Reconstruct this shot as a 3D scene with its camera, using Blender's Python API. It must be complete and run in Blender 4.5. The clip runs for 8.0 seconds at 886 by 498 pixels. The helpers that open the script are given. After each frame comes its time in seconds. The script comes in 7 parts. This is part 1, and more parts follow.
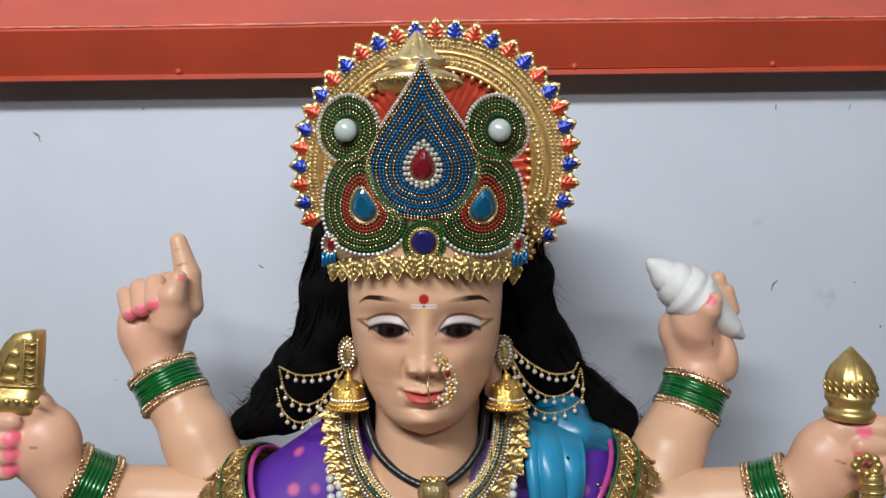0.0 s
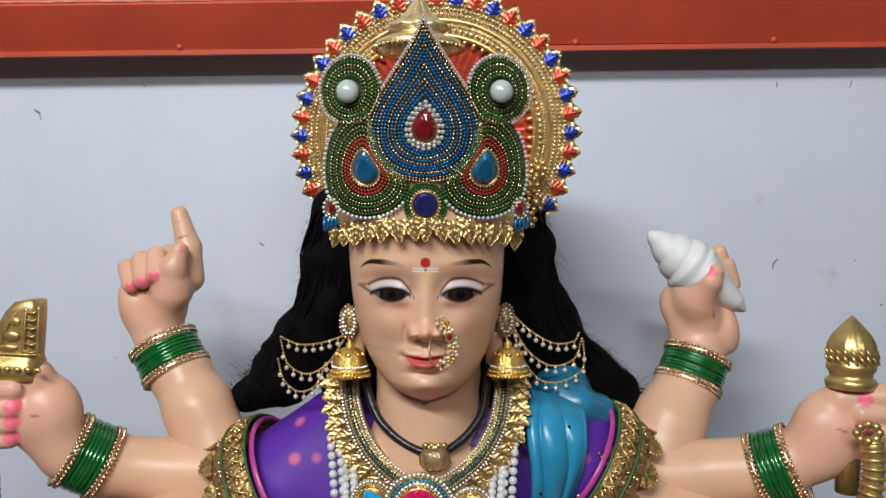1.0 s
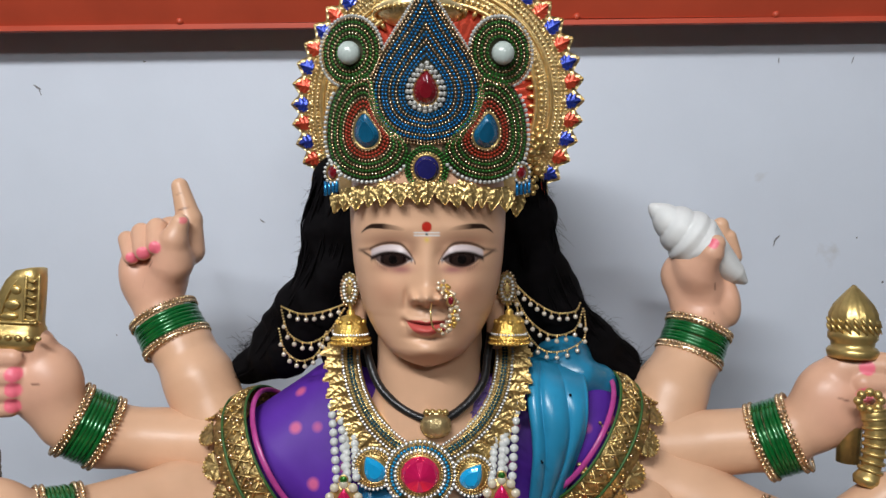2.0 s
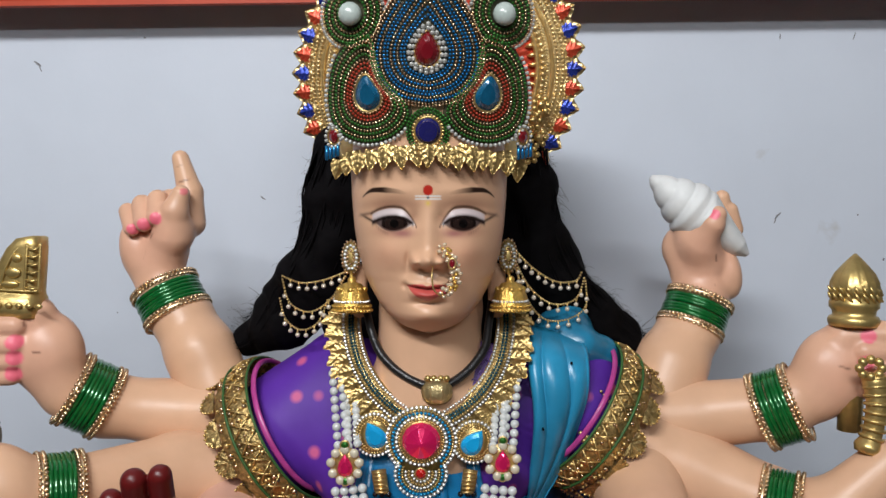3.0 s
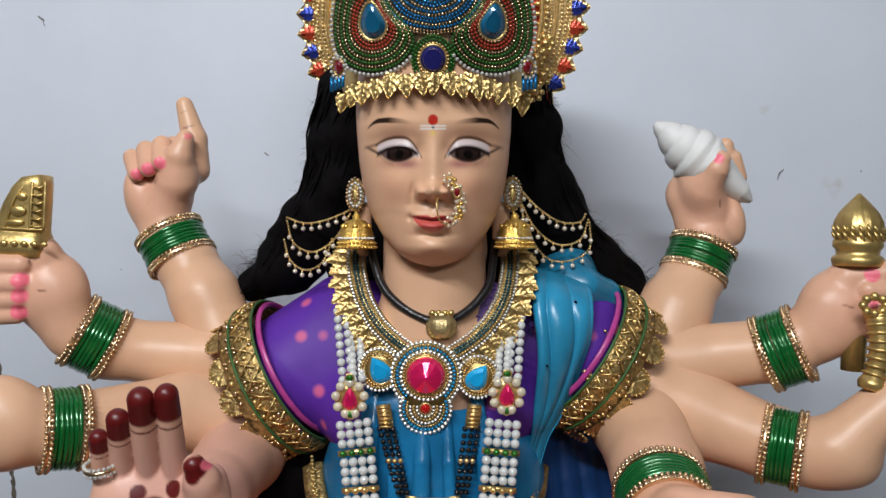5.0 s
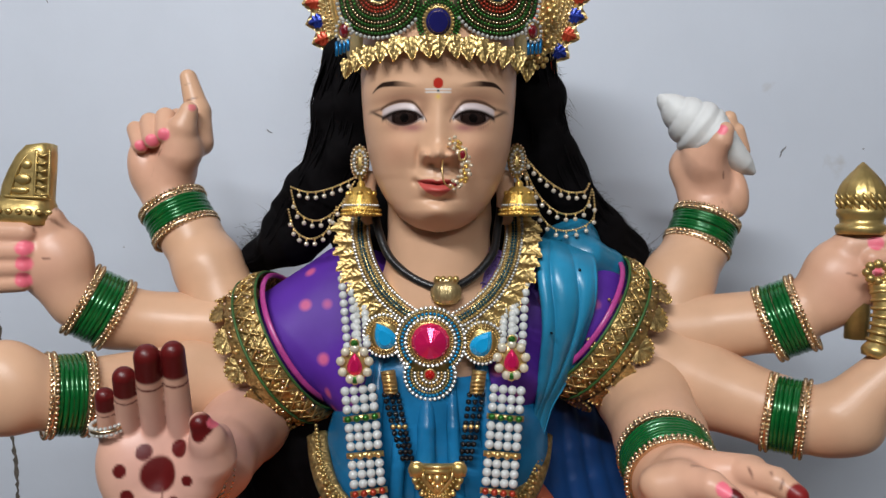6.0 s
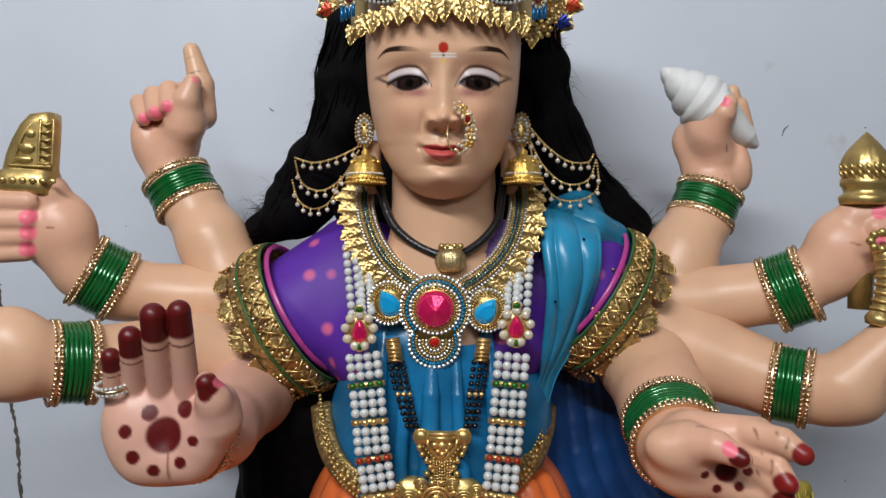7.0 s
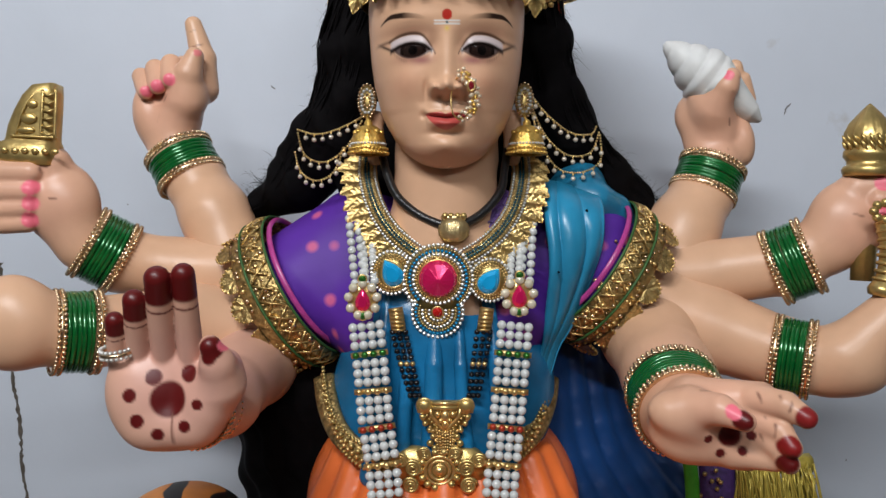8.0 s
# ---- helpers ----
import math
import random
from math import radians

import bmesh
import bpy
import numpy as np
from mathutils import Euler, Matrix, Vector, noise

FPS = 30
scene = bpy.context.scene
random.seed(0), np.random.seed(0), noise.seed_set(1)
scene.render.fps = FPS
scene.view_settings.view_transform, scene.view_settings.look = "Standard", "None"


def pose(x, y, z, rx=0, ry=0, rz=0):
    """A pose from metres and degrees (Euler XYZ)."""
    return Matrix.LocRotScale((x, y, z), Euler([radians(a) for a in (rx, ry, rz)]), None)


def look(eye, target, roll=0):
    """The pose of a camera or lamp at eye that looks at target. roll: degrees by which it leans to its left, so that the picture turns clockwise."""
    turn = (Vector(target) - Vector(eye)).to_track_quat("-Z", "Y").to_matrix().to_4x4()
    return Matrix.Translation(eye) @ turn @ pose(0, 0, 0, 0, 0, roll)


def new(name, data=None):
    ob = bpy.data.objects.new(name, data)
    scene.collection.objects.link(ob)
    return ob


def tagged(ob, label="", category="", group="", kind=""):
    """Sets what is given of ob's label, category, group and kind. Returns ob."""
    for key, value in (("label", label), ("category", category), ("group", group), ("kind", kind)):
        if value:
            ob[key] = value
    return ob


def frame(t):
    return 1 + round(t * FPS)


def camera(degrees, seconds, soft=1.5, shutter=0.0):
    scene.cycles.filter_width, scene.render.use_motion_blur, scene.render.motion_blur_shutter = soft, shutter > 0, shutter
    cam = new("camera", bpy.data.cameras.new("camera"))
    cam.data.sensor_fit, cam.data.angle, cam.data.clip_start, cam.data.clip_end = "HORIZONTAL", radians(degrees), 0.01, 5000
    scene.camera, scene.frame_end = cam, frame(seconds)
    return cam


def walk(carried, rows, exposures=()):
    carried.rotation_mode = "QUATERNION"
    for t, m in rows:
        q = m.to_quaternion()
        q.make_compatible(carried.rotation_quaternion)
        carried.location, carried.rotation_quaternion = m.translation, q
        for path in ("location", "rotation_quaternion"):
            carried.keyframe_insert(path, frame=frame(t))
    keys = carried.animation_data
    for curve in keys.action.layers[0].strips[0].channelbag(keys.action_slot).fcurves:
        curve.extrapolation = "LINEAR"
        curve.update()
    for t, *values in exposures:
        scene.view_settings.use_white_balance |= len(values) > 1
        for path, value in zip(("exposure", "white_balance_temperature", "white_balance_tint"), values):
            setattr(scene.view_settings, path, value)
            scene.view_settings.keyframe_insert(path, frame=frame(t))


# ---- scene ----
cam = camera(57.4, 8.0)
METRES, EYE, TILT, LEAN, TURN = 0.25, 1.5, -9.0, 0.7, 0.0
ROWS = [
    (0.0, 0.0, 0.0, 0.0, -0.0, -0.0, -0.0),
    (0.5, -0.0032, 0.0003, -0.0638, -0.0, -0.03, -0.01),
    (1.0, -0.0071, 0.0016, -0.1357, -0.02, -0.04, -0.03),
    (1.5, -0.009, 0.0052, -0.1945, -0.01, -0.18, -0.05),
    (3.0, -0.016, 0.0103, -0.3811, -0.01, -0.55, -0.06),
    (3.5, -0.0166, 0.0082, -0.4463, 0.01, -0.54, -0.07),
    (4.0, -0.0173, 0.0061, -0.5113, 0.05, -0.63, -0.08),
    (4.5, -0.0225, 0.0047, -0.5652, 0.06, -0.8, -0.09),
    (6.0, -0.0535, -0.0037, -0.7603, -0.01, -1.0, -0.11),
    (6.5, -0.0658, -0.0053, -0.8207, -0.06, -1.08, -0.12),
    (7.0, -0.0791, -0.0068, -0.8907, -0.13, -1.06, -0.13),
    (7.5, -0.0877, -0.0082, -0.9308, -0.16, -1.4, -0.14),
    (8.0, -0.0941, -0.0079, -0.9926, -0.17, -1.46, -0.15),
]
EXPOSURES = [(0.0, 0.04), (2.0, 0.02), (4.0, 0.0), (6.5, -0.05), (8.0, -0.08)]
walk(cam, [(t, pose(0, 0, EYE, TILT, LEAN, TURN) @ pose(METRES * x, METRES * y, METRES * z, 90 + pitch, roll, yaw)) for t, x, y, z, yaw, pitch, roll in ROWS], EXPOSURES)

# ---- light: two fluorescent tubes under the ceiling, and a dim room ----
world = bpy.data.worlds.new("world")
scene.world = world
world.use_nodes = True
world.node_tree.nodes["Background"].inputs["Color"].default_value = (0.75, 0.85, 1.0, 1)
world.node_tree.nodes["Background"].inputs["Strength"].default_value = 0.25
scene.view_settings.exposure = 0.0


def tube_lamp(name, eye, target, length, width, power, colour):
    data = bpy.data.lights.new(name, "AREA")
    data.shape, data.size, data.size_y, data.energy, data.color = "RECTANGLE", length, width, power, colour
    ob = new(name, data)
    ob.matrix_world = look(eye, target)
    return ob


tube_lamp("tube_light", (-0.6, -0.95, 2.88), (0, 1.0, 1.3), 1.2, 0.12, 58, (0.97, 0.98, 1.0))
tube_lamp("tube_light", (0.45, -2.0, 2.86), (0, 1.0, 1.3), 1.2, 0.12, 21, (0.96, 0.98, 1.0))


# ---- materials ----
def mat(name, colour, rough=0.5, metal=0.0, vary=0.15, size=40.0, bump=0.0, bump_size=200.0, coat=0.0, paint=False, spec=0.5, worn=None):
    m = bpy.data.materials.new(name)
    m.use_nodes = True
    nt = m.node_tree
    b = nt.nodes["Principled BSDF"]
    co = nt.nodes.new("ShaderNodeTexCoord")
    n = nt.nodes.new("ShaderNodeTexNoise")
    n.inputs["Scale"].default_value, n.inputs["Detail"].default_value = size, 5
    nt.links.new(co.outputs["Object"], n.inputs["Vector"])
    ramp = nt.nodes.new("ShaderNodeValToRGB")
    ramp.color_ramp.elements[0].position, ramp.color_ramp.elements[1].position = 0.3, 0.7
    lo, hi = 1 - vary, 1 + vary
    ramp.color_ramp.elements[0].color = (lo, lo, lo, 1)
    ramp.color_ramp.elements[1].color = (hi, hi, hi, 1)
    nt.links.new(n.outputs["Fac"], ramp.inputs["Fac"])
    mul = nt.nodes.new("ShaderNodeMix")
    mul.data_type, mul.blend_type = "RGBA", "MULTIPLY"
    mul.inputs[0].default_value = 1.0
    mul.inputs[6].default_value = (*colour, 1)
    if paint:
        a = nt.nodes.new("ShaderNodeAttribute")
        a.attribute_name = "paint"
        nt.links.new(a.outputs["Color"], mul.inputs[6])
    nt.links.new(ramp.outputs["Color"], mul.inputs[7])
    out = mul.outputs[2]
    if worn:
        w = nt.nodes.new("ShaderNodeTexNoise")
        w.inputs["Scale"].default_value, w.inputs["Detail"].default_value = worn[1], 6
        nt.links.new(co.outputs["Object"], w.inputs["Vector"])
        r2 = nt.nodes.new("ShaderNodeValToRGB")
        r2.color_ramp.elements[0].position, r2.color_ramp.elements[1].position = worn[2], worn[2] + 0.06
        nt.links.new(w.outputs["Fac"], r2.inputs["Fac"])
        mix = nt.nodes.new("ShaderNodeMix")
        mix.data_type = "RGBA"
        nt.links.new(r2.outputs["Color"], mix.inputs[0])
        nt.links.new(out, mix.inputs[6])
        mix.inputs[7].default_value = (*worn[0], 1)
        out = mix.outputs[2]
    nt.links.new(out, b.inputs["Base Color"])
    b.inputs["Roughness"].default_value, b.inputs["Metallic"].default_value = rough, metal
    b.inputs["Coat Weight"].default_value, b.inputs["Coat Roughness"].default_value = coat, 0.12
    b.inputs["Specular IOR Level"].default_value = spec
    if bump:
        n2 = nt.nodes.new("ShaderNodeTexNoise")
        n2.inputs["Scale"].default_value, n2.inputs["Detail"].default_value = bump_size, 4
        nt.links.new(co.outputs["Object"], n2.inputs["Vector"])
        bp = nt.nodes.new("ShaderNodeBump")
        bp.inputs["Strength"].default_value, bp.inputs["Distance"].default_value = bump, 0.002
        nt.links.new(n2.outputs["Fac"], bp.inputs["Height"])
        nt.links.new(bp.outputs["Normal"], b.inputs["Normal"])
    return m


SKIN = (0.64, 0.388, 0.245)
M_WALL = mat("wall_paint", (0.62, 0.67, 0.75), 0.5, vary=0.03, size=6, bump=0.12, bump_size=60, worn=((0.52, 0.53, 0.55), 9, 0.72))
M_ROOM = mat("room_paint", (0.10, 0.09, 0.08), 0.7, vary=0.05, size=5)
M_RED = mat("red_paint", (0.52, 0.070, 0.030), 0.45, vary=0.12, size=9, bump=0.1, bump_size=40)
M_WORN_HIGHLIGHT = mat("worn_red_highlight", (0.66, 0.24, 0.17), 0.5, vary=0.35, size=60)
M_FLOOR = mat("floor_tile", (0.11, 0.10, 0.09), 0.3, vary=0.1, size=8)
M_CEIL = mat("ceiling_paint", (0.45, 0.45, 0.44), 0.8, vary=0.03, size=5)
M_SKIN = mat("painted_skin", SKIN, 0.37, vary=0.05, size=22, paint=True, spec=0.36, bump=0.07, bump_size=130)
M_EYE = mat("glossy_eye", (0.02, 0.01, 0.01), 0.15, paint=True, vary=0.0, coat=0.1, spec=0.3)
M_BLUE = mat("blue_drape_paint", (0.010, 0.15, 0.33), 0.27, vary=0.3, size=18, bump=0.15, bump_size=90, worn=((0.10, 0.16, 0.08), 24, 0.72))
M_DRAPE = mat("turquoise_drape_paint", (0.018, 0.20, 0.35), 0.30, vary=0.35, size=13, bump=0.12, bump_size=90, worn=((0.10, 0.16, 0.08), 24, 0.74))
# navy of the hip cloth, with the shade it hangs in mixed into the colour
M_SHADED_NAVY = mat("shaded_navy_cloth_paint", (0.005, 0.040, 0.15), 0.36, vary=0.45, size=9, bump=0.15, bump_size=80)
M_BROCADE = mat("violet_relief_paint", (0.10, 0.05, 0.22), 0.4, vary=0.5, size=120, bump=0.4, bump_size=300)
M_ORANGE = mat("orange_skirt_paint", (0.75, 0.16, 0.035), 0.4, vary=0.12, size=14)
M_HAIR = mat("black_hair", (0.004, 0.0035, 0.004), 0.75, vary=0.3, size=80, spec=0.05)
M_GOLD = mat("gold", (0.80, 0.57, 0.24), 0.36, 0.9, vary=0.18, size=120, bump=0.25, bump_size=260)
M_GOLDPAINT = mat("gold_paint", (0.55, 0.40, 0.15), 0.36, 0.8, vary=0.22, size=60, bump=0.3, bump_size=120)
M_FOIL = mat("gold_foil", (0.66, 0.47, 0.19), 0.34, 0.92, vary=0.25, size=110, bump=0.5, bump_size=340)
M_HALO = mat("pale_gilt", (0.80, 0.62, 0.31), 0.38, 0.88, vary=0.18, size=90, bump=0.4, bump_size=340)
M_COPPER = mat("antique_gold_bead", (0.72, 0.54, 0.34), 0.25, 1.0, vary=0.1)
M_GREENGLASS = mat("green_glass_bangle", (0.004, 0.13, 0.025), 0.14, 0.35, vary=0.2, size=60, coat=0.6)
M_BEAD_G = mat("green_bead", (0.035, 0.17, 0.025), 0.28, 0.55, vary=0.1)
M_BEAD_B = mat("blue_bead", (0.02, 0.19, 0.42), 0.24, 0.6, vary=0.1)
M_BEAD_R = mat("red_bead", (0.38, 0.04, 0.015), 0.3, 0.3, vary=0.1)
M_BEAD_K = mat("black_bead", (0.006, 0.006, 0.007), 0.2, vary=0.1)
M_PEARL = mat("pearl", (0.55, 0.57, 0.56), 0.22, vary=0.03, coat=0.4)
M_STONE = mat("clear_stone", (0.50, 0.50, 0.47), 0.30, 0.35, vary=0.40, size=500, spec=0.5)
M_RUBY = mat("red_gem", (0.16, 0.006, 0.012), 0.1, vary=0.15, size=60, coat=0.8)
M_PINK = mat("pink_gem", (0.85, 0.015, 0.14), 0.14, 0.5, vary=0.1, size=60, coat=0.8)
M_CYAN = mat("sky_blue_gem", (0.01, 0.40, 0.80), 0.12, 0.2, vary=0.1, size=60, coat=0.8)
M_NAVY = mat("navy_gem", (0.012, 0.012, 0.10), 0.18, vary=0.15, size=60, coat=0.8)
M_PADDING = mat("crown_board", (0.05, 0.045, 0.02), 0.7, vary=0.2)
M_REDFOIL = mat("red_foil", (0.60, 0.07, 0.035), 0.35, 0.5, vary=0.2, size=50, bump=0.5, bump_size=90)
M_LEAFBLUE = mat("blue_enamel", (0.025, 0.05, 0.34), 0.25, 0.45, vary=0.2)
M_LEAFRED = mat("red_enamel", (0.56, 0.07, 0.03), 0.28, 0.4, vary=0.2)
M_CONCH = mat("white_plaster", (0.68, 0.69, 0.68), 0.6, vary=0.05, size=40, bump=0.1, bump_size=90)
M_CORD = mat("black_cord", (0.008, 0.008, 0.009), 0.32, vary=0.2, bump=0.3, bump_size=300)
M_LACE_G = mat("green_thread", (0.03, 0.10, 0.02), 0.6, vary=0.2)
M_TIGER = mat("tiger_coat", (0.55, 0.20, 0.035), 0.5, vary=0.12, size=40)


def blouse_material():
    m = mat("purple_dotted_cloth_paint", (0.085, 0.020, 0.28), 0.55, vary=0.22, size=11, spec=0.3, bump=0.08, bump_size=60)
    nt = m.node_tree
    b = nt.nodes["Principled BSDF"]
    base = b.inputs["Base Color"].links[0].from_socket
    co = nt.nodes.new("ShaderNodeTexCoord")
    v = nt.nodes.new("ShaderNodeTexVoronoi")
    v.inputs["Scale"].default_value, v.inputs["Randomness"].default_value = 33, 0.35
    nt.links.new(co.outputs["Object"], v.inputs["Vector"])
    r = nt.nodes.new("ShaderNodeValToRGB")
    r.color_ramp.elements[0].position, r.color_ramp.elements[1].position = 0.14, 0.30
    r.color_ramp.elements[0].color, r.color_ramp.elements[1].color = (0.85, 0.85, 0.85, 1), (0, 0, 0, 1)
    nt.links.new(v.outputs["Distance"], r.inputs["Fac"])
    mix = nt.nodes.new("ShaderNodeMix")
    mix.data_type = "RGBA"
    nt.links.new(r.outputs["Color"], mix.inputs[0])
    nt.links.new(base, mix.inputs[6])
    mix.inputs[7].default_value = (0.62, 0.12, 0.24, 1)
    nt.links.new(mix.outputs[2], b.inputs["Base Color"])
    return m


M_BLOUSE = blouse_material()

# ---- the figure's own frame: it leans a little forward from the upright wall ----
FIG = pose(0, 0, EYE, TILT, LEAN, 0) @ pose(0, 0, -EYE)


def V(p):
    return np.array(p, dtype=float)


# ---- mesh helpers ----
class Mesh:
    """Gathers vertices, faces, materials and paint, and makes one mesh object of them."""

    def __init__(self):
        self.v, self.f, self.m, self.c, self.mats, self.n = [], [], [], [], [], 0

    def add(self, verts, faces, material, paint=None):
        verts = np.asarray(verts, dtype=float).reshape(-1, 3)
        if material not in self.mats:
            self.mats.append(material)
        k = self.mats.index(material)
        self.v.append(verts)
        self.c.append(np.ones((len(verts), 3)) * (V(SKIN) if paint is None else np.asarray(paint)))
        self.f.extend([tuple(int(i) + self.n for i in q) for q in faces])
        self.m.extend([k] * len(faces))
        self.n += len(verts)
        return self

    def make(self, name, parent=None, label="", world_frame=False, smooth=True, coloured=False):
        me = bpy.data.meshes.new(name)
        pts = np.concatenate(self.v)
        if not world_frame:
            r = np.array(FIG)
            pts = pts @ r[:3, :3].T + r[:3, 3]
        me.from_pydata(pts.tolist(), [], self.f)
        for m in self.mats:
            me.materials.append(m)
        me.polygons.foreach_set("material_index", self.m)
        if self.mats == [M_STONE]:
            smooth = False
        me.polygons.foreach_set("use_smooth", [smooth] * len(self.f))
        if coloured:
            col = me.color_attributes.new("paint", "FLOAT_COLOR", "POINT")
            rgba = np.concatenate([np.concatenate(self.c), np.ones((len(pts), 1))], axis=1)
            col.data.foreach_set("color", rgba.ravel())
        me.update()
        ob = new(name, me)
        if parent is not None:
            ob.parent = parent
        if label:
            ob["label"] = label
        return ob


def frame_of(n):
    n = V(n) / np.linalg.norm(n)
    a = V((0, 0, 1)) if abs(n[2]) < 0.9 else V((1, 0, 0))
    s = np.cross(a, n)
    s /= np.linalg.norm(s)
    return s, np.cross(n, s), n


def spline(pts, n, closed=False):
    """n points at even steps along a smooth curve through pts."""
    p = np.asarray(pts, dtype=float)
    k = len(p)
    out = []
    segs = k if closed else k - 1
    for i in range(segs):
        a, b, c, d = [p[j % k] if closed else p[min(max(j, 0), k - 1)] for j in (i - 1, i, i + 1, i + 2)]
        for t in np.linspace(0, 1, 16, endpoint=False):
            out.append(0.5 * (2 * b + (c - a) * t + (2 * a - 5 * b + 4 * c - d) * t * t + (3 * b - a - 3 * c + d) * t ** 3))
    out.append(p[0] if closed else p[-1])
    out = np.array(out)
    s = np.concatenate([[0], np.cumsum(np.linalg.norm(np.diff(out, axis=0), axis=1))])
    want = np.linspace(0, s[-1], n, endpoint=not closed)
    return np.stack([np.interp(want, s, out[:, i]) for i in range(out.shape[1])], axis=1)


def length(p, closed=False):
    p = np.asarray(p)
    d = np.linalg.norm(np.diff(p, axis=0), axis=1).sum()
    return d + (np.linalg.norm(p[0] - p[-1]) if closed else 0)


def tube(pts, radii, sides=10, closed=False, flat=1.0, flat_dir=None):
    """A swept tube along pts. flat: its thickness along flat_dir, as a share of its width."""
    p = np.asarray(pts, dtype=float)
    n = len(p)
    r = np.ones(n) * radii
    tan = np.roll(p, -1, 0) - np.roll(p, 1, 0)
    if not closed:
        tan[0], tan[-1] = p[1] - p[0], p[-1] - p[-2]
    tan /= np.linalg.norm(tan, axis=1)[:, None] + 1e-12
    s = frame_of(tan[0])[0] if flat_dir is None else V(flat_dir)
    verts = []
    for i in range(n):
        s0 = V(flat_dir) if flat_dir is not None else s
        s = s0 - tan[i] * np.dot(s0, tan[i])
        s /= np.linalg.norm(s) + 1e-12
        w = np.cross(tan[i], s)
        for k in range(sides):
            a = 2 * math.pi * k / sides
            verts.append(p[i] + r[i] * (flat * math.cos(a) * s + math.sin(a) * w))
    faces = []
    for i in range(n if closed else n - 1):
        j = (i + 1) % n
        for k in range(sides):
            l = (k + 1) % sides
            faces.append((i * sides + k, i * sides + l, j * sides + l, j * sides + k))
    if not closed:
        faces.append(tuple(range(sides))[::-1])
        faces.append(tuple((n - 1) * sides + k for k in range(sides)))
    return verts, faces


def ico():
    g = (1 + 5 ** 0.5) / 2
    v = [(-1, g, 0), (1, g, 0), (-1, -g, 0), (1, -g, 0), (0, -1, g), (0, 1, g), (0, -1, -g), (0, 1, -g), (g, 0, -1), (g, 0, 1), (-g, 0, -1), (-g, 0, 1)]
    f = [(0, 11, 5), (0, 5, 1), (0, 1, 7), (0, 7, 10), (0, 10, 11), (1, 5, 9), (5, 11, 4), (11, 10, 2), (10, 7, 6), (7, 1, 8),
         (3, 9, 4), (3, 4, 2), (3, 2, 6), (3, 6, 8), (3, 8, 9), (4, 9, 5), (2, 4, 11), (6, 2, 10), (8, 6, 7), (9, 8, 1)]
    return V(v) / np.linalg.norm(v[0]), f


ICO_V, ICO_F = ico()


def ball_mesh(seg=12, rings=8):
    v, f = [(0, 0, 1)], []
    for i in range(1, rings):
        for k in range(seg):
            a, b = math.pi * i / rings, 2 * math.pi * k / seg
            v.append((math.sin(a) * math.cos(b), math.sin(a) * math.sin(b), math.cos(a)))
    v.append((0, 0, -1))
    for k in range(seg):
        f.append((0, 1 + k, 1 + (k + 1) % seg))
        e = 1 + (rings - 2) * seg
        f.append((len(v) - 1, e + (k + 1) % seg, e + k))
    for i in range(rings - 2):
        for k in range(seg):
            a, b = 1 + i * seg + k, 1 + i * seg + (k + 1) % seg
            f.append((a, a + seg, b + seg, b))
    return V(v), f


BALL_V, BALL_F = ball_mesh()


def beads(mesh, pts, r, material, fine=False):
    bv, bf = (BALL_V, BALL_F) if fine else (ICO_V, ICO_F)
    for p in pts:
        mesh.add(V(p) + bv * r, bf, material)
    return mesh


def gem(outline, centre, out, height, rings=3, table=0.45):
    """A cut stone over an outline: facets from the rim up to a table. out: the way it faces."""
    o, c, nrm = np.asarray(outline, dtype=float), V(centre), V(out) / np.linalg.norm(out)
    k = len(o)
    v, f = list(o), []
    for i, (s, h) in enumerate(((0.82, 0.55), (table, 1.0))):
        for j in range(k):
            a = 0.5 if i == 0 else 0.0
            p = o[j] * (1 - a) + o[(j + 1) % k] * a
            v.append(c + (p - c) * s + nrm * height * h)
    for i in range(2):
        for j in range(k):
            l = (j + 1) % k
            a, b, d, e = i * k + j, i * k + l, (i + 1) * k + l, (i + 1) * k + j
            f.append((a, b, e))
            f.append((b, d, e))
    f.append(tuple(2 * k + j for j in range(k)))
    return v, f


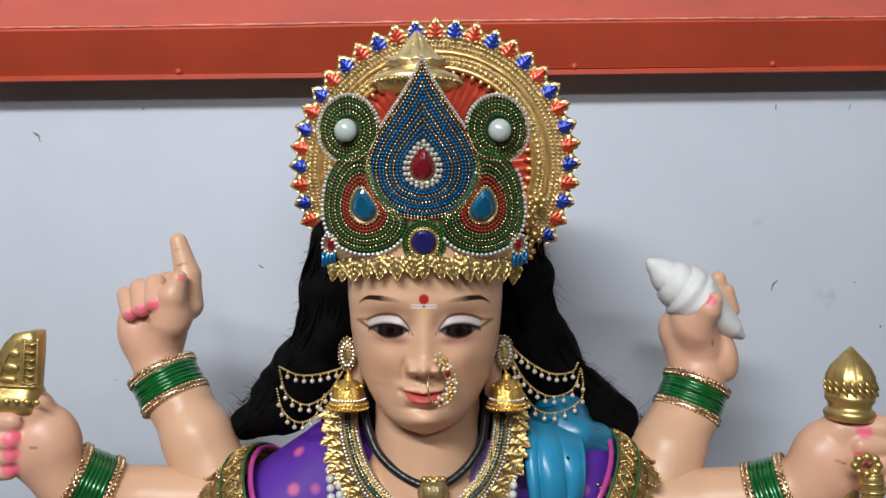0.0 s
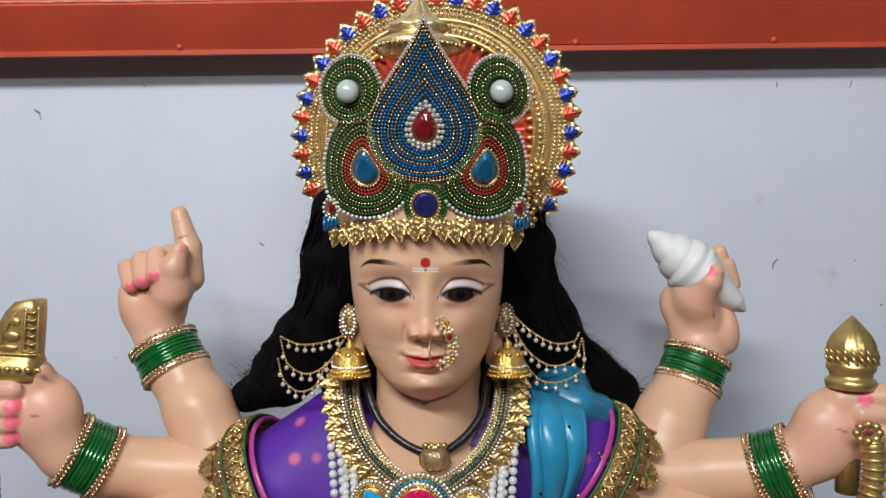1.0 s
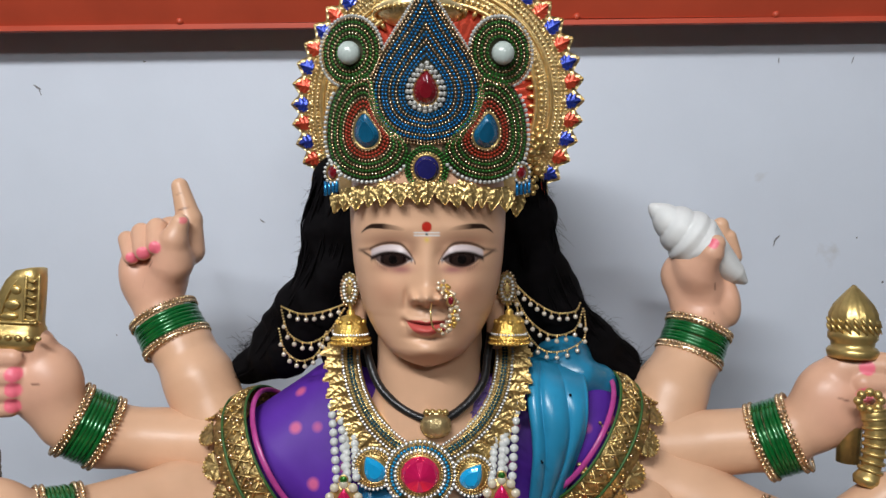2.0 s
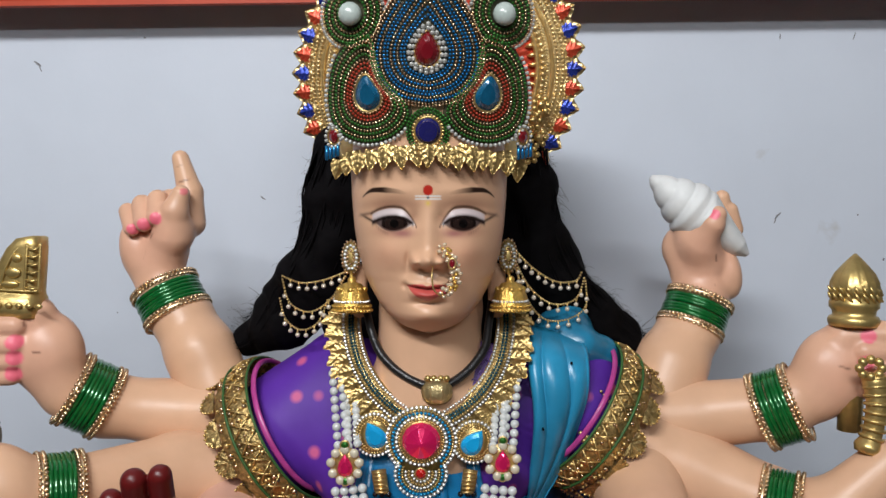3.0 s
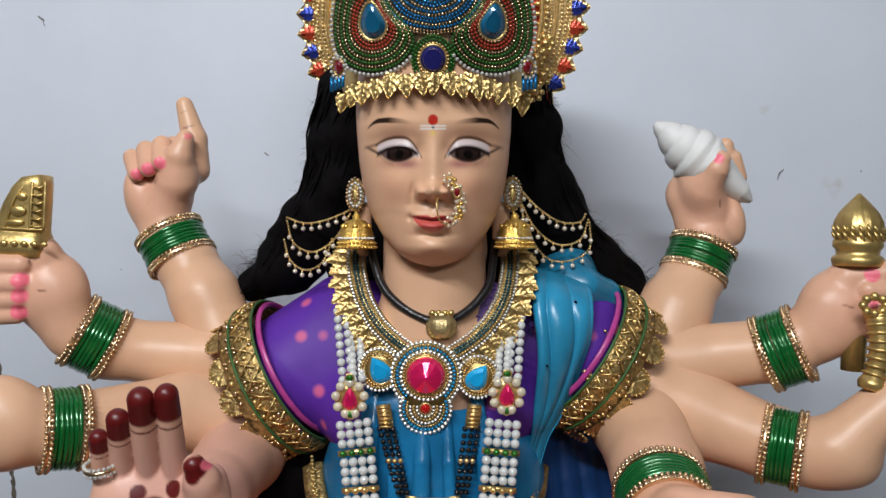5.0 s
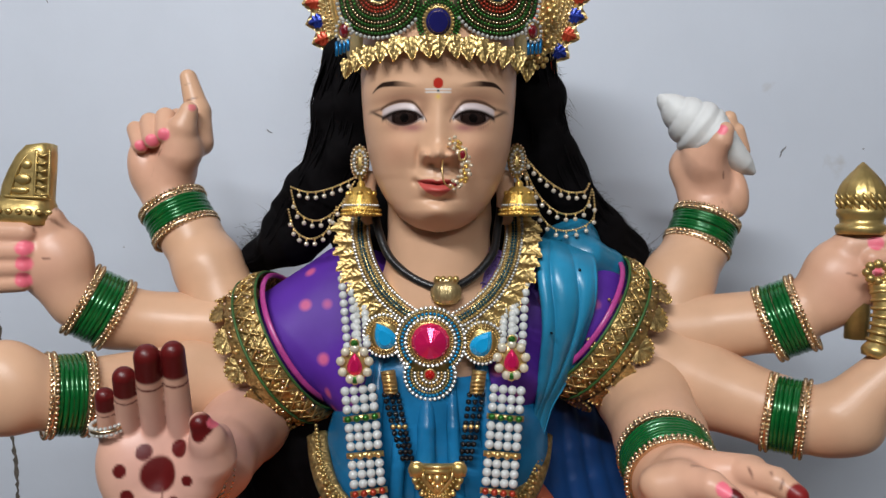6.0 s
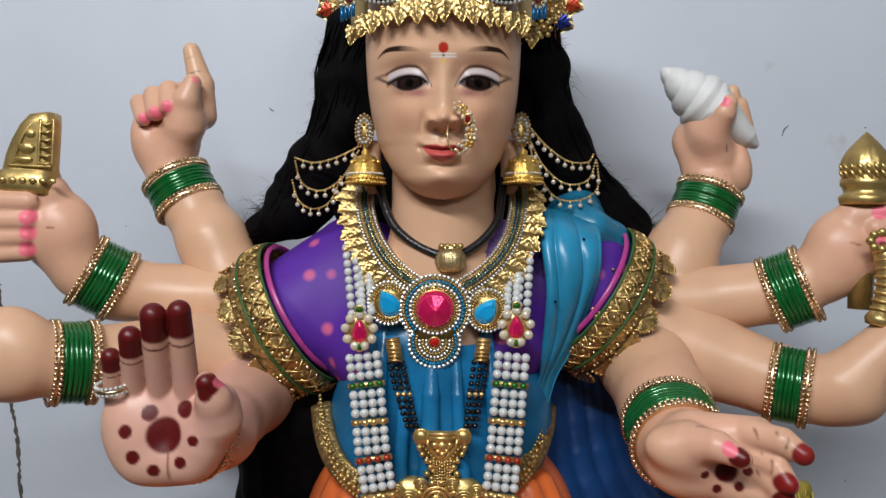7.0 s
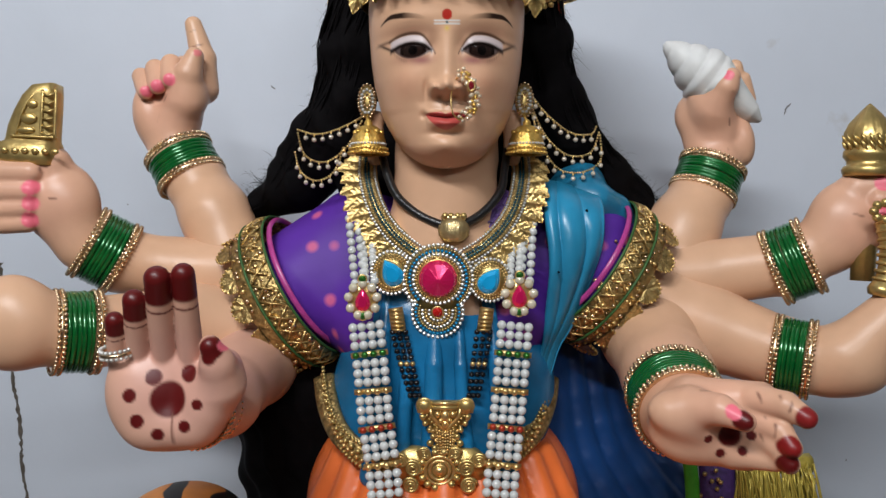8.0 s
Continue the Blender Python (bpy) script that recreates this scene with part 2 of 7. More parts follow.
# ---- sculpting by blended distance fields ----
def nets(d, origin, h):
    """The surface of a sampled distance field, as vertices and quads."""
    s = [slice(0, -1), slice(1, None)]
    corner = {(i, j, k): d[s[i], s[j], s[k]] for i in (0, 1) for j in (0, 1) for k in (0, 1)}
    shape = corner[0, 0, 0].shape
    acc, cnt = np.zeros((*shape, 3), dtype=np.float32), np.zeros(shape, dtype=np.int8)
    for a in corner:
        for ax in range(3):
            if a[ax]:
                continue
            b = tuple(1 if i == ax else a[i] for i in range(3))
            da, db = corner[a], corner[b]
            m = (da < 0) != (db < 0)
            t = np.where(m, da / np.where(m, da - db, 1), 0)
            for i in range(3):
                acc[..., i] += m * (a[i] + (t if i == ax else 0))
            cnt += m
    cells = np.argwhere(cnt > 0)
    index = -np.ones(shape, dtype=int)
    index[tuple(cells.T)] = np.arange(len(cells))
    verts = (cells + acc[tuple(cells.T)] / cnt[tuple(cells.T)][:, None]) * h + origin
    faces = []
    for ax in range(3):
        u, w = [(1, 2), (2, 0), (0, 1)][ax]
        lo = [slice(1, -1)] * 3
        lo[ax] = slice(0, -1)
        hi = list(lo)
        hi[ax] = slice(1, None)
        a, b = d[tuple(lo)] < 0, d[tuple(hi)] < 0
        e = np.argwhere(a != b)
        flip = a[tuple(e.T)]
        base = e + 1
        base[:, ax] -= 1
        ring = []
        for du, dw in ((-1, -1), (0, -1), (0, 0), (-1, 0)):
            q = base.copy()
            q[:, u] += du
            q[:, w] += dw
            ring.append(index[tuple(q.T)])
        ring = np.stack(ring, axis=1)
        ring[~flip] = ring[~flip][:, ::-1]
        faces.append(ring)
    return verts, np.concatenate(faces)


def sculpt(shapes, h, blend):
    """shapes: ('cap', a, b, ra, rb) tapered limbs and ('ell', centre, radii, turn) ellipsoids, each with its own blend as an optional last item."""
    lo, hi = np.full(3, 9.0), np.full(3, -9.0)
    boxes = []
    for s in shapes:
        if s[0] == "cap":
            r = max(s[3], s[4])
            b0, b1 = np.minimum(s[1], s[2]) - r, np.maximum(s[1], s[2]) + r
        else:
            r = max(s[2])
            b0, b1 = V(s[1]) - r, V(s[1]) + r
        boxes.append((b0, b1))
        lo, hi = np.minimum(lo, b0), np.maximum(hi, b1)
    lo, hi = lo - 3 * h, hi + 3 * h
    n = np.ceil((hi - lo) / h).astype(int) + 1
    d = np.full(n, 0.2, dtype=np.float32)
    ax = [(lo[i] + h * np.arange(n[i])).astype(np.float32) for i in range(3)]
    for s, (b0, b1) in zip(shapes, boxes):
        k = blend
        last = 5 if s[0] == "cap" else 4
        if len(s) > last:
            k = s[last]
        pad = k + 4 * h
        i0 = np.maximum(((b0 - pad - lo) / h).astype(int), 0)
        i1 = np.minimum(((b1 + pad - lo) / h).astype(int) + 2, n)
        sl = tuple(slice(i0[i], i1[i]) for i in range(3))
        X, Y, Z = np.meshgrid(*[ax[i][sl[i]] for i in range(3)], indexing="ij")
        if s[0] == "cap":
            a, b = V(s[1]), V(s[2])
            ba = b - a
            t = np.clip(((X - a[0]) * ba[0] + (Y - a[1]) * ba[1] + (Z - a[2]) * ba[2]) / max(ba @ ba, 1e-9), 0, 1)
            g = np.sqrt((X - a[0] - t * ba[0]) ** 2 + (Y - a[1] - t * ba[1]) ** 2 + (Z - a[2] - t * ba[2]) ** 2) - (s[3] + t * (s[4] - s[3]))
        else:
            c, r = V(s[1]), V(s[2])
            q = np.stack([X - c[0], Y - c[1], Z - c[2]], axis=-1)
            if len(s) > 3 and s[3] is not None:
                q = q @ np.array(Euler([radians(v) for v in s[3]]).to_matrix())
            k0 = np.linalg.norm(q / r, axis=-1)
            k1 = np.linalg.norm(q / (r * r), axis=-1) + 1e-9
            g = k0 * (k0 - 1) / k1
        old = d[sl]
        w = np.clip(0.5 + 0.5 * (g - old) / k, 0, 1)
        d[sl] = g * (1 - w) + old * w - k * w * (1 - w)
    return nets(d, lo, h)


def dab(verts, paint, spots):
    """Paints soft-edged round spots: (centre, radius, colour)."""
    for c, r, col, *soft in spots:
        q = np.linalg.norm((verts - V(c)) * V((1, 0.22, 1)), axis=1)
        w = np.clip((r - q) / ((soft[0] if soft else 0.18) * r) + (0 if soft else 0.5), 0, 1)[:, None]
        paint = paint * (1 - w) + V(col) * w
    return paint


def limb(pts, radii):
    return [("cap", pts[i], pts[i + 1], radii[i], radii[i + 1]) for i in range(len(pts) - 1)]


# ---- the room ----
def box(mesh, lo, hi, material):
    (a, b, c), (d, e, f) = lo, hi
    v = [(a, b, c), (d, b, c), (d, e, c), (a, e, c), (a, b, f), (d, b, f), (d, e, f), (a, e, f)]
    return mesh.add(v, [(3, 2, 1, 0), (4, 5, 6, 7), (0, 1, 5, 4), (1, 2, 6, 5), (2, 3, 7, 6), (3, 0, 4, 7)], material)


WALL_Y = 1.258


def room():
    z0, z1 = 0.0, 3.0
    for name, lo, hi, label in (
        ("wall_north", (-2.2, WALL_Y, z0), (2.2, WALL_Y + 0.15, z1), "pale grey-blue painted wall behind the statue"),
        ("wall_south", (-2.2, -2.75, z0), (2.2, -2.6, z1), "plain brown painted wall"),
        ("wall_west", (-2.35, -2.75, z0), (-2.2, WALL_Y + 0.15, z1), "plain painted wall"),
        ("wall_east", (2.2, -2.75, z0), (2.35, WALL_Y + 0.15, z1), "plain painted wall"),
    ):
        ob = box(Mesh(), lo, hi, M_WALL if name == "wall_north" else M_ROOM).make(name, world_frame=True, smooth=False)
        tagged(ob, label, "wall", kind="structure")
    tagged(box(Mesh(), (-2.35, -2.75, -0.1), (2.35, WALL_Y + 0.15, 0.0), M_FLOOR).make("floor", world_frame=True, smooth=False), "plain stone-tiled floor of the room", "floor", kind="structure")
    tagged(box(Mesh(), (-2.35, -2.75, 3.0), (2.35, WALL_Y + 0.15, 3.1), M_CEIL).make("ceiling", world_frame=True, smooth=False), "plain white painted ceiling", "ceiling", kind="structure")


room()


def beam():
    """A red-painted steel beam along the wall: sloping top plate, upright face and a thin lower flange with bolts."""
    root = tagged(new("steel_beam"), "red-painted steel beam fixed along the grey wall", "beam")
    top, low, depth = 1.634, 1.572, 0.098
    y = WALL_Y - depth
    rng = np.linspace(-2.1, 2.1, 60)
    prof = [(WALL_Y - 0.004, top + 0.058), (y + 0.009, top + 0.007), (y + 0.003, top + 0.003), (y, top - 0.003), (y + 0.034, low), (y + 0.05, low), (y + 0.05, top - 0.02), (WALL_Y - 0.004, top + 0.03)]
    v, f = [], []
    for i, x in enumerate(rng):
        for (py, pz) in prof:
            v.append((x, py + 0.0006 * math.sin(7 * x), pz + 0.0008 * math.sin(5 * x + 1)))
    n = len(prof)
    for i in range(len(rng) - 1):
        for k in range(n):
            f.append((i * n + k, i * n + (k + 1) % n, (i + 1) * n + (k + 1) % n, (i + 1) * n + k))
    f += [tuple(range(n))[::-1], tuple((len(rng) - 1) * n + k for k in range(n))]
    m = Mesh().add(v, f, M_RED)
    m.make("plate", root, world_frame=True, smooth=False)
    # pale tube on the worn edge; the bevel's highlight is in its colour
    rng_ = random.Random(21)
    edge = [(x, y + 0.0015 + 0.0006 * math.sin(7 * x), top + 0.002 + 0.0008 * math.sin(5 * x + 1) + rng_.uniform(-0.0005, 0.0005)) for x in np.linspace(-2.1, 2.1, 240)]
    Mesh().add(*tube(edge, [rng_.uniform(0.0010, 0.0023) for _ in edge], 6), M_WORN_HIGHLIGHT).make("worn_edge_highlight", root, "chipped pale edge of the beam with a painted-in highlight", world_frame=True)
    box(Mesh(), (-2.1, y + 0.031, low - 0.008), (2.1, y + 0.055, low - 0.001), M_RED).make("flange", root, world_frame=True, smooth=False)
    for x in (-0.953, -0.38, 0.19, 0.475, 1.05):
        b = Mesh().add(V((x, y + 0.033, low + 0.003)) + BALL_V * V((0.0055, 0.006, 0.0055)), BALL_F, M_RED)
        b.make("bolt", root, world_frame=True)


beam()

# ---- the statue: one mesh ----
XC = -0.018
PINK_NAIL, HENNA = (0.80, 0.16, 0.22), (0.10, 0.006, 0.006)
statue = Mesh()


def face():
    """The head's front, from a table of half-widths, with nose, lips, lids and chin raised and the features painted."""
    zs = np.linspace(1.545, 1.3125, 330)
    tz = [1.545, 1.5, 1.4716, 1.451, 1.42, 1.397, 1.370, 1.357, 1.3435, 1.333, 1.3275, 1.3225, 1.3170, 1.3145, 1.3125]
    tw = [0.070, 0.0765, 0.079, 0.0788, 0.0770, 0.0740, 0.0672, 0.0610, 0.0530, 0.0445, 0.0390, 0.0325, 0.0225, 0.0140, 0.001]
    ph = np.radians(np.linspace(-112, 112, 300))
    w = np.interp(zs, tz[::-1], tw[::-1])
    k = np.array([0.05, 0.12, 0.2, 0.26, 0.2, 0.12, 0.05])
    w = np.convolve(np.pad(w, 3, mode="edge"), k / k.sum(), "valid")
    w[-1] = 0.001
    front = 0.762 + (1.452 - zs) * 0.24
    front = front + 0.012 * np.clip((1.335 - zs) / 0.0205, 0, 1) ** 2 * 1.6
    deep = np.minimum(0.072, w * 1.05 + 0.004)
    Z, P = np.meshgrid(zs, ph, indexing="ij")
    W, D, F = w[:, None], deep[:, None], front[:, None]
    c, s = np.cos(P), np.sin(P)
    X = XC + W * np.sign(s) * np.abs(s) ** 0.97
    Y = F + D - D * np.sign(c) * np.abs(c) ** 0.90
    u, v = (X - XC) / 0.00054, (1.452 - Z) / 0.000551
    au = np.abs(u)
    g = lambda x, y, a, b: np.exp(-((u - x) / a) ** 2 - ((v - y) / b) ** 2)
    gm = lambda x, y, a, b: np.exp(-((au - x) / a) ** 2 - ((v - y) / b) ** 2)
    out = np.zeros_like(X)
    # nose: bridge, rounded tip and wings
    ridge = np.clip((v - 16) / 100, 0, 1) ** 1.1 * np.clip((141 - v) / 14, 0, 1) ** 0.8
    out += 0.0125 * ridge * np.exp(-(u / (14.5 + 7 * np.clip(v / 125, 0, 1))) ** 2)
    out += 0.0115 * g(0, 120, 15, 13) * np.clip((140 - v) / 8, 0, 1) + 0.0135 * gm(23.5, 122, 9, 9.5)
    out -= 0.0040 * gm(12, 135, 7, 4)
    out -= 0.0046 * gm(36, 121, 5.5, 13) + 0.0018 * gm(40, 142, 9, 12)
    # brow ridge, eye sockets and balls
    out += 0.0022 * gm(62, 2, 46, 13) - 0.0065 * gm(62, 38, 36, 20) - 0.004 * gm(24, 48, 12, 16)
    out += 0.0078 * gm(60, 47, 27, 17)
    # cheeks, mouth, chin
    out += 0.0065 * gm(68, 106, 32, 32)
    out += 0.0030 * g(-2, 166, 46, 26)
    lip_line = 168.5 - 0.0030 * u ** 2 + 1.0 * np.exp(-(u / 8) ** 2)
    taper = np.clip(1 - (np.abs(u + 2) / 39) ** 2, 0, 1) ** 0.75
    fuller = np.clip(1 - (np.abs(u + 2) / 35) ** 2, 0, 1) ** 0.85
    out += 0.0045 * taper * np.exp(-((v - lip_line + 5) / 5) ** 2) + 0.0085 * fuller * np.exp(-((v - lip_line - 11.5) / 9) ** 2)
    out -= 0.0038 * taper * np.exp(-((v - lip_line) / 2.2) ** 2) + 0.0028 * gm(42, 164, 6, 6)
    out -= 0.0034 * g(-2, 195, 30, 6) - 0.0060 * g(-2, 217, 27, 15)
    out -= 0.0016 * g(-2, 146, 5, 9) - 0.0024 * g(-2, 154, 36, 10)
    # lids: a step along the lash line and a groove along the crease
    q = (au - 62) / 36
    lash = 43.0 + 6 * q ** 2 + np.where(au < 62, 8, 3) * np.abs(q) ** 3
    low = 67.5 - 14 * q ** 2 - np.where(au < 62, 1, 6) * np.abs(q) ** 3
    crease = 27 + 10 * ((au - 64) / 38) ** 2 + np.where(au < 50, 10, 0) * ((50 - au) / 20) ** 2
    inlid = np.clip(1 - np.abs(q) ** 3, 0, 1) * (np.abs(q) < 1)
    out -= 0.0022 * inlid * np.clip((v - lash) / 2.5, 0, 1) * np.clip((low - v) / 2.5 + 1, 0, 1)
    out -= 0.0012 * np.clip(1.15 - np.abs(q), 0, 0.4) / 0.4 * np.exp(-((v - crease) / 2.5) ** 2)
    Y = Y - out * np.clip(c, 0, 1) ** 0.4
    paint = np.ones((*X.shape, 3)) * V(SKIN)

    def lay(weight, colour):
        nonlocal paint
        weight = np.clip(weight, 0, 1)[..., None] * (c > 0)[..., None]
        paint = paint * (1 - weight) + V(colour) * weight

    lay(0.30 * gm(72, 108, 30, 28), (0.66, 0.30, 0.20))
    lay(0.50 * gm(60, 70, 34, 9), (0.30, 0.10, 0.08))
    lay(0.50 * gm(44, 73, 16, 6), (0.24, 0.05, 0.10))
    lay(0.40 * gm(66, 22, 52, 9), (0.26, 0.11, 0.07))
    # white lid shadow, crease and wing lines, eye, lashes
    body = np.clip((v - crease - 1) / 2, 0, 1) * np.clip((lash - v) / 2, 0, 1) * (np.abs(q) < 1.12) * np.clip((1.12 - np.abs(q)) / 0.1, 0, 1)
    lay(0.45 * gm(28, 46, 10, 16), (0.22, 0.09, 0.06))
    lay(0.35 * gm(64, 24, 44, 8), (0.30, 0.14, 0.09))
    lay(0.92 * body, (0.56, 0.49, 0.50))
    lay(0.9 * np.exp(-((v - crease + 0.5) / 2.8) ** 2) * (np.abs(q) < 1.15), (0.05, 0.025, 0.018))
    # the lash line sweeps out past the eye, and the crease runs down to meet it
    lay(0.9 * np.exp(-((v - 53 + 0.55 * (au - 96)) / 2.8) ** 2) * np.clip((128 - au) / 14, 0, 1) * np.clip((au - 92) / 4, 0, 1), (0.03, 0.016, 0.012))
    lay(0.7 * np.exp(-((v - 36 - 0.15 * (au - 100)) / 3.0) ** 2) * np.clip((132 - au) / 14, 0, 1) * np.clip((au - 96) / 6, 0, 1), (0.10, 0.05, 0.035))
    opening = np.clip((v - lash) / 1.5, 0, 1) * np.clip((low - v) / 2, 0, 1) * (np.abs(q) < 1.0)
    lay(opening, (0.12, 0.085, 0.08))
    iris = np.clip((24.0 - np.hypot(u - np.sign(u) * 61 - 1, v - 55)) / 1.5, 0, 1)
    lay(opening * iris, (0.010, 0.005, 0.004))
    lay(opening * np.clip((19 - np.hypot(u - np.sign(u) * 61 - 1, v - 55)) / 3, 0, 1), (0.020, 0.011, 0.009))
    pupil = np.clip((8.5 - np.hypot(u - np.sign(u) * 61 - 1, v - 55)) / 1.5, 0, 1)
    lay(opening * pupil, (0.004, 0.003, 0.003))
    lay(np.exp(-((v - lash) / 3.6) ** 2 * np.where(v > lash, 0.6, 1.0)) * np.clip((1.14 - np.abs(q)) / 0.08, 0, 1) * (au > 26), (0.010, 0.006, 0.006))
    lay(0.9 * np.exp(-((v - low) / 2.6) ** 2) * np.clip((1.02 - np.abs(q)) / 0.08, 0, 1), (0.03, 0.012, 0.010))
    fringe = 0.5 + 0.5 * np.sin(au * 1.5)
    lay(0.5 * fringe * np.exp(-((v - low - 6) / 4) ** 2) * np.clip((au - 68) / 6, 0, 1) * np.clip((98 - au) / 6, 0, 1), (0.10, 0.05, 0.04))
    # brows
    mid = np.where(au > 95, -3 + 0.020 * (au - 95) ** 2, -3 + 0.0022 * (95 - au) ** 2)
    thick = np.interp(au, [34, 50, 75, 98, 119], [1.5, 3.5, 4.8, 4.0, 1.0])
    fade = np.interp(au, [36, 60, 80, 117, 120], [0, 0.55, 1, 1, 0])
    lay(fade * np.clip((thick - np.abs(v - mid)) / 1.6 + 0.5, 0, 1), (0.022, 0.010, 0.006))
    # forehead mark
    lay(np.clip((23.5 - au) / 1.5, 0, 1) * np.clip((1.8 - np.minimum(np.abs(v - 9), np.abs(v - 13.5))) / 0.8, 0, 1), (0.72, 0.68, 0.64))
    lay(np.clip((9.5 - np.hypot(u, v + 1)) / 1.2, 0, 1), (0.42, 0.022, 0.012))
    lay(np.clip((2.6 - np.hypot(u, v - 11.5)) / 1.0, 0, 1), (0.03, 0.06, 0.07))
    lay(0.7 * g(0, 21, 4, 4), (0.62, 0.46, 0.03))
    # lips
    upper = np.clip((v - (lip_line - 9.0 * taper + 3.0 * np.exp(-((u + 2) / 5) ** 2))) / 1.5, 0, 1)
    lower = np.clip((lip_line + 20.5 * fuller + 1.5 * taper - v) / 1.8, 0, 1)
    lay(0.94 * upper * lower * (taper > 0.02), (0.50, 0.065, 0.06))
    lay(0.8 * taper * np.exp(-((v - lip_line) / 1.7) ** 2), (0.20, 0.02, 0.02))
    # nostrils and mouth corners: their shade is painted as dark spots
    lay(0.65 * gm(13, 135, 6, 2.6), (0.16, 0.06, 0.035))
    lay(0.45 * gm(40, 165, 4, 4), (0.22, 0.08, 0.05))
    verts = np.stack([X, Y, Z], axis=-1).reshape(-1, 3)
    r, k = X.shape
    a = (np.arange(r - 1)[:, None] * k + np.arange(k - 1)[None, :]).ravel()
    eye = (opening > 0.5).reshape(-1)
    faces = np.stack([a, a + k, a + k + 1, a + 1], axis=1)
    pick = eye[faces].all(axis=1)
    base = statue.n
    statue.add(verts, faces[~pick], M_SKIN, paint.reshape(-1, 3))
    statue.mats.append(M_EYE)
    kk = statue.mats.index(M_EYE)
    statue.f.extend([tuple(int(i) + base for i in q4) for q4 in faces[pick]])
    statue.m.extend([kk] * int(pick.sum()))


face()


def flesh(shapes, h=0.0025, blend=0.012, material=None, spots=(), colour=SKIN, blush=None, lines=()):
    v, f = sculpt(shapes, h, blend)
    first = [] if blush is None else [(blush, 0.085, (0.65, 0.365, 0.25), 0.7)]
    paint = dab(v, np.ones_like(v) * V(colour), first + list(spots))
    paint = crease(v, paint, lines)
    statue.add(v, f, material or M_SKIN, paint)


def dip(verts, paint, cap, start):
    """A dark red fingertip with a thin line round the finger below it."""
    a, b, r = V(cap[1]), V(cap[2]), max(cap[3], cap[4]) * 1.25
    ba = b - a
    t = (verts - a) @ ba / (ba @ ba)
    near = np.linalg.norm(verts - a - np.clip(t, 0, 1)[:, None] * ba, axis=1) < 1.12 * (cap[3] + np.clip(t, 0, 1) * (cap[4] - cap[3]))
    tip = np.clip((t - start) / 0.03 + 0.5, 0, 1)
    line = np.clip(1.4 - np.abs(t - start + 0.085) / 0.012, 0, 1)
    w = (np.maximum(tip, line) * near)[:, None]
    return paint * (1 - w) + V(HENNA) * w


def crease(verts, paint, lines):
    """Thin painted skin creases, each from one place to another."""
    for a, b in lines:
        a, b = V(a), V(b)
        ba = b - a
        t = np.clip((verts - a) @ ba / (ba @ ba), 0, 1)
        q = np.linalg.norm((verts - a - t[:, None] * ba) * V((1, 0.35, 1)), axis=1)
        w = (0.8 * np.clip(1.5 - q / 0.0011, 0, 1))[:, None]
        paint = paint * (1 - w) + V((0.16, 0.06, 0.04)) * w
    return paint


# neck and the back of the head
flesh([("cap", (XC, 0.905, 1.18), (XC, 0.885, 1.36), 0.062, 0.054), ("ell", (XC, 0.905, 1.232), (0.080, 0.052, 0.036), None, 0.03),
       ("ell", (XC, 0.885, 1.45), (0.074, 0.075, 0.10), None), ("cap", (-0.0959, 0.8900, 1.3281), (-0.0954, 0.8850, 1.3715), 0.008, 0.009), ("cap", (0.0562, 0.8900, 1.3284), (0.0557, 0.8850, 1.3718), 0.008, 0.009)], 0.003, 0.02)


def torso():
    cx = -0.02
    # purple blouse with its sleeves
    flesh([("ell", (cx, 0.955, 1.17), (0.135, 0.085, 0.12), None), ("ell", (cx - 0.065, 0.915, 1.148), (0.060, 0.060, 0.056), None, 0.03),
           ("ell", (cx + 0.065, 0.915, 1.155), (0.058, 0.060, 0.050), None, 0.025),
           ("cap", (-0.12, 0.970, 1.240), (-0.1769, 0.9650, 1.1868), 0.060, 0.073, 0.035), ("cap", (0.085, 0.975, 1.235), (0.1489, 0.9650, 1.2118), 0.060, 0.072, 0.035)],
          0.003, 0.03, M_BLOUSE)
    # blue cloth over the belly
    flesh([("ell", (cx, 0.93, 1.06), (0.128, 0.088, 0.12), None), ("ell", (cx - 0.02, 0.905, 1.14), (0.085, 0.066, 0.08), None, 0.03), ("ell", (cx + 0.058, 0.915, 1.095), (0.046, 0.046, 0.055), None, 0.04)], 0.003, 0.03, M_BLUE)
    # orange pleated skirt over the lap
    shapes = [("ell", (cx, 0.93, 0.90), (0.155, 0.12, 0.11), None), ("ell", (cx, 0.945, 0.93), (0.160, 0.09, 0.14), None)]
    for i in range(9):
        a = -1.15 + 0.29 * i
        shapes.append(("cap", (cx + 0.125 * math.sin(a), 0.93 - 0.085 * math.cos(a), 1.0), (cx + 0.185 * math.sin(a), 0.92 - 0.125 * math.cos(a), 0.86), 0.012, 0.02))
    shapes += [("ell", (cx - 0.2, 0.82, 0.76), (0.2, 0.2, 0.11), None, 0.05), ("ell", (cx + 0.2, 0.82, 0.76), (0.2, 0.2, 0.11), None, 0.05)]
    flesh(shapes, 0.005, 0.014, M_ORANGE)


torso()


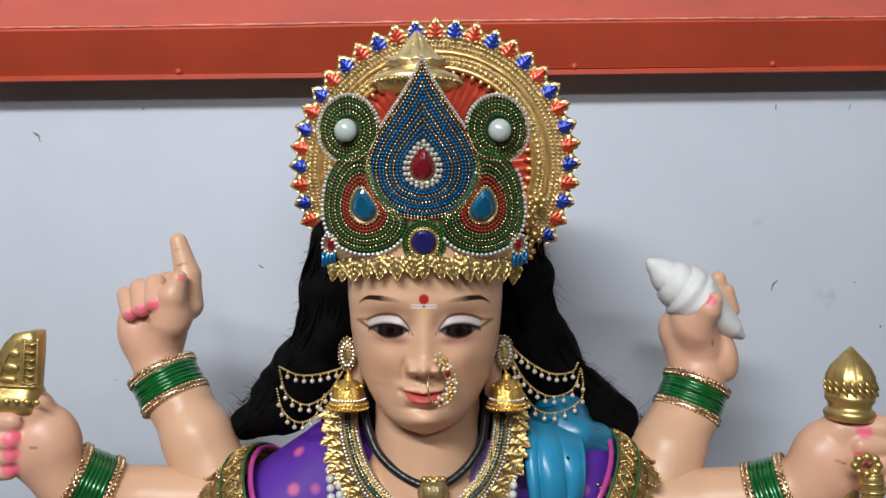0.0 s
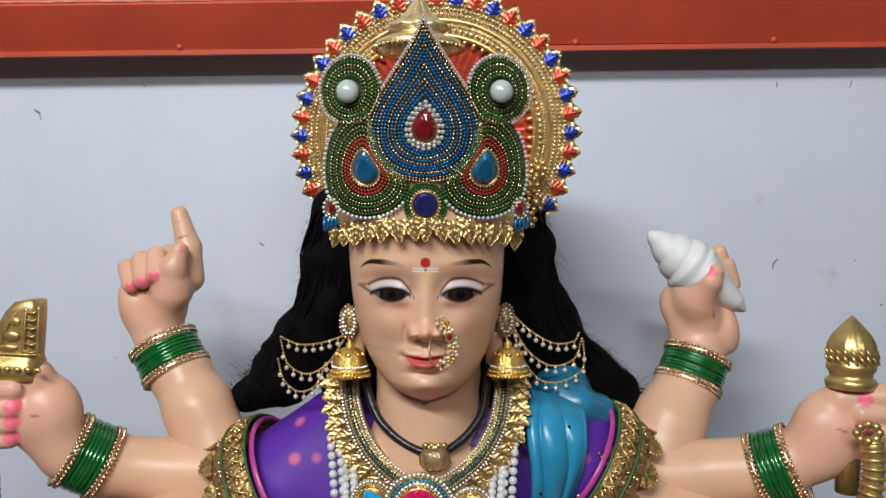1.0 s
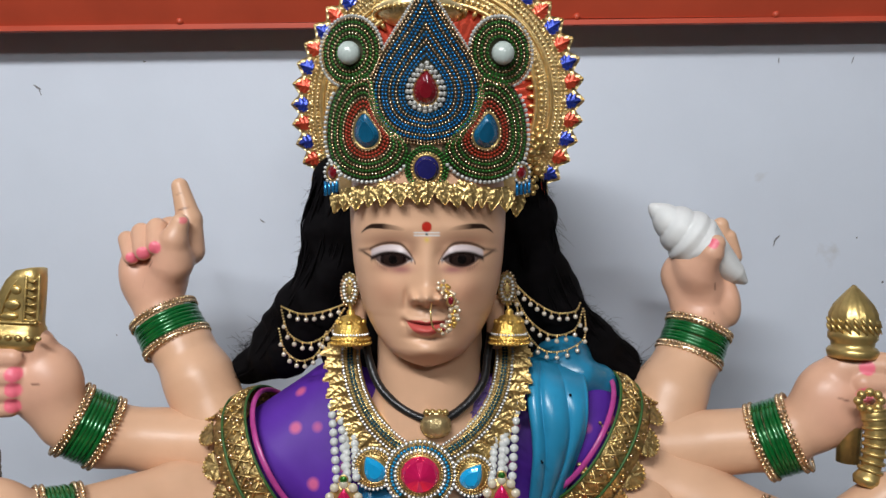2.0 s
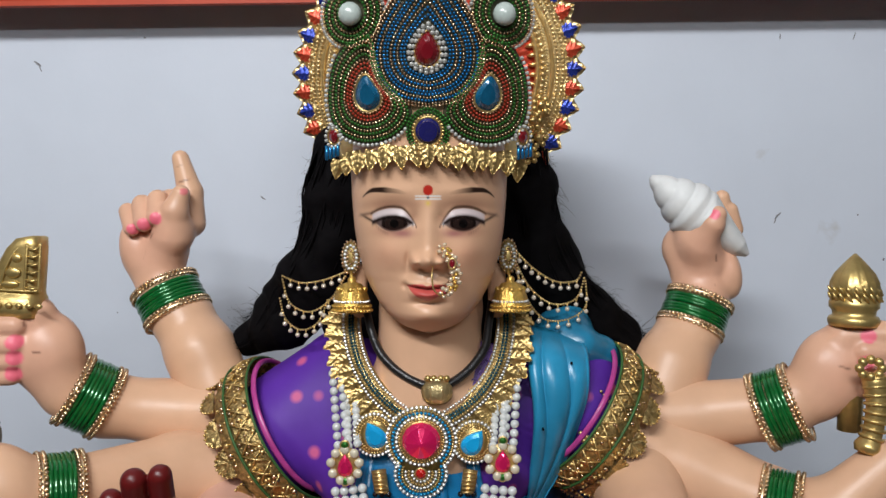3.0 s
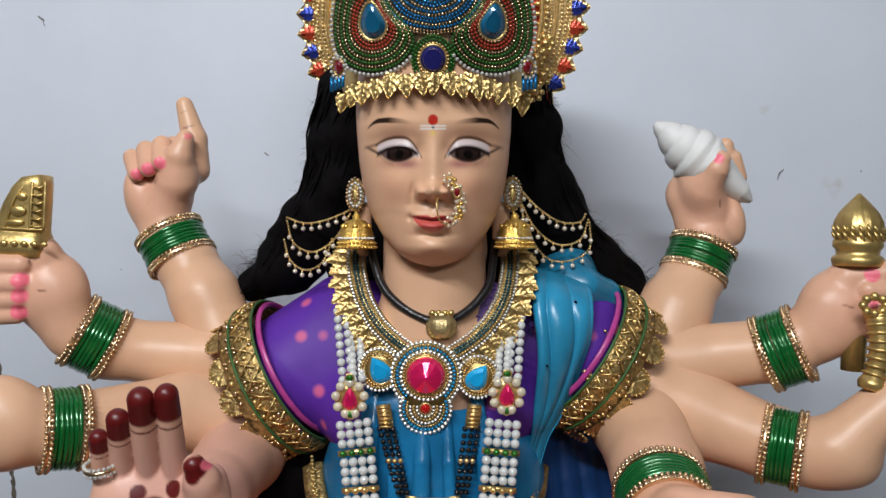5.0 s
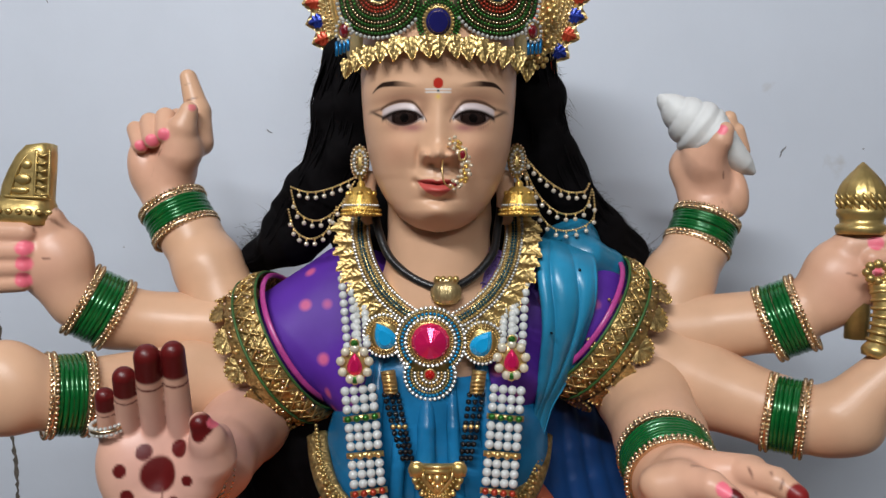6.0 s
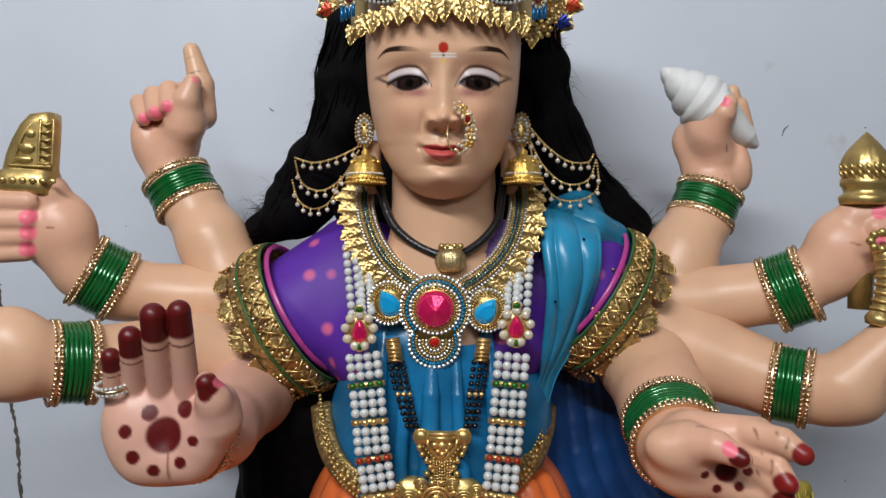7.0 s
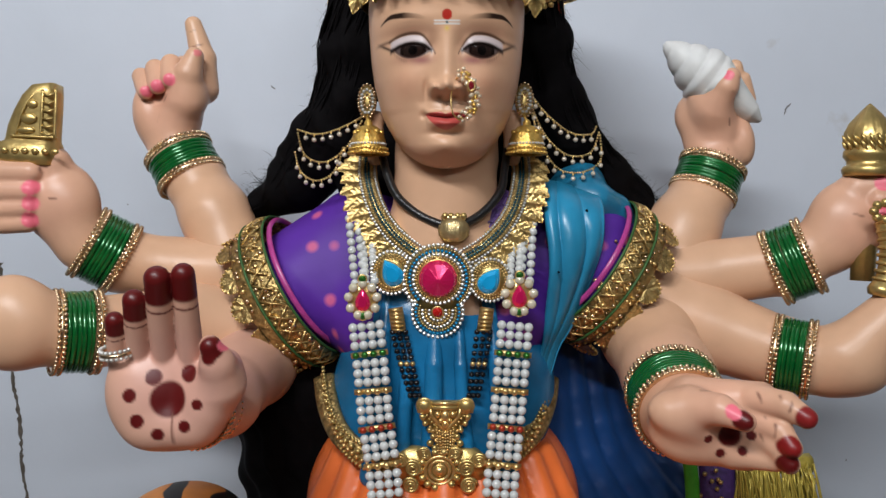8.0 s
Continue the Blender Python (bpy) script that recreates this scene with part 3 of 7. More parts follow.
def drape():
    # the shoulder under the cloth, and the dark inside of the turned flap
    shapes = [("ell", (0.1305, 0.9650, 1.2506), (0.045, 0.055, 0.085), (0, 12, 0), 0.02)]
    for a, b, c, r in (((0.1542, 0.9350, 1.2868), (0.1813, 0.9600, 1.2718), (0.2097, 0.9850, 1.2476), 0.021), ((0.1704, 0.9500, 1.2586), (0.1860, 0.9600, 1.2427), (0.2051, 0.9750, 1.2354), 0.012)):
        shapes += [("cap", a, b, r, r, 0.006), ("cap", b, c, r, r * 0.8, 0.006)]
    flesh(shapes, 0.0022, 0.010, M_DRAPE)
    # pleated cloth from the shoulder to the waist
    n, w = 90, 72
    inner = spline([(0.0927, 0.9150, 1.3082), (0.0884, 0.8930, 1.2866), (0.0882, 0.8800, 1.2619), (0.0929, 0.8720, 1.2274), (0.0940, 0.8720, 1.1968), (0.0894, 0.8820, 1.1422), (0.0863, 0.8900, 1.1163), (0.0716, 0.8850, 1.0688)], n)
    outer = spline([(0.1516, 0.9450, 1.2961), (0.1569, 0.9150, 1.2849), (0.1579, 0.8980, 1.2617), (0.1568, 0.8960, 1.2324), (0.1482, 0.8980, 1.2008), (0.1350, 0.9020, 1.1646), (0.1219, 0.9050, 1.1387), (0.1078, 0.9050, 1.1136), (0.0945, 0.9000, 1.0653)], n)
    v, f = [], []
    for i in range(n):
        t = i / (n - 1)
        wide = np.linalg.norm(outer[i] - inner[i])
        for k in range(w):
            u = k / (w - 1)
            pleat = abs(math.sin(math.pi * (3 * u ** 0.82 + 0.10 * math.sin(4 * t + 5 * u)))) ** 0.55
            lift = wide * (0.16 * math.sin(math.pi * u) ** 0.6 + 0.10 * pleat * (0.55 + 0.45 * math.sin(math.pi * min(1, t * 1.3)))) + 0.003 * math.exp(-((u - 0.97) / 0.03) ** 2)
            v.append(inner[i] * (1 - u) + outer[i] * u + V((0.0012 * math.sin(9 * t + 7 * u), -lift, 0.0)))
    for i in range(n - 1):
        for k in range(w - 1):
            a = i * w + k
            f.append((a, a + w, a + w + 1, a + 1))
    rim = [i * w for i in range(n)] + [(n - 1) * w + k for k in range(1, w)] + [i * w + w - 1 for i in range(n - 2, -1, -1)] + [k for k in range(w - 2, 0, -1)]
    top = len(v)
    v += [v[i] + V((-0.004 if i % w > w // 2 else 0.004, 0.022, 0)) for i in rim]
    m = len(rim)
    f += [(rim[j], top + j, top + (j + 1) % m, rim[(j + 1) % m]) for j in range(m)]
    statue.add(v, f, M_DRAPE)
    for p, r in (((0.1363, 0.8850, 1.2718), 0.0017), ((0.1024, 0.8580, 1.2057), 0.0012)):
        statue.add(V(p) + BALL_V * V((r, 0.006, r)), BALL_F, M_HAIR)
    # violet brocade inside the collar, with raised swirls
    strip = spline([(0.0493, 0.8800, 1.2913), (0.0354, 0.8640, 1.2632), (0.0145, 0.8530, 1.2419), (-0.0083, 0.8460, 1.2255)], 24)
    statue.add(*tube(strip, 0.0135, 12, flat=0.28, flat_dir=(0, 1, 0)), M_BROCADE)
    for k in range(2, 24, 3):
        turn = np.linspace(0, 9, 26)
        statue.add(*tube([strip[k] + V((0.0055 * (1 - q / 11) * math.cos(q + k), -0.0045, 0.0055 * (1 - q / 11) * math.sin(q + k))) for q in turn], 0.0009, 5), M_BROCADE)
    # long fall of cloth behind the hip, its navy darkened to include shade
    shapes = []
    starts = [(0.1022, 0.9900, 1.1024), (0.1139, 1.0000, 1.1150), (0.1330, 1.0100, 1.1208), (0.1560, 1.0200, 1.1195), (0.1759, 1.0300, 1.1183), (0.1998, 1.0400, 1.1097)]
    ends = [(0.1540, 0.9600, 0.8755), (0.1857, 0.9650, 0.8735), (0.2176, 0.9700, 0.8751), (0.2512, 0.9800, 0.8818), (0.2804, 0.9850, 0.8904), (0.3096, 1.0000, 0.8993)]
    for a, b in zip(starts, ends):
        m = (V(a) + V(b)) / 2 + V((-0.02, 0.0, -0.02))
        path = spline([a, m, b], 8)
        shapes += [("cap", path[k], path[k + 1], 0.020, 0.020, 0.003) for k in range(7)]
    flesh(shapes, 0.0035, 0.01, M_SHADED_NAVY)
    # soft folds of the cloth over the belly
    shapes = []
    for x0, x1, x2, r in ((-0.078, -0.084, -0.098, 0.010), (-0.055, -0.058, -0.066, 0.008), (-0.030, -0.030, -0.034, 0.011), (-0.006, -0.003, 0.008, 0.008), (0.026, 0.034, 0.050, 0.010)):
        p = spline([(x0, 0.862, 1.185), (x1, 0.841, 1.120), (x1 + 0.3 * (x2 - x1), 0.838, 1.060), (x2, 0.846, 0.990)], 6)
        shapes += [("cap", p[k], p[k + 1], r * (0.7 + 0.08 * k), r * (0.78 + 0.08 * k), 0.002) for k in range(5)]
    flesh(shapes, 0.003, 0.012, M_BLUE)


drape()


def arms():
    # raised right arm: three fingers folded on the palm, thumb against the upright forefinger
    flesh(limb([(-0.2745, 0.9850, 1.2118), (-0.3007, 0.9950, 1.2682), (-0.3299, 1.0100, 1.3121), (-0.3643, 1.0280, 1.3513)], [0.045, 0.041, 0.036, 0.0275])
          + [("ell", (-0.3712, 1.0360, 1.3916), (0.041, 0.024, 0.045), (0, 12, 0), 0.018), ("ell", (-0.3929, 1.0290, 1.3932), (0.0165, 0.019, 0.034), (0, -18, 0), 0.014),
             ("cap", (-0.3614, 1.0270, 1.3772), (-0.3401, 1.0150, 1.4169), 0.024, 0.025, 0.014),
             ("cap", (-0.3986, 1.0400, 1.4358), (-0.3518, 1.0400, 1.4505), 0.017, 0.021, 0.010),
             ("cap", (-0.4007, 1.0220, 1.4416), (-0.3893, 1.0050, 1.4206), 0.0112, 0.0102, 0.002), ("cap", (-0.3814, 1.0190, 1.4502), (-0.3729, 1.0000, 1.4269), 0.0128, 0.0112, 0.002), ("cap", (-0.3611, 1.0170, 1.4561), (-0.3564, 0.9970, 1.4340), 0.0130, 0.0112, 0.002),
             ("cap", (-0.3251, 1.0350, 1.4280), (-0.3264, 1.0350, 1.4667), 0.0185, 0.0160, 0.008), ("cap", (-0.3264, 1.0350, 1.4667), (-0.3384, 1.0350, 1.5096), 0.0160, 0.0108, 0.004),
             ("cap", (-0.3402, 1.0120, 1.4127), (-0.3347, 1.0010, 1.4412), 0.0240, 0.0165, 0.006), ("cap", (-0.3347, 1.0010, 1.4412), (-0.3265, 0.9990, 1.4624), 0.0165, 0.0112, 0.004)],
          0.0019, 0.012, spots=[((-0.3856, 0.9950, 1.4192), 0.0068, PINK_NAIL), ((-0.3698, 0.9900, 1.4250), 0.0076, PINK_NAIL), ((-0.3538, 0.9880, 1.4321), 0.0076, PINK_NAIL), ((-0.3205, 0.9900, 1.4649), 0.0045, (0.7, 0.2, 0.2))], blush=(-0.3684, 1.0100, 1.4029),
          lines=[((-0.3410, 1.0200, 1.4977), (-0.3319, 1.0200, 1.5010)), ((-0.3372, 1.0200, 1.4782), (-0.3229, 1.0200, 1.4825)), ((-0.3899, 1.0000, 1.3932), (-0.3833, 1.0000, 1.3998)), ((-0.3749, 1.0000, 1.3829), (-0.3716, 1.0000, 1.3951)), ((-0.3391, 1.0000, 1.4401), (-0.3311, 1.0000, 1.4457)), ((-0.3654, 1.0000, 1.4082), (-0.3476, 1.0000, 1.4275)), ((-0.3790, 1.0000, 1.4082), (-0.3664, 1.0000, 1.4120))])
    # second right arm, fist round a gold handle
    flesh(limb([(-0.2557, 0.9700, 1.1952), (-0.3355, 0.9650, 1.2009), (-0.3983, 0.9450, 1.2140), (-0.4322, 0.9250, 1.2331)], [0.045, 0.037, 0.036, 0.031])
          + [("ell", (-0.4530, 0.9150, 1.2802), (0.043, 0.034, 0.048), (0, -20, 0), 0.02), ("cap", (-0.4576, 0.9050, 1.3224), (-0.5087, 0.8950, 1.3144), 0.021, 0.016, 0.008)]
          + [("cap", (-0.5092, 0.8850, 1.3121), (-0.4709, 0.8850, 1.3121), 0.0135, 0.0125, 0.004), ("cap", (-0.5062, 0.8850, 1.2917), (-0.4722, 0.8850, 1.2917), 0.0135, 0.0125, 0.004),
             ("cap", (-0.5073, 0.8870, 1.2727), (-0.4745, 0.8870, 1.2739), 0.0125, 0.0115, 0.004), ("cap", (-0.5059, 0.8900, 1.2557), (-0.4779, 0.8900, 1.2564), 0.0115, 0.0105, 0.004)],
          0.0022, 0.012, spots=[((-0.4675, 0.8740, 1.2949), 0.0085, PINK_NAIL), ((-0.4686, 0.8760, 1.2779), 0.0085, PINK_NAIL), ((-0.4714, 0.8790, 1.2600), 0.0085, PINK_NAIL), ((-0.4707, 0.8800, 1.3335), 0.008, PINK_NAIL)], blush=(-0.4624, 0.8900, 1.2831), lines=[((-0.4498, 0.8800, 1.2837), (-0.4425, 0.8800, 1.2831)), ((-0.4535, 0.8800, 1.2560), (-0.4517, 0.8800, 1.2499)), ((-0.4597, 0.8800, 1.3175), (-0.4572, 0.8800, 1.3089))])
    # third right arm, held out low
    flesh(limb([(-0.2496, 0.9550, 1.1318), (-0.3018, 0.9300, 1.1409), (-0.4002, 0.8350, 1.1424), (-0.4278, 0.8150, 1.1504)], [0.055, 0.044, 0.036, 0.032])
          + [("ell", (-0.4480, 0.8000, 1.1570), (0.045, 0.035, 0.048), None, 0.02)], 0.0028, 0.014)
    # raised left arm with the conch: the thumb folds over the shell
    flesh(limb([(0.2621, 0.9850, 1.2187), (0.2756, 0.9950, 1.2530), (0.3060, 1.0150, 1.2971), (0.3275, 1.0300, 1.3371)], [0.046, 0.043, 0.037, 0.0300])
          + [("ell", (0.3230, 1.0350, 1.3763), (0.037, 0.025, 0.046), (0, 14, 0), 0.016), ("ell", (0.3039, 1.0370, 1.4007), (0.026, 0.022, 0.030), (0, 40, 0), 0.014), ("ell", (0.3587, 1.0300, 1.3648), (0.0155, 0.021, 0.032), (0, -10, 0), 0.012),
             ("ell", (0.3172, 1.0180, 1.3985), (0.026, 0.020, 0.042), (0, -28, 0), 0.008), ("cap", (0.3162, 1.0080, 1.4035), (0.3253, 0.9900, 1.4263), 0.0200, 0.0145, 0.014), ("cap", (0.3253, 0.9900, 1.4263), (0.3303, 0.9860, 1.4377), 0.0140, 0.0105, 0.004),
             ("cap", (0.3639, 1.0550, 1.4327), (0.3568, 1.0500, 1.4614), 0.0112, 0.0100, 0.003), ("cap", (0.3764, 1.0550, 1.4204), (0.3683, 1.0500, 1.4462), 0.0100, 0.0090, 0.003)],
          0.0019, 0.012, spots=[((0.3232, 0.9660, 1.4377), 0.0068, PINK_NAIL)], blush=(0.3241, 1.0100, 1.3858), lines=[((0.3328, 1.0000, 1.3509), (0.3360, 1.0000, 1.3636)), ((0.3320, 1.0000, 1.3885), (0.3339, 1.0000, 1.3800)), ((0.3273, 0.9900, 1.4115), (0.3284, 0.9800, 1.4184))])
    # second left arm, fist round the mace
    flesh(limb([(0.2064, 0.9700, 1.1927), (0.2796, 0.9650, 1.1967), (0.3817, 0.9350, 1.2131), (0.4097, 0.9250, 1.2270)], [0.046, 0.040, 0.036, 0.031])
          + [("ell", (0.4381, 0.9150, 1.2599), (0.045, 0.034, 0.050), (0, 25, 0), 0.02), ("cap", (0.4441, 0.9050, 1.2983), (0.4800, 0.8900, 1.3033), 0.020, 0.015, 0.008)]
          + [("cap", (0.4580, 0.8880, 1.2846), (0.4961, 0.8850, 1.2860), 0.0135, 0.0125, 0.004), ("cap", (0.4608, 0.8880, 1.2635), (0.4963, 0.8850, 1.2674), 0.0135, 0.0125, 0.004), ("cap", (0.4621, 0.8900, 1.2453), (0.4966, 0.8850, 1.2488), 0.0125, 0.0115, 0.004)],
          0.0022, 0.012, spots=[((0.4554, 0.8760, 1.2737), 0.008, PINK_NAIL), ((0.4586, 0.8780, 1.3020), 0.008, PINK_NAIL)], blush=(0.4463, 0.8900, 1.2609), lines=[((0.4281, 0.8800, 1.2693), (0.4380, 0.8800, 1.2662))])
    # third left arm, bent up at the wrist
    flesh(limb([(0.2054, 0.9650, 1.1695), (0.2806, 0.9450, 1.1390), (0.3679, 0.9000, 1.1098), (0.3989, 0.8850, 1.1024)], [0.060, 0.050, 0.039, 0.034])
          + [("ell", (0.4249, 0.8750, 1.1077), (0.042, 0.034, 0.036), (0, 20, 0), 0.02), ("cap", (0.4162, 0.8700, 1.1149), (0.4680, 0.8600, 1.1685), 0.034, 0.026)],
          0.0028, 0.014)
    # lower right arm with the open, red-stained palm
    palm = [("ell", (-0.2608, 0.7050, 1.1106), (0.050, 0.019, 0.050), None, 0.02), ("ell", (-0.2845, 0.6980, 1.1016), (0.0260, 0.020, 0.040), (0, -14, 0), 0.016), ("ell", (-0.2212, 0.6950, 1.1064), (0.0230, 0.022, 0.044), (0, 24, 0), 0.012), ("ell", (-0.2559, 0.7000, 1.0784), (0.038, 0.020, 0.018), None, 0.012),
            ("cap", (-0.3030, 0.7000, 1.1316), (-0.2970, 0.6760, 1.1738), 0.0088, 0.0079, 0.0015), ("cap", (-0.2845, 0.7000, 1.1350), (-0.2764, 0.6650, 1.1919), 0.0102, 0.0094, 0.0015),
            ("cap", (-0.2626, 0.7000, 1.1367), (-0.2539, 0.6550, 1.2106), 0.0110, 0.0106, 0.0015), ("cap", (-0.2401, 0.7000, 1.1367), (-0.2335, 0.6580, 1.2138), 0.0112, 0.0096, 0.0015),
            ("cap", (-0.2094, 0.6880, 1.1179), (-0.2108, 0.6760, 1.1384), 0.0190, 0.0150, 0.008), ("cap", (-0.2102, 0.6760, 1.1368), (-0.2139, 0.6660, 1.1540), 0.0140, 0.0092, 0.004)]
    arm = limb([(-0.2252, 1.0300, 1.1499), (-0.2397, 0.9300, 1.0943), (-0.2423, 0.8000, 1.0830), (-0.2500, 0.7300, 1.0840)], [0.056, 0.047, 0.038, 0.030])
    dark = [((-0.2543, 0.6830, 1.1060), 0.0152, HENNA), ((-0.2671, 0.6830, 1.1248), 0.0068, HENNA), ((-0.2377, 0.6830, 1.1275), 0.0073, HENNA), ((-0.2859, 0.6830, 1.1099), 0.0060, HENNA),
            ((-0.2799, 0.6830, 1.0881), 0.0062, HENNA), ((-0.2625, 0.6830, 1.0767), 0.0056, HENNA), ((-0.2395, 0.6830, 1.0839), 0.0055, HENNA), ((-0.2275, 0.6800, 1.1033), 0.0050, HENNA)]
    v, f = sculpt(arm + palm, 0.0017, 0.014)
    paint = dab(v, np.ones_like(v) * V(SKIN), [((-0.2472, 0.6700, 1.1220), 0.11, (0.62, 0.345, 0.27), 0.7)] + dark)
    paint = crease(v, paint, [((-0.2507, 0.6800, 1.0938), (-0.2496, 0.6800, 1.0630))])
    for cap in palm[4:8]:
        paint = dip(v, paint, cap, 0.76)
    paint = dab(v, paint, [((-0.2117, 0.6560, 1.1528), 0.0098, HENNA), ((-0.2138, 0.6580, 1.1452), 0.0065, HENNA), ((-0.2020, 0.6650, 1.1549), 0.0050, PINK_NAIL)])
    statue.add(v, f, M_SKIN, paint)
    # lower left arm with the giving palm
    arm = limb([(0.1949, 1.0200, 1.1841), (0.2179, 0.9400, 1.1300), (0.2146, 0.8400, 1.0986), (0.2060, 0.7550, 1.0790)], [0.056, 0.053, 0.046, 0.0415])
    palm = [("ell", (0.2014, 0.7150, 1.0758), (0.040, 0.026, 0.034), (0, 8, 0), 0.018), ("ell", (0.2306, 0.7050, 1.0733), (0.034, 0.019, 0.028), None, 0.014), ("cap", (0.2027, 0.7200, 1.0996), (0.2557, 0.7000, 1.1039), 0.0200, 0.0150, 0.010),
            ("ell", (0.1910, 0.6980, 1.0899), (0.034, 0.022, 0.022), (0, 12, 0), 0.010),
            ("cap", (0.1940, 0.6920, 1.0976), (0.2108, 0.6700, 1.1007), 0.0190, 0.0130, 0.006), ("cap", (0.2108, 0.6700, 1.1007), (0.2268, 0.6560, 1.0941), 0.0130, 0.0085, 0.003),
            ("cap", (0.2488, 0.6950, 1.1049), (0.2668, 0.6740, 1.1037), 0.0135, 0.0118, 0.003), ("cap", (0.2668, 0.6740, 1.1037), (0.2796, 0.6620, 1.0956), 0.0118, 0.0088, 0.002),
            ("ell", (0.2473, 0.7030, 1.0704), (0.030, 0.018, 0.030), None, 0.012),
            ("cap", (0.2486, 0.6940, 1.0875), (0.2632, 0.6760, 1.0822), 0.0122, 0.0108, 0.004), ("cap", (0.2632, 0.6760, 1.0822), (0.2691, 0.6650, 1.0698), 0.0108, 0.0086, 0.002),
            ("cap", (0.2471, 0.6960, 1.0732), (0.2613, 0.6780, 1.0682), 0.0118, 0.0104, 0.004), ("cap", (0.2613, 0.6780, 1.0682), (0.2695, 0.6700, 1.0551), 0.0104, 0.0084, 0.002),
            ("cap", (0.2333, 0.6980, 1.0577), (0.2622, 0.6820, 1.0545), 0.0140, 0.0092, 0.005)]
    spots = [((0.2235, 0.6850, 1.0759), 0.0100, HENNA), ((0.2053, 0.6900, 1.0731), 0.0042, HENNA), ((0.2414, 0.6800, 1.0763), 0.0042, HENNA), ((0.2343, 0.6850, 1.0628), 0.0042, HENNA), ((0.2172, 0.6900, 1.0594), 0.0042, HENNA),
             ((0.2227, 0.6500, 1.0960), 0.0082, HENNA), ((0.2157, 0.6500, 1.1024), 0.0062, PINK_NAIL), ((0.2778, 0.6560, 1.0970), 0.0092, (0.22, 0.015, 0.015)), ((0.2655, 0.6580, 1.0722), 0.0092, (0.22, 0.012, 0.012)), ((0.2660, 0.6630, 1.0576), 0.0088, HENNA)]
    flesh(arm + palm, 0.0017, 0.012, spots=spots, blush=(0.2190, 0.6600, 1.0917), lines=[((0.2457, 0.6800, 1.1149), (0.2482, 0.6800, 1.1052)), ((0.2603, 0.6700, 1.1122), (0.2594, 0.6700, 1.1027)), ((0.2677, 0.6600, 1.1096), (0.2646, 0.6600, 1.1012)), ((0.2513, 0.6800, 1.0927), (0.2543, 0.6800, 1.0840)), ((0.2568, 0.6700, 1.0884), (0.2560, 0.6700, 1.0789)), ((0.2481, 0.6800, 1.0773), (0.2516, 0.6800, 1.0686)), ((0.1973, 0.6800, 1.1157), (0.2260, 0.6800, 1.1158)), ((0.2219, 0.6800, 1.0627), (0.2211, 0.6800, 1.0472))])


arms()
tagged(statue.make("statue", coloured=True), "painted plaster statue of a many-armed seated figure in purple and blue", "statue")


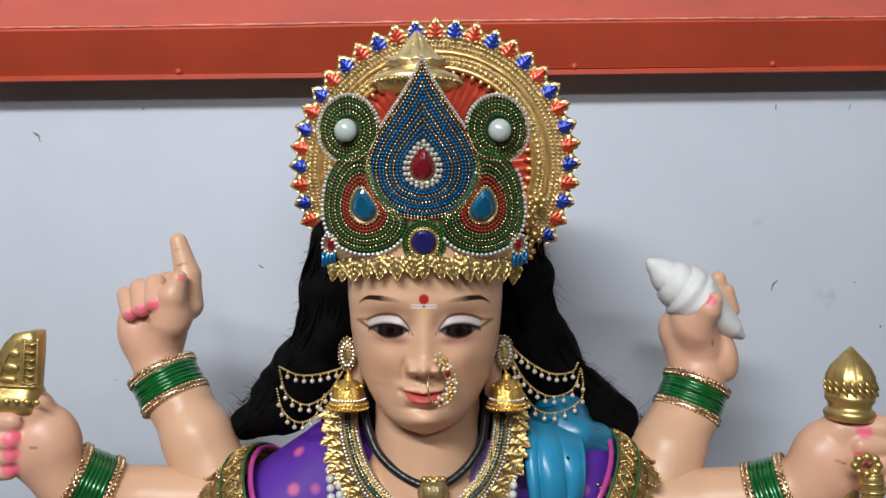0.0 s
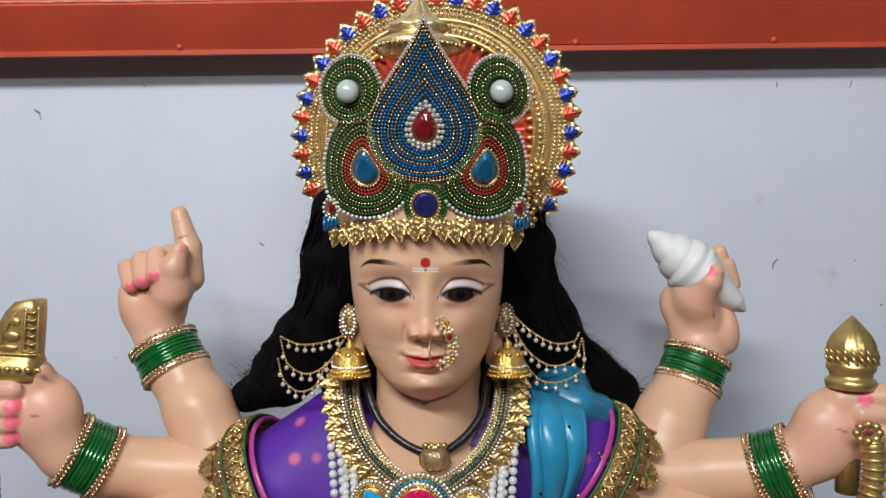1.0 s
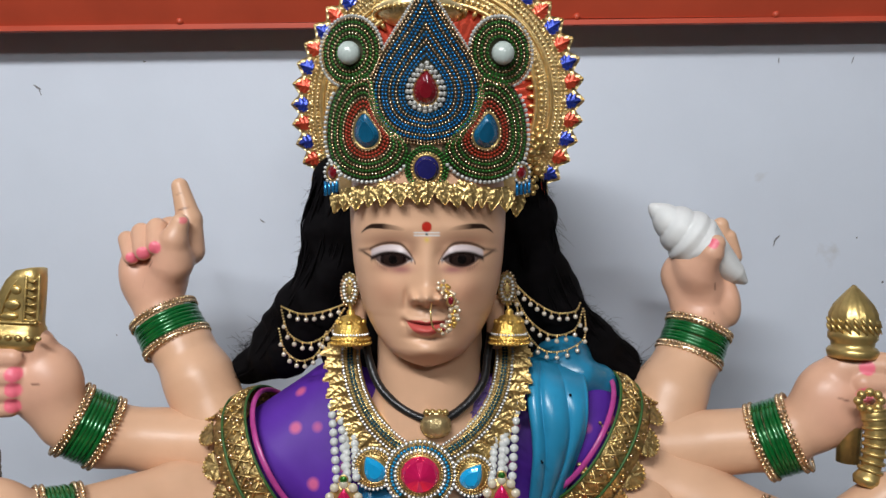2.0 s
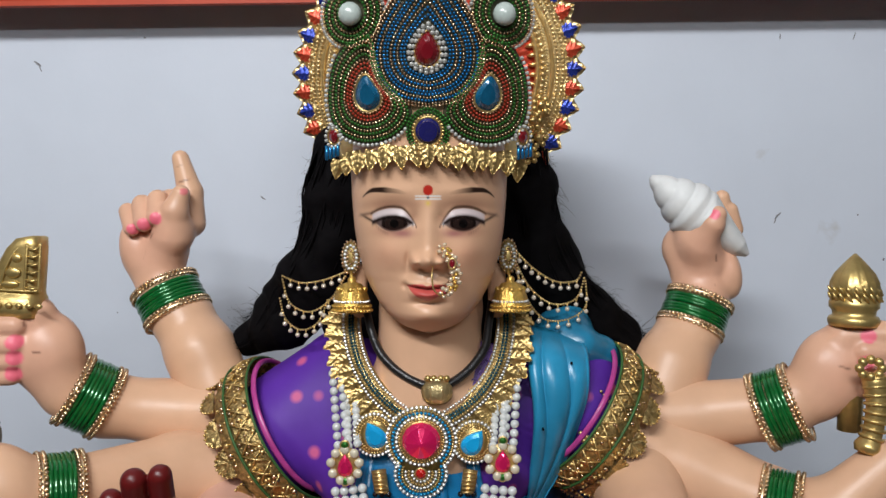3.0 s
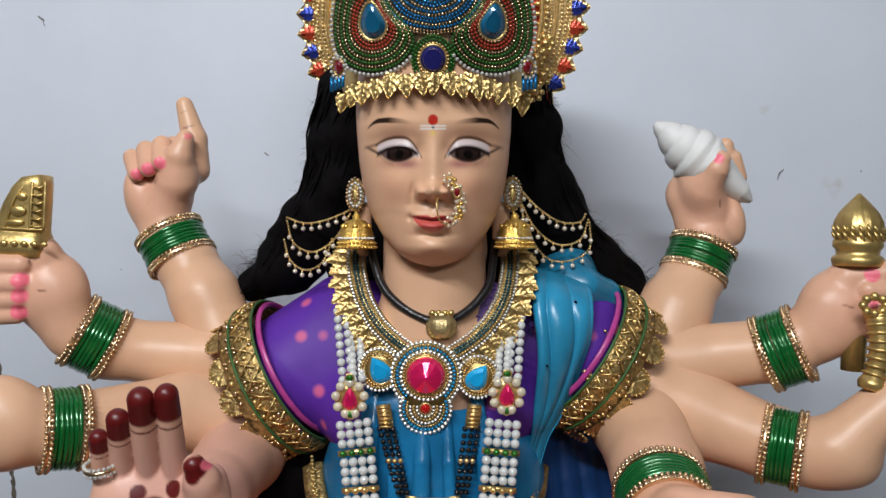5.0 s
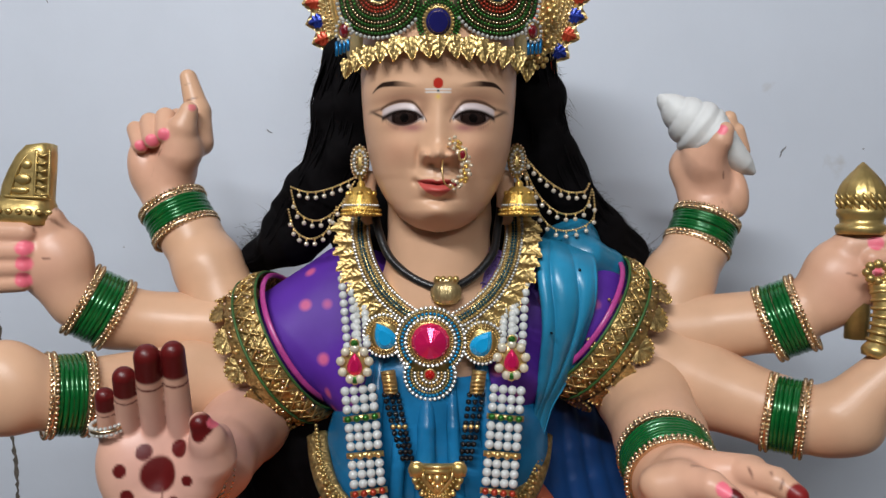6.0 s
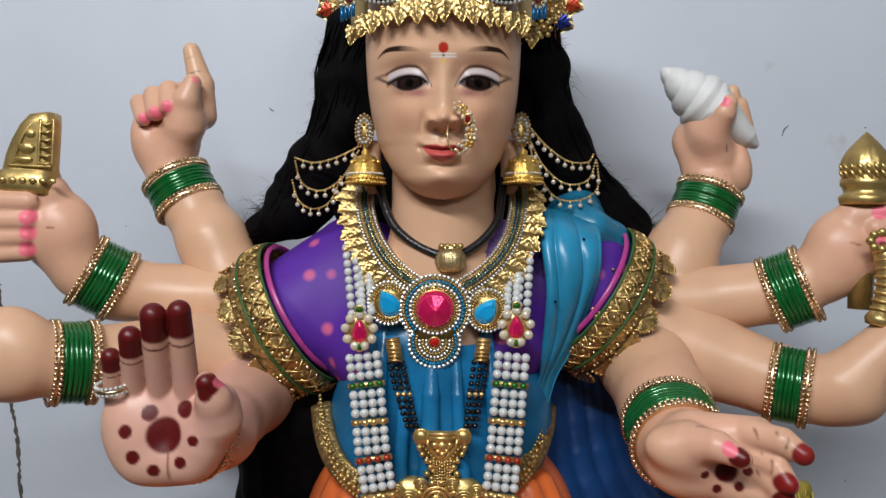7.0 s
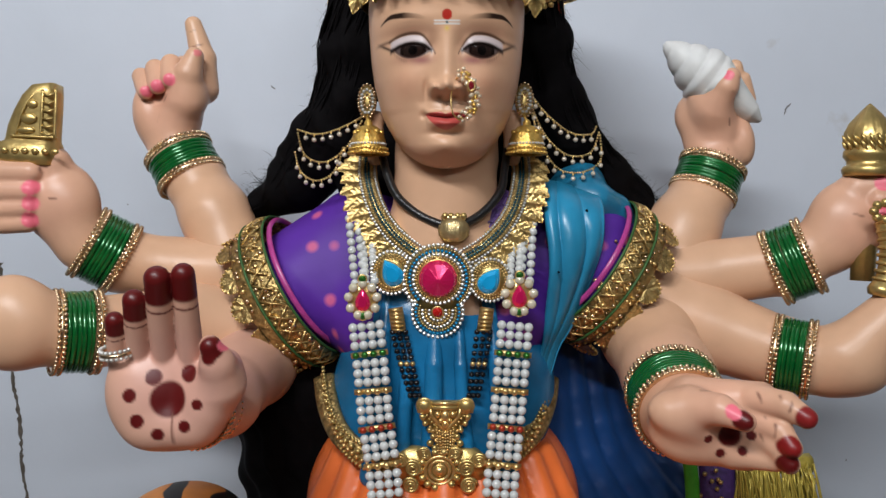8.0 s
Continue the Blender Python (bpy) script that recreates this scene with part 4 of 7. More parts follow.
# ---- hair ----
def wig():
    root = tagged(new("wig"), "long wavy black wig of synthetic hair on the statue", "wig")
    left = [(-0.1162, 0.9300, 1.5136), (-0.1300, 0.9350, 1.4615), (-0.1370, 0.9450, 1.4116), (-0.1580, 0.9700, 1.3584), (-0.1960, 1.0000, 1.3130), (-0.2430, 1.0150, 1.2830)]
    right = [(0.0786, 0.9300, 1.5136), (0.0930, 0.9350, 1.4615), (0.1030, 0.9450, 1.4116), (0.1300, 0.9700, 1.3600), (0.1720, 1.0000, 1.3140), (0.2220, 1.0150, 1.2800)]
    shapes = limb(left, [0.031, 0.027, 0.029, 0.040, 0.037, 0.022]) + limb(right, [0.031, 0.028, 0.030, 0.035, 0.034, 0.026])
    shapes += [("ell", (XC, 0.935, 1.46), (0.09, 0.06, 0.12), None), ("ell", (XC, 0.970, 1.315), (0.125, 0.030, 0.085), None), ("cap", (-0.1706, 0.9900, 1.1377), (-0.2058, 1.0300, 1.0152), 0.06, 0.075), ("cap", (-0.2058, 1.0300, 1.0152), (-0.1949, 1.0500, 0.8909), 0.075, 0.08),
               ("cap", (0.1049, 1.0300, 1.1319), (0.1229, 1.0800, 0.9411), 0.04, 0.04)]
    v, f = sculpt(shapes, 0.004, 0.02)
    wave = 0.0035 * np.sin(v[:, 2] * 95 + v[:, 1] * 40) + 0.002 * np.sin(v[:, 0] * 210 + v[:, 2] * 60)
    v = v + np.stack([wave, 0.5 * wave, 0.3 * wave], axis=1)
    Mesh().add(v, f, M_HAIR).make("hair_body", root)
    rng = random.Random(4)
    locks = Mesh()
    for path, side in ((left, -1), (right, 1)):
        for i in range(230):
            a, rr = rng.uniform(0, 2 * math.pi), rng.uniform(0.75, 1.05)
            wid = [0.031, 0.028, 0.030, 0.038, 0.036, 0.025]
            ph, am = rng.uniform(0, 6), rng.uniform(0.002, 0.006)
            pts = []
            s0 = 0 if rng.random() < 0.7 else rng.choice([1, 2])
            for k in range(s0, 6):
                o = V((math.cos(a), 0.7 * math.sin(a) - 0.25, 0.5 * math.sin(a + 1) if k > 3 else 0)) * wid[k] * rr
                pts.append(V(path[k]) + o + V((am * math.sin(ph + 2 * k), am * math.cos(ph + 1.7 * k), 0)))
            if rng.random() < 0.35:
                pts.append(pts[-1] + V((side * rng.uniform(0.01, 0.05), rng.uniform(-0.01, 0.02), rng.uniform(-0.02, 0.03))))
            p = spline(pts, 16)
            r = np.linspace(1, 0.08, 16) * rng.uniform(0.0007, 0.0018)
            locks.add(*tube(p, r, 4), M_HAIR)
    tagged(locks.make("strands", root), kind="stuff")
    loose = Mesh()
    for i in range(1500):
        side = rng.choice((-1, 1))
        path = left if side < 0 else right
        k = rng.uniform(0.2, 4.9)
        i0, t = int(k), k - int(k)
        wid = np.interp(k, range(6), [0.031, 0.028, 0.030, 0.038, 0.036, 0.025])
        way = V(path[i0 + 1]) - V(path[i0])
        way /= np.linalg.norm(way)
        nrm = np.cross(way, V((0, -1, 0))) * side
        nrm = nrm if nrm[0] * side > 0 else -nrm
        o = V(path[i0]) * (1 - t) + V(path[i0 + 1]) * t + nrm * wid * rng.uniform(0.75, 1.0) + V((0, -0.012 + rng.uniform(0, 0.03), 0))
        L = rng.uniform(0.006, 0.022) * (1.6 if rng.random() < 0.12 else 1)
        d = way * rng.uniform(0.2, 1.0) + nrm * rng.uniform(0.15, 0.9) ** 2 + V((0, rng.uniform(-0.3, 0.3), rng.uniform(-0.3, 0.3)))
        p = spline([o, o + d * L * 0.5 + V((0, 0, rng.uniform(-0.35, 0.35) * L)), o + d * L], 6)
        loose.add(*tube(p, np.linspace(0.00030, 0.00008, 6), 3), M_HAIR)
    tagged(loose.make("stray_hair", root), kind="stuff")


wig()


# ---- crown ----
def on_panel(q, lift=0.0):
    """A place on the crown's curved front board, lifted off it towards the viewer."""
    q = np.atleast_2d(np.asarray(q, dtype=float))
    x, z = q[:, 0], q[:, 1]
    y = 0.748 - 0.41 * (z - 1.506) + 3.5 * (x - XC) ** 2
    nrm = np.stack([7.0 * (x - XC), -np.ones_like(x), -0.41 * np.ones_like(x)], axis=1)
    nrm /= np.linalg.norm(nrm, axis=1)[:, None]
    return np.stack([x, y, z], axis=1) + nrm * lift


def mirror(q):
    q = np.asarray(q, dtype=float).copy()
    q[..., 0] = 2 * XC - q[..., 0]
    return q


def even(q, n):
    """n even steps round a closed outline."""
    q = np.concatenate([q, q[:1]])
    s = np.concatenate([[0], np.cumsum(np.linalg.norm(np.diff(q, axis=0), axis=1))])
    w = np.linspace(0, s[-1], n, endpoint=False)
    return np.stack([np.interp(w, s, q[:, 0]), np.interp(w, s, q[:, 1])], axis=1)


def ring2(c, r, n=64, rz=None):
    a = np.linspace(0, 2 * math.pi, n, endpoint=False)
    return np.stack([c[0] + r * np.sin(a), c[1] + (rz or r) * np.cos(a)], axis=1)


def board(root, outline, lift=-0.001, thick=0.006):
    o = even(outline, 72)
    c = o.mean(axis=0)
    v, f, n = [], [], len(o)
    for s in (1.0, 0.66, 0.33):
        v += list(on_panel(c + (o - c) * s, lift))
    v += list(on_panel([c], lift)) + list(on_panel(o, lift - thick))
    for k in range(n):
        l = (k + 1) % n
        f += [(k, l, n + l, n + k), (n + k, n + l, 2 * n + l, 2 * n + k), (2 * n + k, 2 * n + l, 3 * n), (3 * n + 1 + k, 3 * n + 1 + l, l, k)]
    return Mesh().add(v, f, M_PADDING).make("backing_board", root)


def bead_rows(root, outer, inner, rows):
    """Rows of sewn beads between two outlines; rows: (share of the way in, bead radius, material)."""
    n = 160
    a, b = even(outer, n), even(inner, n)
    for t, r, m in rows:
        row = a * (1 - t) + b * t
        p = even(row, max(8, int(length(np.concatenate([row, row[:1]])) / (2.06 * r))))
        tagged(beads(Mesh(), on_panel(p, r * 0.7), r, m, fine=r > 0.003).make("bead_row", root), kind="stuff")


def setting(root, outline, material, height, name, rim=True, flat=0.4):
    o = even(outline, 20)
    p = on_panel(o, 0.001)
    c = on_panel([o.mean(axis=0)], 0.001)[0]
    part_ = Mesh().add(*gem(p[::-1], c, (0, -1, -0.3), height, table=flat), material).make(name, root, smooth=False)
    if rim:
        q = on_panel(even(o.mean(axis=0) + (o - o.mean(axis=0)) * 1.06, 40), 0.001)
        Mesh().add(*tube(q, 0.0011, 6, closed=True), M_GOLD).make("bezel", part_)


def leaf_shape(tip_len, width, cup, lobes=0.13):
    """A pointed embossed leaf in its own plane: x across, z along (down), y towards the viewer."""
    v, f = [], []
    n, w = 18, 10
    for i in range(n):
        t = i / (n - 1)
        half = width * max(0.04, math.sin(math.pi * (0.10 + 0.90 * t) ** 0.58)) ** 0.8 * (1 + lobes * math.cos(t * 21 + 0.4))
        for k in range(w + 1):
            u = -1 + 2 * k / w
            vein = math.sin((t * 3.2 - abs(u) * 1.1) * 7)
            y = -cup * (1 - u * u) - 0.10 * width * vein * min(1, 3 * abs(u)) * (1 - 0.5 * abs(u)) - (0.20 * width if k == w // 2 else 0) - (0.12 * width if k in (0, w) else 0)
            v.append((half * u, y, -tip_len * t))
    for i in range(n - 1):
        for k in range(w):
            a = i * (w + 1) + k
            f.append((a, a + 1, a + w + 2, a + w + 1))
    k0 = len(v)
    v += [(x * 0.96, y + 0.0012, z) for x, y, z in v]
    f += [tuple(reversed([i + k0 for i in q])) for q in f]
    return V(v), f


def placed(v, origin, right, up, out):
    """Local x, y, z axes laid along right, away from the viewer (minus out) and up."""
    v = np.asarray(v)
    return V(origin) + v[:, :1] * V(right) - v[:, 1:2] * V(out) + v[:, 2:3] * V(up)


def crown():
    root = tagged(new("crown"), "tall gilded crown with bead embroidery and round halo", "crown")
    # halo
    c, s, w = V((-0.0108, 0.9120, 1.5904)), V((0.996, -0.085, 0.0)), V((0.02, -0.25, 0.968))
    s, w = s / np.linalg.norm(s), w / np.linalg.norm(w)
    out = np.cross(s, w)
    if out[1] > 0:
        out = -out

    def circle(r, o, n):
        a = np.linspace(0, 2 * math.pi, n, endpoint=False)
        return c + np.outer(np.cos(a), s) * r + np.outer(np.sin(a), w) * r + out * o

    def disc(r0, r1, o0, o1, m, name, waves=0, depth=0.0, label=""):
        n, k = 192, 8
        v, f = [], []
        for j in range(k + 1):
            t = j / k
            r, o = r0 + (r1 - r0) * t, o0 + (o1 - o0) * t
            for i in range(n):
                a = 2 * math.pi * i / n
                v.append(c + (math.cos(a) * s + math.sin(a) * w) * r + out * (o + depth * math.sin(waves * a + (3 if waves else 0) * t)))
        for j in range(k):
            for i in range(n):
                l = (i + 1) % n
                f.append((j * n + i, j * n + l, (j + 1) * n + l, (j + 1) * n + i))
        return Mesh().add(v, f, m).make(name, root, label)

    disc(0.0, 0.112, 0.0, 0.002, M_REDFOIL, "red_lining", 70, 0.0016, "pleated red foil lining")
    disc(0.110, 0.149, 0.006, 0.004, M_HALO, "halo_band", 96, 0.0008)
    disc(0.149, 0.0, -0.006, -0.008, M_GOLDPAINT, "halo_back")
    for r, t in ((0.149, 0.0022), (0.128, 0.0024), (0.112, 0.0032)):
        Mesh().add(*tube(circle(r, 0.006, 128), t, 8, closed=True), M_GOLD).make("halo_ridge", root)
    for r, b in ((0.1445, 0.0021), (0.1395, 0.0021), (0.134, 0.0021), (0.1225, 0.0016), (0.118, 0.0030)):
        n = int(2 * math.pi * r / (2.1 * b))
        tagged(beads(Mesh(), circle(r, 0.0075, n), b, M_HALO).make("halo_beads", root), kind="stuff")
    # gilt ribs over the lining
    for i in range(64):
        a = 2 * math.pi * i / 64
        d = math.cos(a) * s + math.sin(a) * w
        Mesh().add(*tube([c + d * 0.1015 + out * 0.004, c + d * 0.106 + out * 0.006, c + d * 0.112 + out * 0.005], [0.001, 0.0028, 0.0022], 6), M_GOLD).make("rib", root)
    # enamelled leaves round the rim
    lv, lf = leaf_shape(0.0165, 0.0086, 0.003, 0.20)
    rv, rf = leaf_shape(0.0240, 0.0150, 0.002, 0.06)
    for i in range(33):
        a = radians(-38 + 256 * i / 32)
        d, e = math.cos(a) * s + math.sin(a) * w, -math.sin(a) * s + math.cos(a) * w
        rim = Mesh().add(placed(rv, c + d * 0.1405 + out * 0.003, e, -d, out), rf, M_HALO).make("leaf_mount", root)
        Mesh().add(placed(lv, c + d * 0.144 + out * 0.007, e, -d, out), lf, M_LEAFBLUE if i % 2 else M_LEAFRED).make("enamel_leaf", rim, "blue enamel leaf" if i % 2 else "red enamel leaf")
    # fluted finial and its shelf behind the board
    k = V((-0.0257, 0.8000, 1.6888))
    v, f, n = [], [], 48
    prof = [(0.002, 0.036), (0.006, 0.030), (0.012, 0.018), (0.021, 0.006), (0.030, 0.0), (0.031, -0.003), (0.020, -0.006), (0.030, -0.012), (0.042, -0.018), (0.044, -0.024), (0.034, -0.034), (0.022, -0.038)]
    for j, (r, h) in enumerate(prof):
        for i in range(n):
            a = 2 * math.pi * i / n
            q = r * (1 + (0.10 * math.cos(12 * a) if j < 5 else 0.0))
            v.append(k + V((q * math.cos(a), q * 0.75 * math.sin(a), 0.85 * h - 0.004)))
    for j in range(len(prof) - 1):
        for i in range(n):
            l = (i + 1) % n
            f.append((j * n + i, j * n + l, (j + 1) * n + l, (j + 1) * n + i))
    Mesh().add(v, f, M_HALO).make("finial", root)
    ringpts = [k + V((0.044 * math.cos(a), 0.034 * math.sin(a), -0.026)) for a in np.linspace(0, 2 * math.pi, 44, endpoint=False)]
    tagged(beads(Mesh(), ringpts, 0.0026, M_FOIL).make("finial_beads", root), kind="stuff")
    # gilt cap between the board and the halo
    v, f, n = [], [], 64
    prof = [(0.090, 1.486, 0.0), (0.094, 1.49, 0.0), (0.097, 1.50, -0.004), (0.098, 1.54, -0.012), (0.088, 1.565, -0.022), (0.060, 1.585, -0.03), (0.02, 1.60, -0.04)]
    for r, z, dy in prof:
        for i in range(n):
            a = 2 * math.pi * i / n
            v.append((XC + r * math.cos(a) * (1 + 0.012 * math.cos(20 * a)), 0.868 + dy + 0.085 * math.sin(a) * r / 0.098, z))
    for j in range(len(prof) - 1):
        for i in range(n):
            l = (i + 1) % n
            f.append((j * n + i, j * n + l, (j + 1) * n + l, (j + 1) * n + i))
    Mesh().add(v, f, M_GOLDPAINT).make("cap", root)
    # embossed rosettes where the cap meets the halo
    for p in ((0.0917, 0.8700, 1.5340), (0.0984, 0.8750, 1.5159), (0.0887, 0.8700, 1.4976), (0.1026, 0.8850, 1.5531)):
        ro = Mesh().add(V(p) + V((0, -0.003, 0)) + BALL_V * 0.005, BALL_F, M_FOIL).make("rosette", root)
        for a in np.linspace(0, 2 * math.pi, 7, endpoint=False):
            Mesh().add(V(p) + 0.008 * V((math.cos(a), -0.1, math.sin(a))) + BALL_V * V((0.0032, 0.0024, 0.0032)), BALL_F, M_GOLDPAINT).make("rosette_petal", ro)

    # front board: the tall drop
    half = [(-0.0182, 1.6602), (-0.0106, 1.6462), (-0.0010, 1.6320), (0.0108, 1.6163), (0.0240, 1.5981), (0.0325, 1.5777), (0.0313, 1.5570), (0.0217, 1.5408), (0.0057, 1.5310), (-0.0170, 1.5269)]
    drop = np.concatenate([spline(half, 60), mirror(spline(half, 60))[::-1][1:-1]])
    ih = [(-0.0169, 1.5958), (-0.0100, 1.5893), (-0.0035, 1.5807), (-0.0010, 1.5711), (-0.0051, 1.5604), (-0.0173, 1.5549)]
    inner = np.concatenate([spline(ih, 30), mirror(spline(ih, 30))[::-1][1:-1]])
    G, B, R_, S = M_COPPER, M_BEAD_B, M_BEAD_R, M_STONE
    board(root, drop, thick=0.008)
    c_ = drop.mean(axis=0)
    b = 0.00150
    bead_rows(root, drop, inner, [(0.01, b, G), (0.095, b, G), (0.185, b, B), (0.275, b, G), (0.365, b, B), (0.455, b, B), (0.545, b, G), (0.635, b, B), (0.725, b, G), (0.815, b, B), (0.905, b, B)])
    rim_ = even(c_ + (drop - c_) * 1.035, 150)
    tagged(beads(Mesh(), on_panel(rim_[rim_[:, 1] > 1.606], 0.0), 0.0015, S).make("bead_row", root), kind="stuff")
    gh = [(-0.0169, 1.5892), (-0.0105, 1.5812), (-0.0071, 1.5725), (-0.0101, 1.5638), (-0.0172, 1.5603)]
    g_out = np.concatenate([spline(gh, 16), mirror(spline(gh, 16))[::-1][1:-1]])
    bead_rows(root, inner, g_out, [(0.12, 0.0024, S), (0.62, 0.0024, S)])
    setting(root, g_out, M_RUBY, 0.006, "red_drop_gem", flat=0.5)
    # side scrolls and lobes, both sides
    for flip in (False, True):
        fx = mirror if flip else (lambda q: np.asarray(q, dtype=float))
        sc = fx((-0.0847, 1.6069))
        for r, m in ((0.0268, M_COPPER), (0.0240, M_BEAD_G), (0.0212, G), (0.0184, M_BEAD_G), (0.0156, G), (0.0128, M_BEAD_G)):
            bead_rows(root, ring2(sc, r), ring2(sc, r * 0.5), [(0, b, m)])
        board(root, ring2(sc, 0.0275), lift=-0.0015)
        row = even(ring2(sc, 0.0288), 54)
        tagged(beads(Mesh(), on_panel(row[(row[:, 1] > sc[1] + 0.004) | (np.abs(row[:, 0] - XC) > np.abs(sc[0] - XC) + 0.012)], 0.001), 0.0019, S).make("bead_row", root), kind="stuff")
        Mesh().add(on_panel([sc], 0.004)[0] + BALL_V * V((0.0105, 0.008, 0.0105)), BALL_F, M_BOSS).make("pearl_boss", root, "large round pearl")
        lobe = spline([fx((-0.0823, 1.5910)), fx((-0.0994, 1.5782)), fx((-0.1098, 1.5586)), fx((-0.1129, 1.5301)), fx((-0.1037, 1.5070)), fx((-0.0769, 1.4952)), fx((-0.0484, 1.5005)), fx((-0.0322, 1.5187)), fx((-0.0407, 1.5355)), fx((-0.0574, 1.5543)), fx((-0.0640, 1.5756)), fx((-0.0686, 1.5903))], 120, True)
        gemo = spline([fx((-0.0743, 1.5557)), fx((-0.0823, 1.5474)), fx((-0.0840, 1.5346)), fx((-0.0756, 1.5257)), fx((-0.0647, 1.5276)), fx((-0.0606, 1.5368)), fx((-0.0661, 1.5470))], 60, True)
        if flip:
            lobe, gemo = lobe[::-1], gemo[::-1]
        a, bb = even(lobe, 160), even(gemo, 160)
        k = int(np.argmin(np.linalg.norm(bb - (gemo.mean(axis=0) + V((0, 0.02))), axis=1)))
        k2 = int(np.argmax(a[:, 1]))
        bb = np.roll(bb, k2 - k, axis=0)
        board(root, lobe, lift=-0.0012)
        for t, r, m in ((0.0, 0.0021, S), (0.13, b, M_BEAD_G), (0.23, b, G), (0.33, b, M_BEAD_G), (0.43, b, G), (0.53, b, M_BEAD_G), (0.63, b, G), (0.73, b, R_), (0.83, b, R_), (0.93, b, G)):
            row = a * (1 - t) + bb * t
            p = even(row, max(8, int(length(np.concatenate([row, row[:1]])) / (2.06 * r))))
            if m is S:
                away = np.abs(p[:, 0] - XC)
                p = p[((away > 0.084) & (p[:, 1] < 1.580)) | (p[:, 1] < 1.510)]
            tagged(beads(Mesh(), on_panel(p, r * 0.7), r, m).make("bead_row", root), kind="stuff")
        setting(root, gemo[::-1] if flip else gemo[::-1], M_TEAL, 0.005, "teal_drop_gem", flat=0.6)
        e = fx((-0.1079, 1.5049))
        setting(root, ring2(e, 0.0052, 20, 0.0068), M_RUBY, 0.004, "small_red_gem")
        bead_rows(root, ring2(e, 0.0078, 40, 0.0095), ring2(e, 0.003), [(0, 0.0019, S)])
        e2 = fx((-0.1100, 1.4918))
        for i in range(4):
            q = on_panel([e2 + V((0.004 * (i - 1.5), 0.001 * (i - 1.5)))], 0.001)[0]
            Mesh().add(*tube([q + V((0, 0, 0.007)), q - V((0, 0, 0.007))], 0.0018, 6), M_BEAD_B).make("blue_tube_bead", root)
    nv = np.array((-0.0178, 1.5063))
    setting(root, ring2(nv, 0.0116), M_NAVY, 0.004, "navy_round_gem", flat=0.75)
    board(root, ring2(nv, 0.0195), lift=0.0)
    bead_rows(root, ring2(nv, 0.0138), ring2(nv, 0.005), [(0, b, M_GOLD)])
    bead_rows(root, ring2(nv, 0.0166), ring2(nv, 0.005), [(0, b, M_BEAD_G)])
    bead_rows(root, ring2(nv, 0.0194), ring2(nv, 0.005), [(0, b, M_BEAD_G)])
    # hanging leaves over the brow
    rng = random.Random(8)
    for i in range(20):
        back = i >= 15
        t = (-1 + 2 * i / 14) if not back else (-0.8 + 1.6 * (i - 15) / 4)
        x, z = XC + 0.090 * t, 1.4945 - 0.008 * abs(t) + (0.0035 if back else 0.0)
        if abs(t) < 0.12:
            z -= 0.004
        y = 0.746 + 0.072 * (1 - max(0.0, 1 - (t * 0.090 / 0.083) ** 2) ** 0.45)
        sz = rng.uniform(0.9, 1.12)
        lv2, lf2 = leaf_shape(0.0205 * sz, 0.0080 * sz, 0.0014, 0.06)
        a = math.atan2(0.19 * t, 1) * 0.9 + rng.uniform(-0.2, 0.2)
        sway = rng.uniform(-0.3, 0.3)
        r_ = V((math.cos(a), math.sin(a), sway))
        o_ = V((math.sin(a), -math.cos(a), rng.uniform(-0.35, 0.05)))
        Mesh().add(placed(lv2, (x, y - rng.uniform(0, 0.003) + (0.003 if back else 0), z), r_, V((-sway, -0.05, 1)), o_), lf2, M_FOIL).make("brow_leaf", root)


M_BOSS = mat("grey_pearl", (0.40, 0.46, 0.43), 0.22, vary=0.08, coat=0.4)
M_TEAL = mat("teal_gem", (0.006, 0.10, 0.20), 0.14, 0.2, vary=0.15, size=60, coat=0.8)
crown()

# ---- jewellery ----
M_LACE = mat("gold_lace", (0.42, 0.30, 0.12), 0.36, 0.85, vary=0.5, size=170, bump=0.9, bump_size=240)
M_SATIN = mat("pink_satin", (0.42, 0.05, 0.24), 0.3, vary=0.15, size=90)


def string(mesh, pts, r, m, closed=False, gap=2.06, fine=False):
    n = max(2, int(length(pts, closed) / (gap * r)))
    p = spline(pts, n, closed)
    return beads(mesh, p, r, m, fine)


def row_part(root, pts, r, m, name="bead_row", closed=False, gap=2.06, fine=False):
    return tagged(string(Mesh(), pts, r, m, closed, gap, fine).make(name, root), kind="stuff")


UP, OUT = V((0, -0.12, 0.993)), V((0, -0.993, -0.12))


